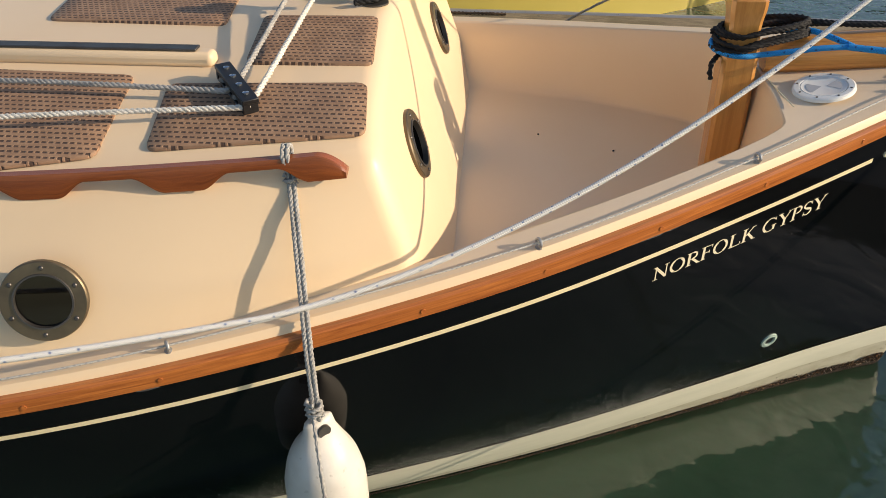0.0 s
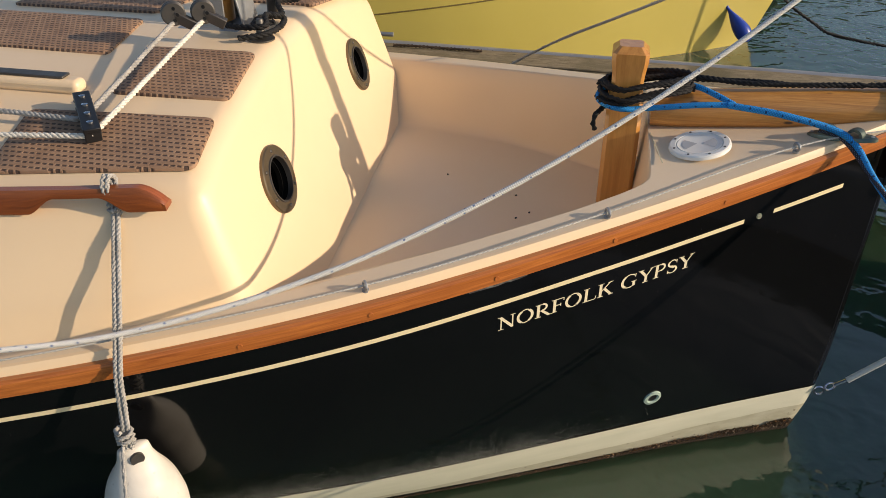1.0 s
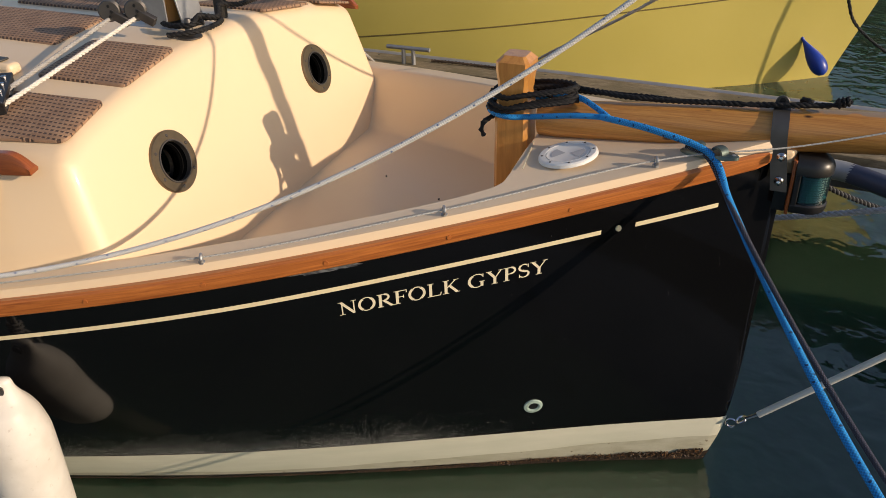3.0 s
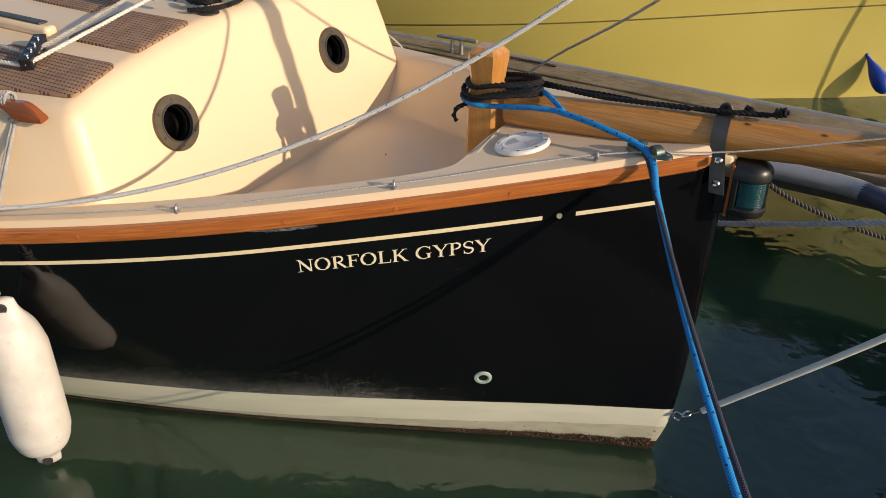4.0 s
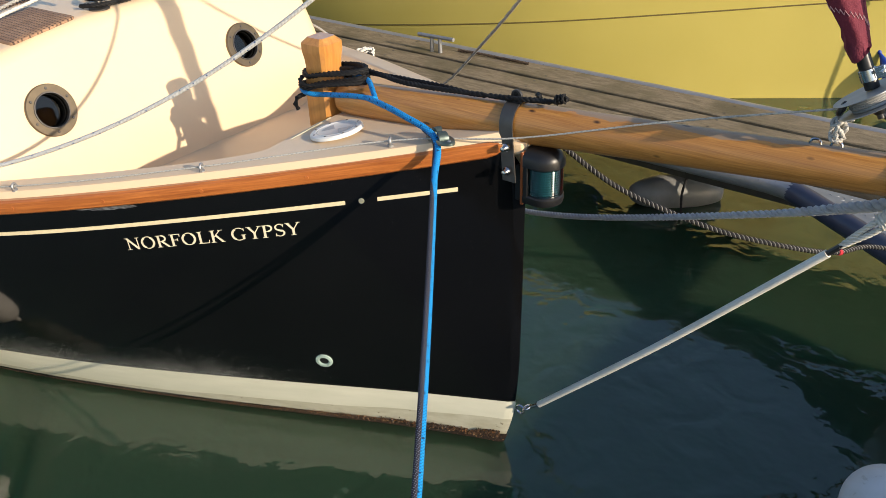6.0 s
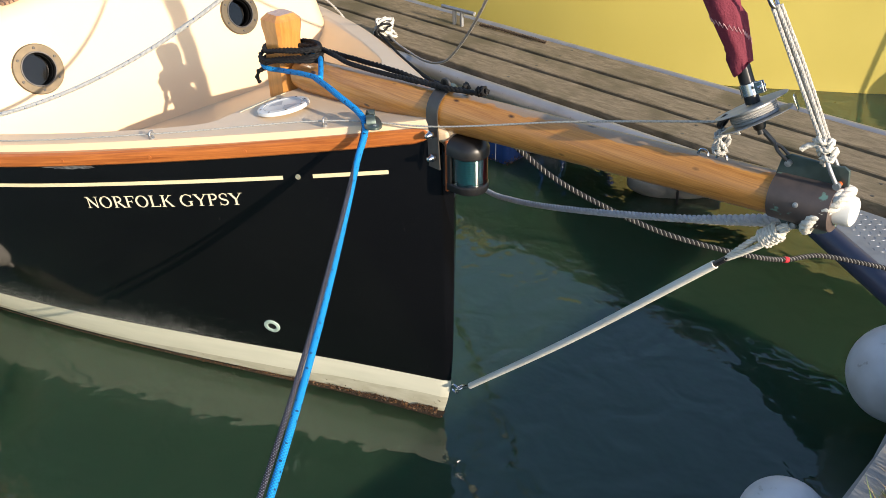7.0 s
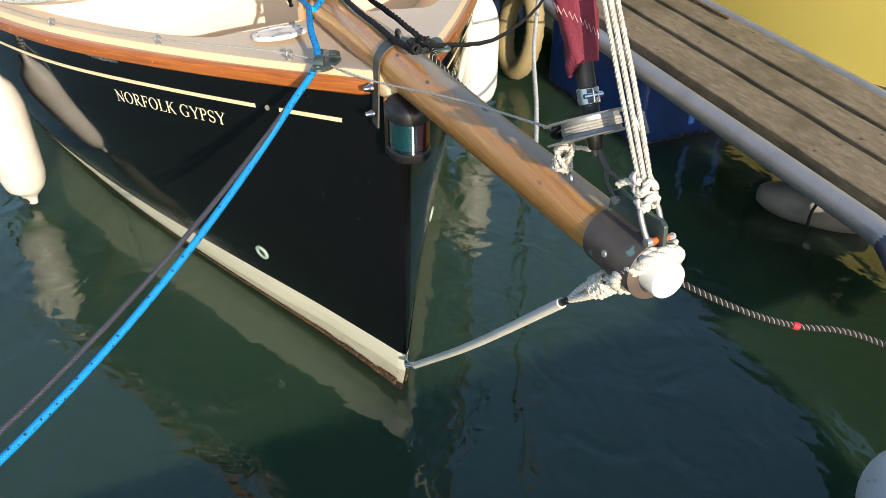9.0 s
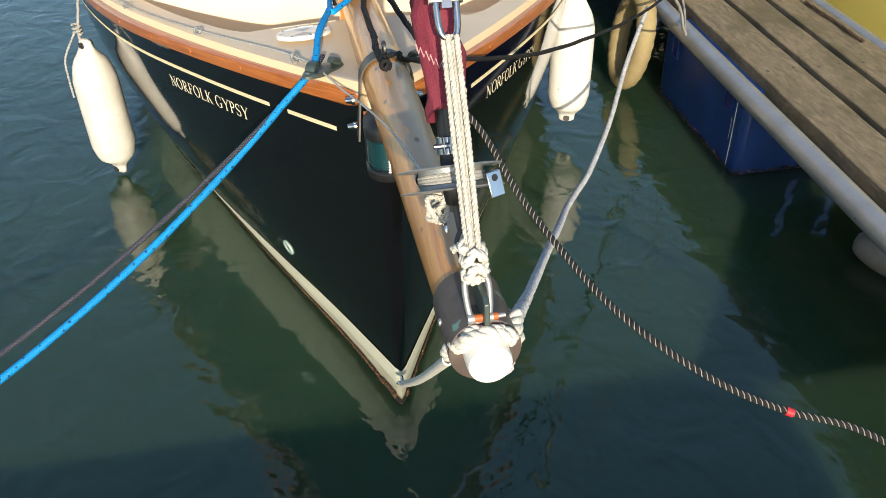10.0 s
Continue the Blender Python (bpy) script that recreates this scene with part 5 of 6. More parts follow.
# bobstay in white hose, lashed at the sprit end
low, high = Vector((0.088, -0.004, 0.216)), Vector((0.765, 0.008, 0.944))
bob = empty("bobstay", "bobstay in white hose between stem and bowsprit", "stay", low)
bm = tube(smooth_path([low, low.lerp(high, 0.5) - Vector((0, 0, 0.012)), high], 0.03), 0.0095, 12)
bm.transform(Matrix.Translation(-low))
part("hose", bm, HOSE, bob, "white plastic hose")
BOLT = Vector((0.893, 0.016, 1.085))
dl = (BOLT - high).normalized()
v1 = Vector((0, 1, 0))
v2 = dl.cross(v1)
bm = tube([high - dl * 0.01, high + dl * 0.05], 0.0065, 10)
bm.transform(Matrix.Translation(-low))
part("wire_end", bm, RUBBER, bob, "black wire terminal")
for k in range(4):
    c0, c1 = high + dl * 0.03, BOLT
    wide = [0.0, 0.5, 1.0, 0.8, 0.3]
    pts_l = [c0.lerp(c1, f) + 0.011 * wd * (math.cos(k * 1.57 + 0.6) * v1 + math.sin(k * 1.57 + 0.6) * v2) for f, wd in zip((0, 0.2, 0.5, 0.8, 1.0), wide)]
    bm = laid(smooth_path(pts_l, 0.006), 0.0062)
    bm.transform(Matrix.Translation(-low))
    part("lashing", bm, ROPE_WHITE, bob, "white cord lashing" if k == 0 else "", angle=60)
wrap = []
for k in range(70):
    a = k * 0.52
    wrap.append(high.lerp(BOLT, 0.66 + 0.22 * k / 69) + 0.0165 * (math.cos(a) * v1 + math.sin(a) * v2))
bm = laid(smooth_path(wrap, 0.006), 0.0052)
bm.transform(Matrix.Translation(-low))
part("whipping", bm, ROPE_WHITE, bob, "white cord whipping", angle=60)
bm = bmesh.new()
for c, r, ax in (((0.020, 0.0, 0.160), 0.014, (0, 1, 0)), ((0.046, -0.002, 0.182), 0.014, (0.6, 0, -0.8))):
    u = Vector(ax).normalized()
    v = u.orthogonal().normalized()
    w = u.cross(v)
    tube([Vector(c) + r * (math.cos(a) * v + math.sin(a) * w) for a in [2 * math.pi * j / 14 for j in range(15)]], 0.0038, 8, bm)
tube([Vector((0.057, -0.003, 0.190)), low], 0.006, 8, bm)
bm.transform(Matrix.Translation(-low))
part("shackle", bm, CHROME, bob, "stainless shackles")

# furled jib: drum, tube, canvas cover; stay lashing
jib = empty("furled_jib", "jib furled in a maroon cover above its drum", "furled sail", (0.80, 0, 1.25))
JO = Vector((0.80, 0, 1.25))
STAY = Vector((-2.2, 0.0, 4.3)).normalized()
sm = along(STAY)
base = Vector((0.798, 0.014, 1.262))
dm = along(Vector((-0.555, -0.012, 0.83)))


def jpart(name, bm, mat, label="", parent=None, **kw):
    bm.transform(Matrix.Translation(-JO))
    return part(name, bm, mat, parent or jib, label, **kw)


drum = jpart("drum", turned([(0.0, 0.016), (0.043, 0.016), (0.043, 0.021), (0.040, 0.023), (0.040, 0.033), (0.043, 0.035), (0.043, 0.041), (0.0, 0.041)], base, dm, 36), GALV, "pale grey furling drum wound with line")
for h in (0.013, 0.041):
    jpart("flange", turned([(0.0, h), (0.068, h), (0.069, h + 0.001), (0.068, h + 0.002), (0.0, h + 0.002)], base, dm, 44), GALV, "thin dull metal drum flange")
for k in range(3):
    h = 0.0240 + 0.0042 * k
    jpart("wound_line", tube([base + dm.to_3x3() @ Vector((0.0425 * math.cos(a), 0.0425 * math.sin(a), h)) for a in [2 * math.pi * j / 30 for j in range(31)]], 0.0024, 6), ROPE_GREY, "wound grey line" if k == 0 else "", drum)
jpart("swivel", turned([(0.0, -0.006), (0.009, -0.006), (0.011, -0.003), (0.014, 0.015), (0.0, 0.015)], base, sm, 20), RUBBER, "dark steel swivel under the drum")
spin = lambda a, r, h: base + sm.to_3x3() @ Vector((r * math.cos(radians(a)), r * math.sin(radians(a)), h))
bm = bmesh.new()
face = Matrix.Rotation(radians(20), 4, "Z") @ Matrix.Rotation(radians(-27), 4, "Y")
box(bm, (0.838, 0.060, 1.306), (0.0025, 0.021, 0.033), face)
guard = jpart("guard_plate", bm, CHROME, "bright drilled guard plate", bevel=0.003)
jpart("hole", turned([(0.0, 0.0016), (0.0045, 0.0016), (0.0045, -0.0016), (0.0, -0.0016)], Vector((0.838, 0.060, 1.306)) + face.to_3x3() @ Vector((0, 0, 0.008)), face @ Matrix.Rotation(radians(90), 4, "Y"), 14), RUBBER, "", guard)
c = Vector((0.738, -0.012, 1.262))
jpart("line_eye", tube([c + 0.011 * (math.cos(a) * Vector((0, 1, 0)) + math.sin(a) * Vector((0.3, 0, 0.95))) for a in [2 * math.pi * j / 16 for j in range(17)]], 0.0055, 8), RUBBER, "black line eye")
jpart("tube", turned([(0.0135, 0.045), (0.0135, 0.30), (0.0, 0.30)], base, sm, 18), RUBBER, "black stay tube")
clamp = jpart("collar", turned([(0.0138, 0.060), (0.0162, 0.061), (0.0162, 0.083), (0.0138, 0.084)], base, sm, 24), CHROME, "stainless clamp collar")
for dz in (-0.004, 0.004):
    bm = bmesh.new()
    box(bm, spin(75, 0.025, 0.0725) + sm.to_3x3() @ Vector((-dz, 0, 0)), (0.0020, 0.018, 0.022), sm)
    jpart("ear", bm, CHROME, "", clamp, bevel=0.003)
jpart("bolt", tube([spin(75, 0.028, 0.0725) + sm.to_3x3() @ Vector((-0.014, 0, 0)), spin(75, 0.028, 0.0725) + sm.to_3x3() @ Vector((0.016, 0, 0))], 0.0035, 10), CHROME, "", clamp)

def cover_r(a, h):
    """The cover's radius: spiral wraps that overlap, soft folds, narrow at the foot."""
    u = min(1.0, max(0.0, h - 0.095) / 0.30)
    spiral = (a / (2 * math.pi) + h / 0.125) % 1.0
    return 0.0158 + 0.0155 * u ** 0.8 + 0.0080 * spiral + 0.0022 * math.sin(2 * a + 11 * h) + 0.0014 * math.sin(7 * a + 33 * h)


rows = []
for i in range(190):
    h = 0.102 + i * 0.017
    row = []
    for k in range(36):
        a = 2 * math.pi * k / 36
        lift = 0.035 * (0.5 - 0.5 * math.cos(a + 0.6)) if i == 0 else 0.0
        row.append(base + sm.to_3x3() @ Vector((cover_r(a, h) * math.cos(a), cover_r(a, h) * math.sin(a), h + lift * max(0, 1 - i / 3))))
    rows.append(row)
bm, _ = grid(rows, None, True)
canvas = jpart("cover", bm, MAROON, "maroon canvas wrapped in spirals", angle=50)
for q in range(12):
    h0 = 0.20 + q * 0.125
    zig = []
    for k in range(40):
        a = -2.6 + 0.13 * k
        h = h0 - 0.125 * a / (2 * math.pi) + (0.005 if k % 2 else -0.005)
        zig.append(base + sm.to_3x3() @ Vector(((cover_r(a, h) + 0.0008) * math.cos(a), (cover_r(a, h) + 0.0008) * math.sin(a), h)))
    jpart("stitching", tube(zig, 0.0008, 4), THREAD, "pink zigzag stitching" if q == 0 else "", canvas)
foot = A + AX * 1.475 + up_v * 0.070
bm = tube([base - STAY * 0.015, base], 0.007, 12)
dn = (foot - base).normalized()
mid = foot.lerp(base, 0.52)
tube([base, mid], 0.0048, 10, bm)
crossv = Vector((0, 1, 0))
for g in (-1, 1):
    tube(smooth_path([mid, mid + dn * 0.015 + crossv * 0.009 * g, foot - dn * 0.012 + crossv * 0.009 * g, foot + dn * 0.004 + crossv * 0.007 * g], 0.006), 0.0032, 8, bm)
jpart("toggle", bm, STEEL, "steel toggle down to the bowsprit")

# white lashing rope from the sprit end to the stay, with knot and bow shackle
K = Vector((0.922, 0.015, 1.260))
dirn = (Vector((0.783, 0.013, 1.485)) - K).normalized()
up_end = K + dirn * 0.262
across = Vector((0.25, 1.0, 0)).normalized()
lash = None
for k in range(4):
    d0, d1 = across * (-0.0078 + 0.0052 * k), across * (-0.0075 + 0.0050 * k)
    lift = Vector((0.005 * (k % 2), 0, 0.002 * (k % 2)))
    line = [K + d0 * 0.8 + lift, K.lerp(up_end, 0.5) + d0 + lift * 1.4, up_end + d1 + lift]
    if lash is None:
        lash = rope("stay_lashing", line, 0.0039, ROPE_LASH, "white laid rope lashing knotted above a shackle", "laid", 0.005)
    else:
        rope("strand", line, 0.0039, ROPE_LASH, "", "laid", 0.005, parent=lash)
knot = []
for k in range(50):
    a = 2 * math.pi * 2.6 * k / 49
    knot.append(K + dirn * (-0.03 + 0.045 * k / 49 + 0.006 * math.sin(3 * a)) + 0.0125 * (math.cos(a) * Vector((0, 1, 0)) + math.sin(a) * dirn.cross(Vector((0, 1, 0)))))
rope("knot", knot, 0.0062, ROPE_WHITE, "", "laid", 0.006, parent=lash)
rope("tail", [K - dirn * 0.01, K + Vector((-0.02, -0.012, 0.0)), K + Vector((-0.035, -0.018, -0.012))], 0.0055, ROPE_WHITE, "", "laid", 0.006, parent=lash)
bm = bmesh.new()
sc = K - dirn * 0.050
v, w = Vector((0, 1, 0)), dirn
tube(smooth_path([sc - w * 0.024 + v * 0.0115, sc - w * 0.004 + v * 0.0142, sc + w * 0.020 + v * 0.0142, sc + w * 0.031 + v * 0.007, sc + w * 0.034, sc + w * 0.031 - v * 0.007, sc + w * 0.020 - v * 0.0142, sc - w * 0.004 - v * 0.0142, sc - w * 0.024 - v * 0.0115], 0.004), 0.0042, 8, bm)
for g in (-1, 1):
    tube([sc - w * 0.024 + v * 0.0078 * g, sc - w * 0.024 + v * 0.0155 * g], 0.0068, 12, bm)
shackle = tagged(obj("bow_shackle", bm, GALV, angle=60), "galvanised bow shackle with an orange pin", "shackle")
part("pin", tube([sc - w * 0.024 - v * 0.0078, sc - w * 0.024 + v * 0.022], 0.0048, 12), ORANGE, shackle, "orange coated pin")
part("pin_end", tube([sc - w * 0.024 + v * 0.022, sc - w * 0.024 + v * 0.031], 0.0030, 10), GALV, shackle)

bm = bmesh.new()
te = up_end + dirn * 0.01
tube(smooth_path([te + v * 0.012 + w * 0.03, te + v * 0.011, te - w * 0.012 + v * 0.007, te - w * 0.016, te - w * 0.012 - v * 0.007, te - v * 0.011, te - v * 0.012 + w * 0.03], 0.005), 0.0042, 8, bm)
tube([te + w * 0.03 - v * 0.02, te + w * 0.03 + v * 0.02], 0.0045, 8, bm)
box(bm, te + w * 0.045, (0.012, 0.012, 0.05), along(w))
tube([te + w * 0.06, te + w * 2.6 + Vector((-0.25, 0, 0.1))], 0.0025, 8, bm)
tagged(obj("forestay_wire", bm, CHROME, angle=60), "stainless forestay wire ending in a shackle", "stay")
# small tack lashing on the sprit
tangle = []
for k in range(64):
    a = k * 0.55
    tangle.append((0.737 + 0.014 * math.cos(a) * math.cos(0.37 * a), 0.0 + 0.013 * math.sin(a), 1.214 + 0.019 * math.sin(0.61 * a) + 0.004 * math.cos(1.7 * a)))
rope("tack_lashing", [(0.738, 0.012, 1.183), (0.737, 0.008, 1.194), *tangle, (0.745, 0.024, 1.229), (0.752, 0.038, 1.226)], 0.0040, ROPE_LASH, "small tangle of white cord on the bowsprit", "laid", 0.004)
bm = bmesh.new()
for t in (1.305, 1.345):
    c = sprit_at(t, -8, 0.046)
    tube([c + 0.011 * (math.cos(a) * AX + math.sin(a) * up_v) for a in [math.pi * j / 8 for j in range(9)]], 0.003, 6, bm)
tagged(obj("pad_eye", bm, CHROME, boat, angle=60), "stainless pad eye")

# white grommet rope on the sprit end and the grey line to the dock
collar = [A + AX * (1.556 + 0.032 * math.sin(a) + 0.003 * math.sin(3 * a)) + (0.0355 + 0.017 * max(0.0, -math.sin(a)) ** 0.7 + 0.0015 * math.sin(9 * a)) * (math.cos(a) * side_v + math.sin(a) * up_v) for a in [radians(d) for d in range(25, 331, 5)]]
collar = [A + AX * 1.535 + 0.047 * side_v + 0.022 * up_v] + collar + [A + AX * 1.535 + 0.050 * side_v - 0.022 * up_v, A + AX * 1.51 + 0.053 * side_v - 0.010 * up_v]
strop = rope("white_strop", collar, 0.0104, ROPE_WHITE, "thick white rope strop round the bowsprit end", "laid", 0.005, pitch=0.042)
rope("turn", [A + AX * (1.566 + 0.014 * math.sin(a + 0.5)) + (0.0390 + 0.002 * math.sin(7 * a)) * (math.cos(a) * side_v + math.sin(a) * up_v) for a in [radians(d) for d in range(60, 291, 6)]], 0.006, ROPE_WHITE, "", "laid", 0.005, pitch=0.034, parent=strop)

rope("grey_dock_line", [(0.955, 0.045, 1.108), (0.76, 0.115, 1.003), (0.58, 0.190, 0.906), (0.27, 0.318, 0.752), (0.01, 0.430, 0.628), (-0.20, 0.520, 0.538), (-0.38, 0.610, 0.468), (-0.58, 0.725, 0.420), (-0.92, 0.912, 0.410), (-1.334, 1.122, 0.436), (-1.748, 1.362, 0.503)], 0.0095, ROPE_BLUEGREY, "blue-grey weathered rope spliced round the bowsprit end", "laid", 0.008, taper=lambda u: 1.0 + 0.75 * max(0.0, 1 - u / 0.14))
rope("flecked_dock_line", [(-0.16, 0.14, 1.062), (-0.09, 0.13, 1.055)] + [(-0.05, 0.12, 1.045), (0.016, 0.22, 0.931), (0.139, 0.282, 0.829), (0.278, 0.348, 0.758), (0.413, 0.417, 0.704), (0.53, 0.506, 0.661), (0.614, 0.611, 0.616), (0.661, 0.731, 0.57), (0.709, 0.862, 0.543), (0.799, 0.987, 0.497), (0.938, 1.154, 0.427), (1.11, 1.254, 0.388)], 0.0076, [ROPE_BLACK, ROPE_TAN], "black and tan laid mooring line with a red mark", "laid", 0.0018, mats=(0, 1, 0, 1), pitch=0.027, thin=(1, 3))
bm = tube([Vector((0.6585, 0.723, 0.573)), Vector((0.6635, 0.738, 0.5675))], 0.0094, 12)
tagged(obj("red_mark", bm, RED_TAPE), "red tape whipping round the flecked mooring line", "tape")
rope("black_dock_line", [(0.055, 0.008, 1.150), (0.035, 0.035, 1.146), (-0.01, 0.082, 1.108), (-0.484, 0.473, 0.888), (-0.998, 0.859, 0.715), (-1.517, 1.237, 0.571), (-2.045, 1.606, 0.459)], 0.0068, ROPE_BLACK, "black mooring line from the bowsprit to the pontoon", "laid", 0.012)
rope("port_sheet", [(-2.14, 1.70, 0.47), (-2.0, 1.645, 0.44), (-1.87, 1.60, 0.432), (-1.60, 1.485, 0.455), (-1.38, 1.385, 0.52), (-1.2, 1.28, 0.625), (-0.9, 1.085, 0.86), (-0.4, 0.661, 1.228), (0.2, 0.2, 1.75), (0.52, 0.0, 2.1)], 0.0062, ROPE_GREY, "grey weathered sheet leading from the sail to the pontoon", "laid", 0.012)
# coil of white rope on the pontoon
rng = random.Random(9)
knot = []
for k in range(150):
    a = k * 0.42
    knot.append((-2.12 + 0.045 * math.cos(a) * math.cos(a * 0.31) + 0.02 * math.sin(a * 0.17), 1.69 + 0.045 * math.sin(a) + 0.015 * math.sin(a * 0.23), 0.475 + 0.038 * math.sin(a * 0.53) + 0.012 * math.sin(a * 1.3)))
rope("rope_knot", knot, 0.0085, ROPE_WHITE, "bundle of knotted white rope on the pontoon edge", "laid", 0.01)
rope("black_rope_knot", [(x + 0.03, y - 0.035, z - 0.012) for x, y, z in knot[20:75]], 0.0075, ROPE_BLACK, "black rope hitched beside the white knot", "laid", 0.01)

# halyards across the cabin roof
for p0, p1, p2, p3 in (((-1.835, -0.605, 1.152), (-1.80, -0.222, 1.25), (-1.85, -0.617, 1.150), (-2.8, -0.612, 1.145)), ((-1.785, -0.665, 1.140), (-1.735, -0.192, 1.25), (-1.80, -0.672, 1.138), (-2.8, -0.83, 1.11))):
    rope("halyard", [p3, Vector(p3).lerp(Vector(p2), 0.5) + Vector((0, 0, 0.012)), p2, p0, p1], 0.0068, ROPE_GREY if p3[1] > -0.7 else ROPE_WHITE, "three-strand halyard led across the cabin roof", "laid", 0.01, group="halyards")
rope("black_halyard", [(-1.72, -0.10, 1.215), (-1.66, -0.13, 1.22), (-1.60, -0.12, 1.225), (-1.62, -0.06, 1.235), (-1.60, 0.0, 1.22), (-1.63, 0.06, 1.24), (-1.60, 0.12, 1.23), (-1.62, 0.25, 1.22), (-1.60, 0.42, 1.20), (-1.62, 0.6, 1.19), (-1.7, 0.75, 1.2)], 0.0085, ROPE_BLACK, "black laid rope bundled at the mast foot", "laid", 0.01)
rope("black_halyard_coil", [(-1.66, -0.16, 1.20), (-1.60, -0.13, 1.205), (-1.585, -0.05, 1.205), (-1.61, 0.03, 1.205), (-1.66, 0.0, 1.21), (-1.64, -0.1, 1.215), (-1.59, -0.08, 1.225)], 0.0085, ROPE_BLACK, "black laid rope coil at the mast foot", "laid", 0.01)


# ---- fenders ----
def fender(name, top, length, radius, mat, label, lean=(0, 0, 1), category="fender", group="", spin=0.0):
    e = empty(name, label, category, top, group)
    L = length
    f = min(1.0, L / 0.6)
    prof = [(0.020, 0.0), (0.032, -0.006), (0.037, -0.03 * f), (0.60 * radius, -0.065 * f), (0.82 * radius, -0.105 * f), (0.95 * radius, -0.15 * f), (radius, -0.2 * f), (radius, -L + 0.17 * f), (0.95 * radius, -L + 0.12 * f),
            (0.80 * radius, -L + 0.08 * f), (0.55 * radius, -L + 0.052 * f), (0.037, -L + 0.034 * f), (0.034, -L + 0.008), (0.022, -L)]
    fine = smooth_path([(r, 0, h) for r, h in prof], 0.01)
    bm = turned([(max(0.001, p.x), p.z) for p in fine], (0, 0, 0), None, 36)
    for v in bm.verts:
        tab = max(0.0, 1 - min(-v.co.z, L + v.co.z) / (0.075 * f))
        v.co.y *= 1 - 0.55 * tab ** 0.7
    bm.transform(along(lean) @ Matrix.Rotation(radians(spin), 4, "Z"))
    part("body", bm, mat, e, angle=80)
    facing = Matrix.Rotation(radians(spin), 4, "Z") @ Matrix.Rotation(radians(90), 4, "X")
    for h in (-0.024, -L + 0.022):
        bm = turned([(0.009, -0.024), (0.0145, -0.024), (0.0145, 0.024), (0.009, 0.024)], Vector(lean) * h, facing, 18)
        eyelet = part("eyelet", bm, STEEL, e, "dark eyelet")
        part("hole", turned([(0.0, -0.022), (0.009, -0.022), (0.009, 0.022), (0.0, 0.022)], Vector(lean) * h, facing, 14), ROPE_BROWN if h < -0.1 else RUBBER, eyelet)
    return e


fender("fender", (-1.612, -1.018, 0.615), 0.60, 0.088, FENDER, "grubby white cylindrical fender hanging against the hull", spin=45)
GX = -1.676
gy = cab_hi(1.676) - 0.005
gz = roof_z(gy)
GRIP = Vector((-1.674, -0.812, 1.055))
STRAKE = Vector((-1.624, -0.998, 0.778))
line = [(-1.612, -1.035, 0.62), (-1.614, -1.03, 0.66), (-1.619, -1.015, 0.72), STRAKE, GRIP.lerp(STRAKE, 0.67), GRIP.lerp(STRAKE, 0.33), GRIP, (GX + 0.004, -gy - 0.012, gz + 0.006), (GX, -gy - 0.014, gz + 0.03), (GX, -gy, gz + 0.046), (GX, -gy + 0.018, gz + 0.03), (GX + 0.003, -gy + 0.0, gz - 0.005), (GX + 0.006, -gy - 0.014, gz + 0.0)]
tie = rope("fender_line", line, 0.0056, ROPE_GREY, "grey laid fender line tied to the grab rail", "laid", 0.008)
rope("strand", [Vector(p) + Vector((0.0092, 0.002, 0.0)) for p in line], 0.0056, ROPE_GREY, "", "laid", 0.008, parent=tie)
rope("knot", [Vector((-1.611, -1.034, 0.655)) + Vector((0.015 * math.cos(k * 0.7), 0.015 * math.sin(k * 0.7), 0.0016 * k - 0.02)) for k in range(26)], 0.0055, ROPE_GREY, "", "laid", 0.008, parent=tie)
rope("hitch", [GRIP + Vector((0.004 + 0.011 * math.cos(k * 0.7), -0.002 + 0.009 * math.sin(k * 0.7), 0.0014 * k - 0.012)) for k in range(15)], 0.005, ROPE_GREY, "", "laid", 0.006, parent=tie)
rope("tail", [(-1.612, -1.045, 0.645), (-1.602, -1.075, 0.60), (-1.591, -1.106, 0.54), (-1.588, -1.112, 0.46), (-1.588, -1.113, 0.385)], 0.005, ROPE_GREY, "", "laid", parent=tie)

pf = fender("fender", (-1.55, 0.955, 0.685), 0.60, 0.092, FENDER_WHITE, "white cylindrical fender between hull and pontoon", spin=72)
part("valve", turned([(0.009, -0.004), (0.009, 0.002), (0.0, 0.003)], (0.082, -0.03, -0.20), along((0.94, -0.34, 0.05)), 12), BLUE_VINYL, pf, "blue valve plug")
rope("fender_line", [(-1.55, 0.955, 0.68), (-1.56, 0.962, 0.78), (-1.64, 0.92, 0.875), (-1.80, 0.86, 0.95), (-1.95, 0.80, 1.05)], 0.006, ROPE_GREY, "grey laid line holding the white fender", "laid")

# ---- finger pontoon on the far side ----
dock = empty("finger_pontoon", "weathered timber finger pontoon with a grey tube edge", "pontoon", (0, 0, 0.42))
DZ = 0.42
slope = -0.036


def dpart(name, bm, mat, label="", parent=None, **kw):
    bm.transform(Matrix.Translation((0, 0, -DZ)))
    return part(name, bm, mat, parent or dock, label, **kw)


def dock_pt(x, y, z):
    return Vector((x, y + slope * x, z))


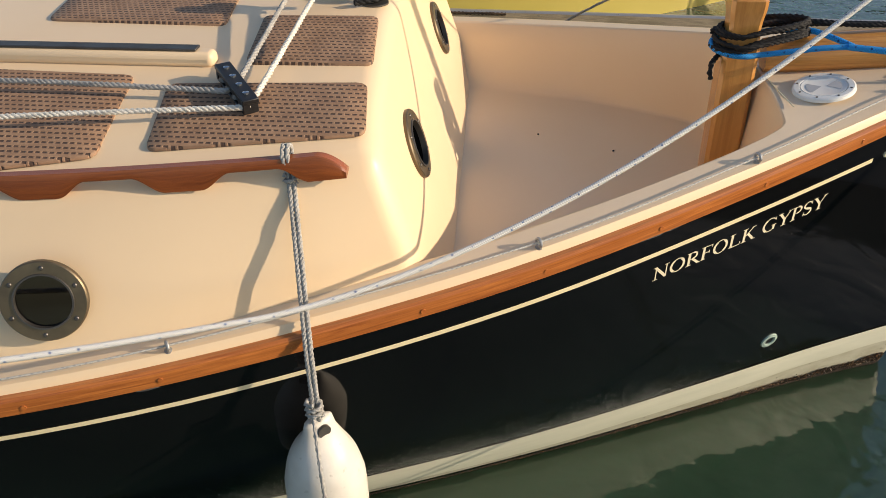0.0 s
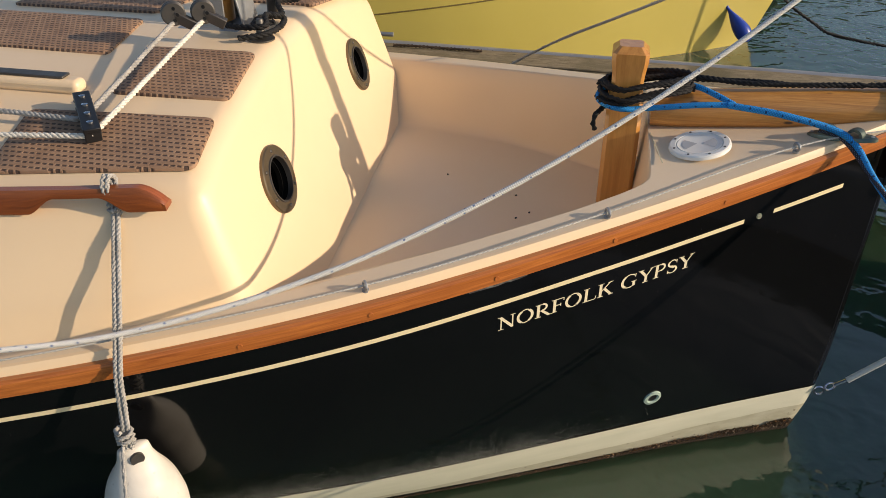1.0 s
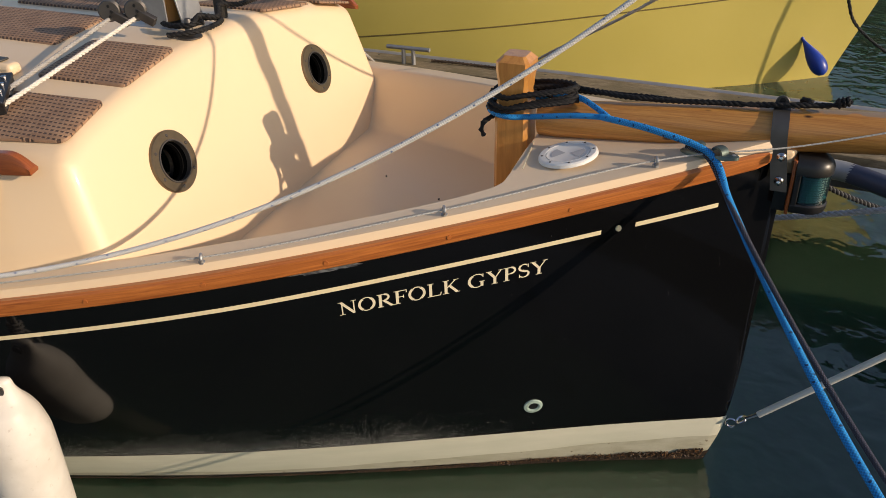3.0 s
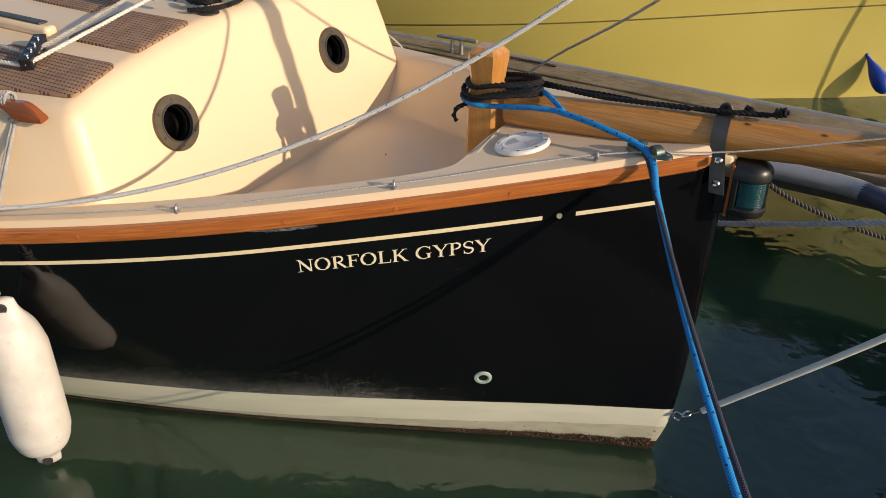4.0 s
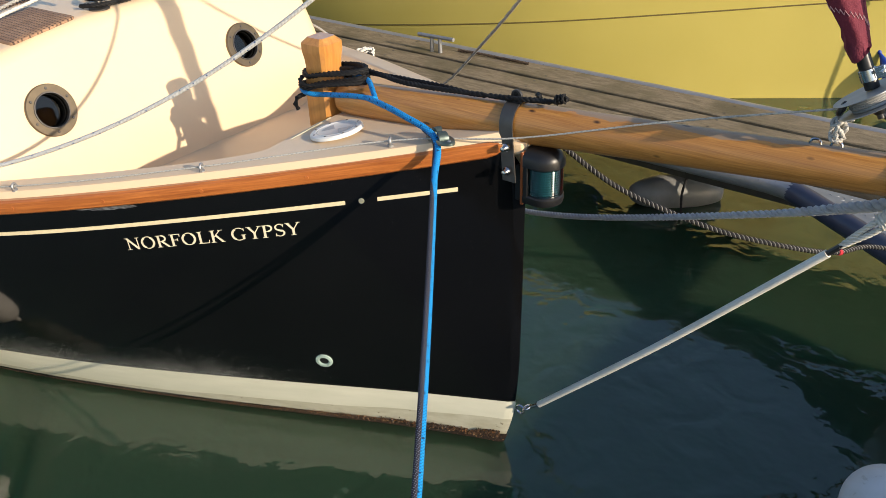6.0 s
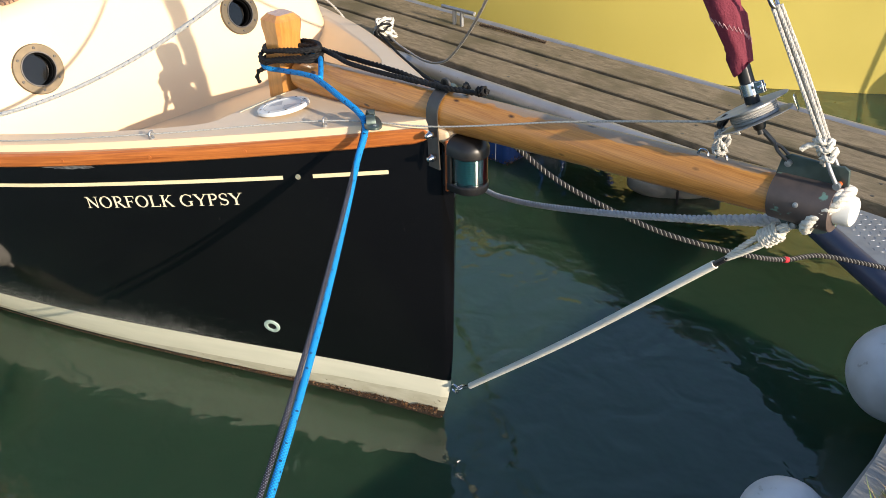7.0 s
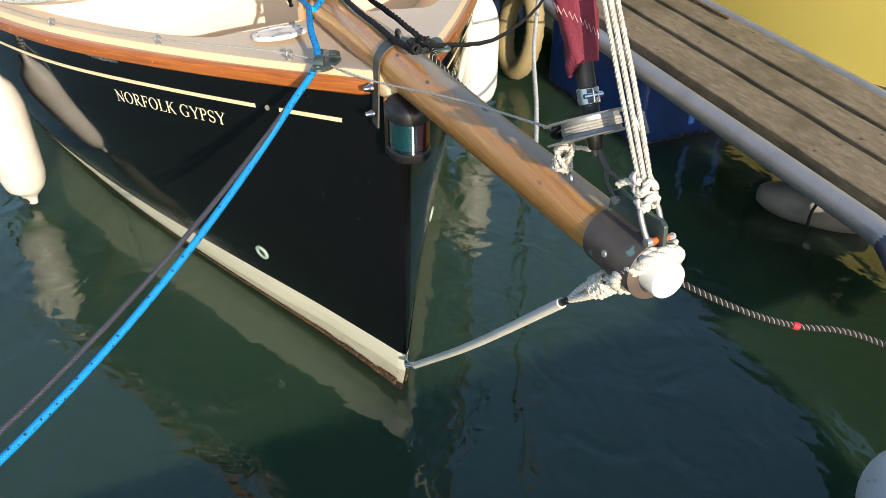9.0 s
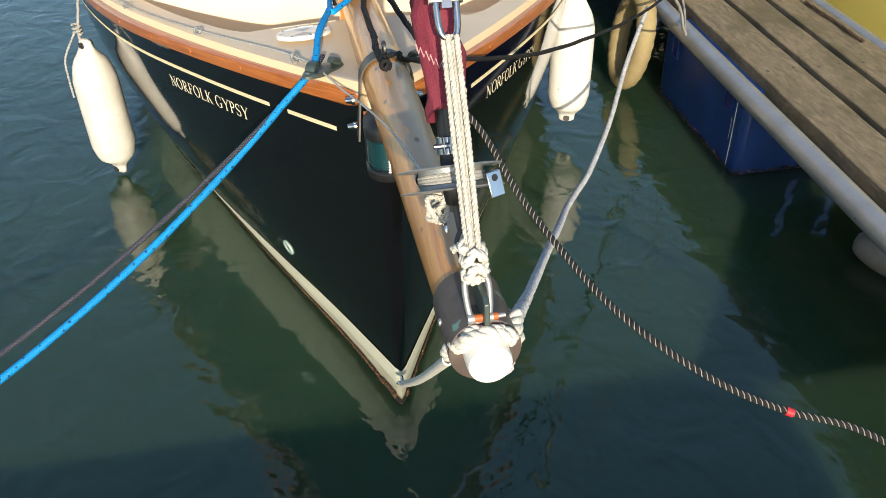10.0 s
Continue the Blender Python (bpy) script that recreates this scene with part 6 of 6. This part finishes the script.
PLANKS = [(1.585, 1.782), (1.815, 1.975), (2.008, 2.200)]
for y0, y1 in PLANKS:
    bm = bmesh.new()
    rows = []
    for i in range(61):
        x = -6.0 + 7.2 * i / 60
        j = 0.002 * math.sin(i * 1.7 + y0 * 9)
        rows.append([dock_pt(x, y0 + j, DZ - 0.055), dock_pt(x, y0 + j, DZ - 0.004), dock_pt(x, y0 + j + 0.004, DZ), dock_pt(x, y1 - j - 0.004, DZ), dock_pt(x, y1 - j, DZ - 0.004), dock_pt(x, y1 - j, DZ - 0.055)])
    bm, vs = grid(rows, None, True)
    bm.faces.new(vs[0])
    bm.faces.new(vs[-1][::-1])
    dpart("plank", bm, DOCKWOOD, "grey-brown weathered dock board", angle=20)
bm = bmesh.new()
for x in (-5.2, -4.2, -3.2, -2.2, -1.2, -0.2, 0.6):
    box(bm, dock_pt(x, 1.88, DZ - 0.093), (0.08, 0.62, 0.07))
for y in (1.60, 2.12):
    box(bm, (-2.5, y + 0.09, DZ - 0.10), (6.6, 0.05, 0.09), Matrix.Rotation(math.atan(slope), 4, "Z"))
# strip added to keep sun from slipping between tube and front board
box(bm, (-2.4, 1.558 + slope * -2.4, DZ - 0.072), (7.2, 0.075, 0.012), Matrix.Rotation(math.atan(slope), 4, "Z"))
dpart("under_frame", bm, STEEL, "dark steel under-frame with an added sun-blocking strip")
tubep = [dock_pt(-6, 1.487, DZ - 0.035), dock_pt(-2, 1.487, DZ - 0.035), dock_pt(0.22, 1.49, DZ - 0.03), dock_pt(0.29, 1.485, DZ - 0.032), dock_pt(0.33, 1.47, DZ - 0.033)]
dpart("edge_tube", tube(smooth_path(tubep, 0.05), 0.042, 20), PIPE, "grey painted steel edge tube", angle=60)
dpart("brace_tube", tube(smooth_path([dock_pt(0.32, 1.475, DZ - 0.033), dock_pt(0.38, 1.445, DZ - 0.036), dock_pt(1.15, 0.93, DZ - 0.04)], 0.04), 0.0425, 20), PIPE_DARK, "dark blue painted steel brace tube", angle=60)
tubep = [dock_pt(-6, 2.245, DZ - 0.03), dock_pt(1.2, 2.245, DZ - 0.03)]
dpart("edge_tube", tube(smooth_path(tubep, 0.2), 0.03, 14), PIPE, angle=60)
# chequer plate gusset at the root of the finger, with raised lozenges
bm = bmesh.new()
tri_pts = [dock_pt(0.34, 1.515, DZ - 0.012), dock_pt(1.2, 1.515, DZ - 0.012), dock_pt(1.2, 0.93, DZ - 0.012)]
tv = [bm.verts.new(p) for p in tri_pts]
bv = [bm.verts.new(p - Vector((0, 0, 0.008))) for p in tri_pts]
bm.faces.new(tv)
bm.faces.new(bv[::-1])
for i in range(3):
    bm.faces.new((tv[i], tv[(i + 1) % 3], bv[(i + 1) % 3], bv[i]))
plate = dpart("chequer_plate", bm, GALV, "aluminium chequer plate corner", smooth=False)
bm = bmesh.new()
for i in range(36):
    for j in range(30):
        x, y = 0.36 + 0.025 * i, 0.78 + 0.025 * j
        q = dock_pt(x, y, DZ - 0.0115)
        if y < 1.50 and y > 1.515 - (x - 0.36) * 0.67 + 0.03:
            a = radians(40 if (i + j) % 2 else -50)
            d, e = Vector((math.cos(a), math.sin(a), 0)) * 0.009, Vector((-math.sin(a), math.cos(a), 0)) * 0.0025
            vs = [bm.verts.new(q + d), bm.verts.new(q + e), bm.verts.new(q - d), bm.verts.new(q - e), bm.verts.new(q + Vector((0, 0, 0.0025)))]
            for k in range(4):
                bm.faces.new((vs[k], vs[(k + 1) % 4], vs[4]))
tagged(dpart("raised_lozenges", bm, GALV, "", plate, smooth=False), kind="stuff")
# blue plastic floats under the boards
for x0, x1 in ((-1.93, -1.085), (-4.2, -3.3)):
    bm = bmesh.new()
    c = dock_pt((x0 + x1) / 2, 1.775, 0.13)
    box(bm, c, (x1 - x0, 0.55, 0.48))
    fl = dpart("float", bm, FLOAT_BLUE, "blue moulded plastic float", bevel=0.03, segs=3)
    yf = 1.775 - 0.275 + slope * ((x0 + x1) / 2)
    for k in range(2):
        x = x0 + 0.14 + k * (x1 - x0 - 0.28)
        bm = bmesh.new()
        for dx, dz, w, h in ((-0.03, 0, 0.008, 0.10), (0.03, 0, 0.008, 0.10), (0, 0.046, 0.068, 0.008), (0, -0.046, 0.068, 0.008)):
            box(bm, (x + dx, yf - 0.003, 0.285 + dz), (w, 0.016, h))
        pocket = dpart("handle_pocket", bm, FLOAT_BLUE, "", fl, bevel=0.002)
        # navy plate inside the rim paints the shade of a hollow pocket
        bm = bmesh.new()
        box(bm, (x, yf, 0.285), (0.052, 0.006, 0.084))
        dpart("pocket_floor", bm, NAVY, "", pocket)
    bm = bmesh.new()
    rim = [Vector((x0 - 0.003, yf + 0.5, 0)), Vector((x0 - 0.003, yf, 0)), Vector((x1 + 0.002, yf - 0.002, 0)), Vector((x1 + 0.002, yf + 0.5, 0))]
    for k in range(900):
        q = rng.randrange(3)
        p = rim[q].lerp(rim[q + 1], rng.random()) + Vector((rng.gauss(0, 0.003), rng.gauss(-0.002, 0.003), max(-0.01, rng.gauss(0.006, 0.009))))
        r = rng.uniform(0.002, 0.005)
        d = Vector((rng.gauss(0, 1), rng.gauss(0, 1), rng.gauss(0, 1))).normalized()
        e = d.orthogonal().normalized()
        vs = [bm.verts.new(p + d * r * 1.5), bm.verts.new(p - d * r + e * r), bm.verts.new(p - d * r - e * r), bm.verts.new(p + d.cross(e) * r)]
        for tri in ((0, 1, 3), (1, 2, 3), (2, 0, 3), (0, 2, 1)):
            bm.faces.new([vs[i] for i in tri])
    tagged(dpart("float_weed", bm, WEED, "rust-brown weed round the float's waterline", fl, smooth=False), kind="stuff")
    if x0 > -2:
        # white streaks by the near corner: a slit of sunlight put into colour
        for sx, z0, z1, w in ((-1.16, 0.0, 0.30, 0.0035), (-1.182, 0.12, 0.22, 0.0018)):
            bm = bmesh.new()
            tube([Vector((sx, yf, z0)), Vector((sx + 0.002, yf - 0.001, (z0 + z1) / 2)), Vector((sx - 0.002, yf, z1))], w * 0.6, 8, bm)
            dpart("drip_streak", bm, WHITE, "white streak painted as a sunlit slit", fl)
# T-bar cleat
bm = bmesh.new()
c = dock_pt(-1.96, 2.06, DZ)
tube([c + Vector((-0.03, 0, 0)), c + Vector((-0.03, 0, 0.085))], 0.012, 10, bm)
tube([c + Vector((0.03, 0, 0)), c + Vector((0.03, 0, 0.085))], 0.012, 10, bm)
tube([c + Vector((-0.13, 0, 0.09)), c + Vector((0.13, 0, 0.09))], 0.012, 10, bm)
dpart("cleat", bm, GALV, "galvanised bar cleat", angle=60)

# ---- quay corner with turf, ball fender ----
bm = bmesh.new()
rows = []
for i in range(41):
    y = -8 + 9.0 * i / 40
    rows.append([(1.10 + 0.01 * math.sin(i * 2.1), y, -0.6), (1.10 + 0.01 * math.sin(i * 2.1), y, 0.385), (1.115, y, 0.40), (1.165, y, 0.402), (1.175, y, 0.385)])
bm, vs = grid(rows)
bm.faces.new(vs[0])
bm.faces.new(vs[-1][::-1])
tagged(obj("quay", bm, CONCRETE, angle=30), "worn pale concrete quay edge", "quay", kind="structure")
bm = bmesh.new()
rows = [[(1.17 + (14 - 1.17) * (i / 30) ** 2, -8 + 9.0 * j / 40, 0.385 + 0.02 * noise.noise((i * 0.9, j * 0.7, 0)) + (0.25 * (i / 30) ** 2)) for j in range(41)] for i in range(31)]
bm, _ = grid(rows)
tagged(obj("ground", bm, SOIL, angle=60), "turf and soil behind the quay edge", "ground", kind="structure")
bm = bmesh.new()
rng = random.Random(4)
for k in range(2600):
    x, y = 1.185 + abs(rng.gauss(0, 0.14)), rng.uniform(-0.3, 0.85)
    h, a = rng.uniform(0.03, 0.085), rng.uniform(0, 6.28)
    d = Vector((math.cos(a), math.sin(a), 0))
    e = Vector((-d.y, d.x, 0)) * 0.0016
    p = Vector((x, y, 0.382))
    q = p + d * h * rng.uniform(0.1, 0.5) + Vector((0, 0, h * 0.6))
    r = p + d * h * rng.uniform(0.5, 1.1) + Vector((0, 0, h))
    v = [bm.verts.new(p - e), bm.verts.new(p + e), bm.verts.new(q + e), bm.verts.new(q - e), bm.verts.new(r)]
    bm.faces.new(v[:4])
    bm.faces.new((v[3], v[2], v[4]))
tagged(obj("grass", bm, GRASS_MIX, smooth=False), "dry straw-coloured grass along the quay edge", "grass", kind="stuff")

ball = empty("ball_fender", "scuffed white ball fender with navy end", "fender", (1.008, 0.928, 0.215))
prof = [(0.153 * math.cos(radians(a)), 0.158 * math.sin(radians(a))) for a in range(-90, 91, 6)]
bm = turned([(max(r, 0.0005), h) for r, h in prof], (0, 0, 0), along((0.242, -0.083, 0.967)), 40)
part("ball", bm, BUOY_WHITE, ball)
prof = [(0.155 * math.cos(radians(a)), 0.160 * math.sin(radians(a))) for a in range(62, 91, 4)]
bm = turned([(max(r, 0.0005), h) for r, h in prof] , (0, 0, 0), along((0.242, -0.083, 0.967)), 40)
part("end", bm, NAVY, ball, "navy blue end")

# nail heads in the boards
bm0 = bmesh.new()
turned([(0.0075, -0.001), (0.0075, 0.0008), (0.0, 0.0012)], (0, 0, 0), None, 8, bm0)
nail_mesh = bpy.data.meshes.new("nail")
bm0.to_mesh(nail_mesh)
bm0.free()
nail_mesh.materials.append(STEEL)
for y0, y1 in PLANKS:
    for x in (-4.2, -3.2, -2.2, -1.2, -0.2, 0.6):
        for f in (0.2, 0.8):
            q = new("nail", nail_mesh)
            q.parent = dock
            q.location = dock_pt(x + 0.02 * math.sin(7 * x + 9 * f + y0), y0 + (y1 - y0) * f, 0.0)

# ---- yellow hull moored beyond the pontoon ----
yb = empty("yellow_boat", "yellow-painted wooden boat moored beyond the pontoon", "boat", (0, 3.6, 0))


wl = hermite([(-8, 2.9), (-6, 2.75), (-4, 2.62), (-3, 2.65), (-2.2, 2.78), (-1.6, 2.95), (-1.2, 3.12), (-0.7, 3.38), (-0.4, 3.57), (-0.08, 3.78), (0.15, 3.95), (0.3, 4.07)])
rows = []
for i in range(61):
    x = -7.5 + 7.8 * (i / 60) ** 0.7
    row = []
    for k in range(19):
        z = -0.3 + 1.75 * k / 18
        bow = max(0.0, (x + 1.2) / 1.46) ** 2
        row.append(Vector((x + 0.36 * max(0, z) * bow, wl(x) - 0.06 * max(z, 0) * (1 - 0.6 * bow), z)) - Vector((0, 3.6, 0)))
    rows.append(row)
near = rows
far = [[Vector((p.x, 2 * (4.075 - 3.6) - p.y, p.z)) for p in r] for r in rows]
bm, vs = grid(near)
grid(far, bm)
part("hull", bm, YELLOW, yb, "yellow painted hull")
deckr = [[near[i][-1], far[i][-1]] for i in range(61)]
bm, _ = grid(deckr)
part("deck", bm, CREAM, yb)
bm, _ = grid([[p + Vector((0, -0.004, 0)) for p in r if -0.31 < p.z < 0.04] + [] for r in near])
part("boot_stripe", bm, GREEN_BOOT, yb, "dark green antifouling line")
for c0, rr, mt in ((0.632, 0.0045, SEAM), (1.33, 0.022, TEAK_GRIP)):
    line = []
    for r in near:
        k = (c0 + 0.1 * max(-3.5, r[0].x) * (1 if c0 < 1 else 0.3) + 0.3) / 1.75 * 18
        k0 = int(k)
        line.append(r[k0].lerp(r[min(k0 + 1, 18)], k - k0))
    part("plank_seam" if c0 < 1 else "rubbing_strip", tube(line, rr, 8), mt, yb, angle=60)
bl = empty("fender", "blue teardrop fender hanging at the yellow bow", "fender", (0.09, 3.84, 0.30))
prof = smooth_path([(0.007, 0, 0.0), (0.013, 0, -0.03), (0.028, 0, -0.075), (0.047, 0, -0.135), (0.055, 0, -0.19), (0.048, 0, -0.235), (0.028, 0, -0.265), (0.001, 0, -0.275)], 0.01)
part("body", turned([(max(0.0006, p.x), p.z) for p in prof], (0, 0, 0), along(Vector((-0.66, 0.25, 0.80)).normalized()), 28), BLUE_VINYL, bl, angle=80)
part("neck", turned([(0.009, -0.012), (0.012, -0.006), (0.012, 0.012), (0.006, 0.016)], (0, 0, 0), along(Vector((-0.66, 0.25, 0.80)).normalized()), 14), BLUE_VINYL, bl)
rope("fender_lanyard", [(0.08, 3.84, 0.29), (-0.01, 3.78, 0.6), (-0.26, 3.62, 1.42)], 0.005, ROPE_WHITE, "thin white lanyard on the blue fender", "laid", 0.03)

# cream hose fender hung in a loop on the pontoon's tube
bm = bmesh.new()
loop_c = Vector((-1.98, 1.40, 0.26))
rows = []
for j in range(49):
    a = 2 * math.pi * j / 48
    c = loop_c + Vector((0.145 * math.cos(a), 0.03 * math.sin(a), 0.20 * math.sin(a)))
    n_ = Vector((math.cos(a), 0, math.sin(a)))
    r = 0.046 + 0.0035 * (j % 2)
    rows.append([c + r * (math.cos(b_) * n_ + math.sin(b_) * Vector((0, 1, 0))) for b_ in [2 * math.pi * k / 16 for k in range(16)]])
bm, _ = grid(rows, None, True)
tagged(obj("hose_fender", bm, TYRE, angle=60), "loop of ribbed cream hose hung as a pontoon fender", "fender")
rope("fender_strop", [(-1.98, 1.40, 0.44), (-1.98, 1.43, 0.46), (-1.98, 1.50, 0.44)], 0.008, ROPE_BLACK, "black strop holding the hose fender", "laid")

# old float half under water by the pontoon
fo = empty("old_float", "grey waterlogged float lying half under water", "float", (-0.30, 1.885, 0.045))
prof = [(0.0005, -0.24), (0.03, -0.235), (0.055, -0.20), (0.08, -0.12), (0.09, -0.02), (0.088, 0.08), (0.07, 0.16), (0.045, 0.21), (0.0005, 0.225)]
bm = turned([(p.x, p.z) for p in smooth_path([(r, 0, h) for r, h in prof], 0.015)], (0, 0, 0.005), along((0.72, 0.68, -0.06)), 24)
part("body", bm, BUOY_GREY, fo, angle=80)
part("cord", tube(smooth_path([(0.05, -0.02, 0.12), (0.06, -0.10, 0.05), (0.07, -0.11, -0.05)], 0.02), 0.006, 8), ROPE_BLACK, fo)
# white fender lying on the pontoon's far edge
lf = empty("fender", "white fender with a blue end lying along the pontoon edge", "fender", (-1.23, 2.31, 0.325))
prof = [(0.02, -0.30), (0.04, -0.27), (0.052, -0.22), (0.054, 0.20), (0.05, 0.235)]
part("body", turned([(p.x, p.z) for p in smooth_path([(r, 0, h) for r, h in prof], 0.02)], (0, 0, 0), along((1, -0.04, -0.02)), 24), FENDER_WHITE, lf, angle=70)
prof = [(0.0515, 0.215), (0.05, 0.25), (0.038, 0.285), (0.02, 0.30), (0.0005, 0.302)]
part("end", turned([(p.x, p.z) for p in smooth_path([(r, 0, h) for r, h in prof], 0.02)], (0, 0, 0), along((1, -0.04, -0.02)), 24), BLUE_VINYL, lf, "blue end")
rope("driftwood", [(-1.85, 2.20, 0.43), (-1.70, 2.195, 0.434), (-1.55, 2.20, 0.43), (-1.43, 2.19, 0.433), (-1.36, 2.20, 0.428)], 0.009, ROPE_BROWN, "short brown rope end lying on the boards", "laid", 0.02)
rope("dark_mooring_line", [(0.20, 3.72, 0.95), (0.316, 3.7, 0.561), (0.404, 3.7, 0.421), (0.623, 3.7, 0.27), (0.84, 3.7, 0.18), (1.6, 3.7, 0.10), (2.6, 3.6, 0.16)], 0.012, ROPE_BLACK, "dark mooring line from the yellow bow", "laid", 0.03)

# small grey fender hung on the quay wall
qf = empty("quay_fender", "scuffed grey round fender hung on the quay wall", "fender", (1.0, 0.13, 0.24))
prof = [(0.108 * math.cos(radians(a)), 0.108 * math.sin(radians(a))) for a in range(-90, 91, 6)]
part("ball", turned([(max(r, 0.0005), h) for r, h in prof], (0, 0, 0), along((-0.3, -0.2, 0.9)), 36), BUOY_WHITE, qf)
part("band", turned([(0.109, -0.014), (0.113, -0.012), (0.113, 0.008), (0.109, 0.010)], (0, 0, 0), along((-0.3, -0.2, 0.9)), 36, hollow=True), BUOY_GREY, qf, "raised grey band")

# unseen dark bank, added so the far water mirrors it instead of sky
rows = []
for i in range(161):
    x = -60 + 150 * i / 160
    h = 7.5 + 2.6 * noise.noise((x * 0.16, 0, 0)) + 1.3 * noise.noise((x * 0.6, 4, 0)) + 0.7 * noise.noise((x * 1.9, 9, 0))
    rows.append([(x, 27 + 3 * noise.noise((x * 0.2, k * 0.6, 2)) + 1.2 * k, -0.3 + (h + 0.3) * k / 6) for k in range(7)])
bm, _ = grid(rows)
tagged(obj("backdrop", bm, UNSEEN_BANK, angle=80), "unseen dark bank added for the water to mirror", "bank", kind="structure")
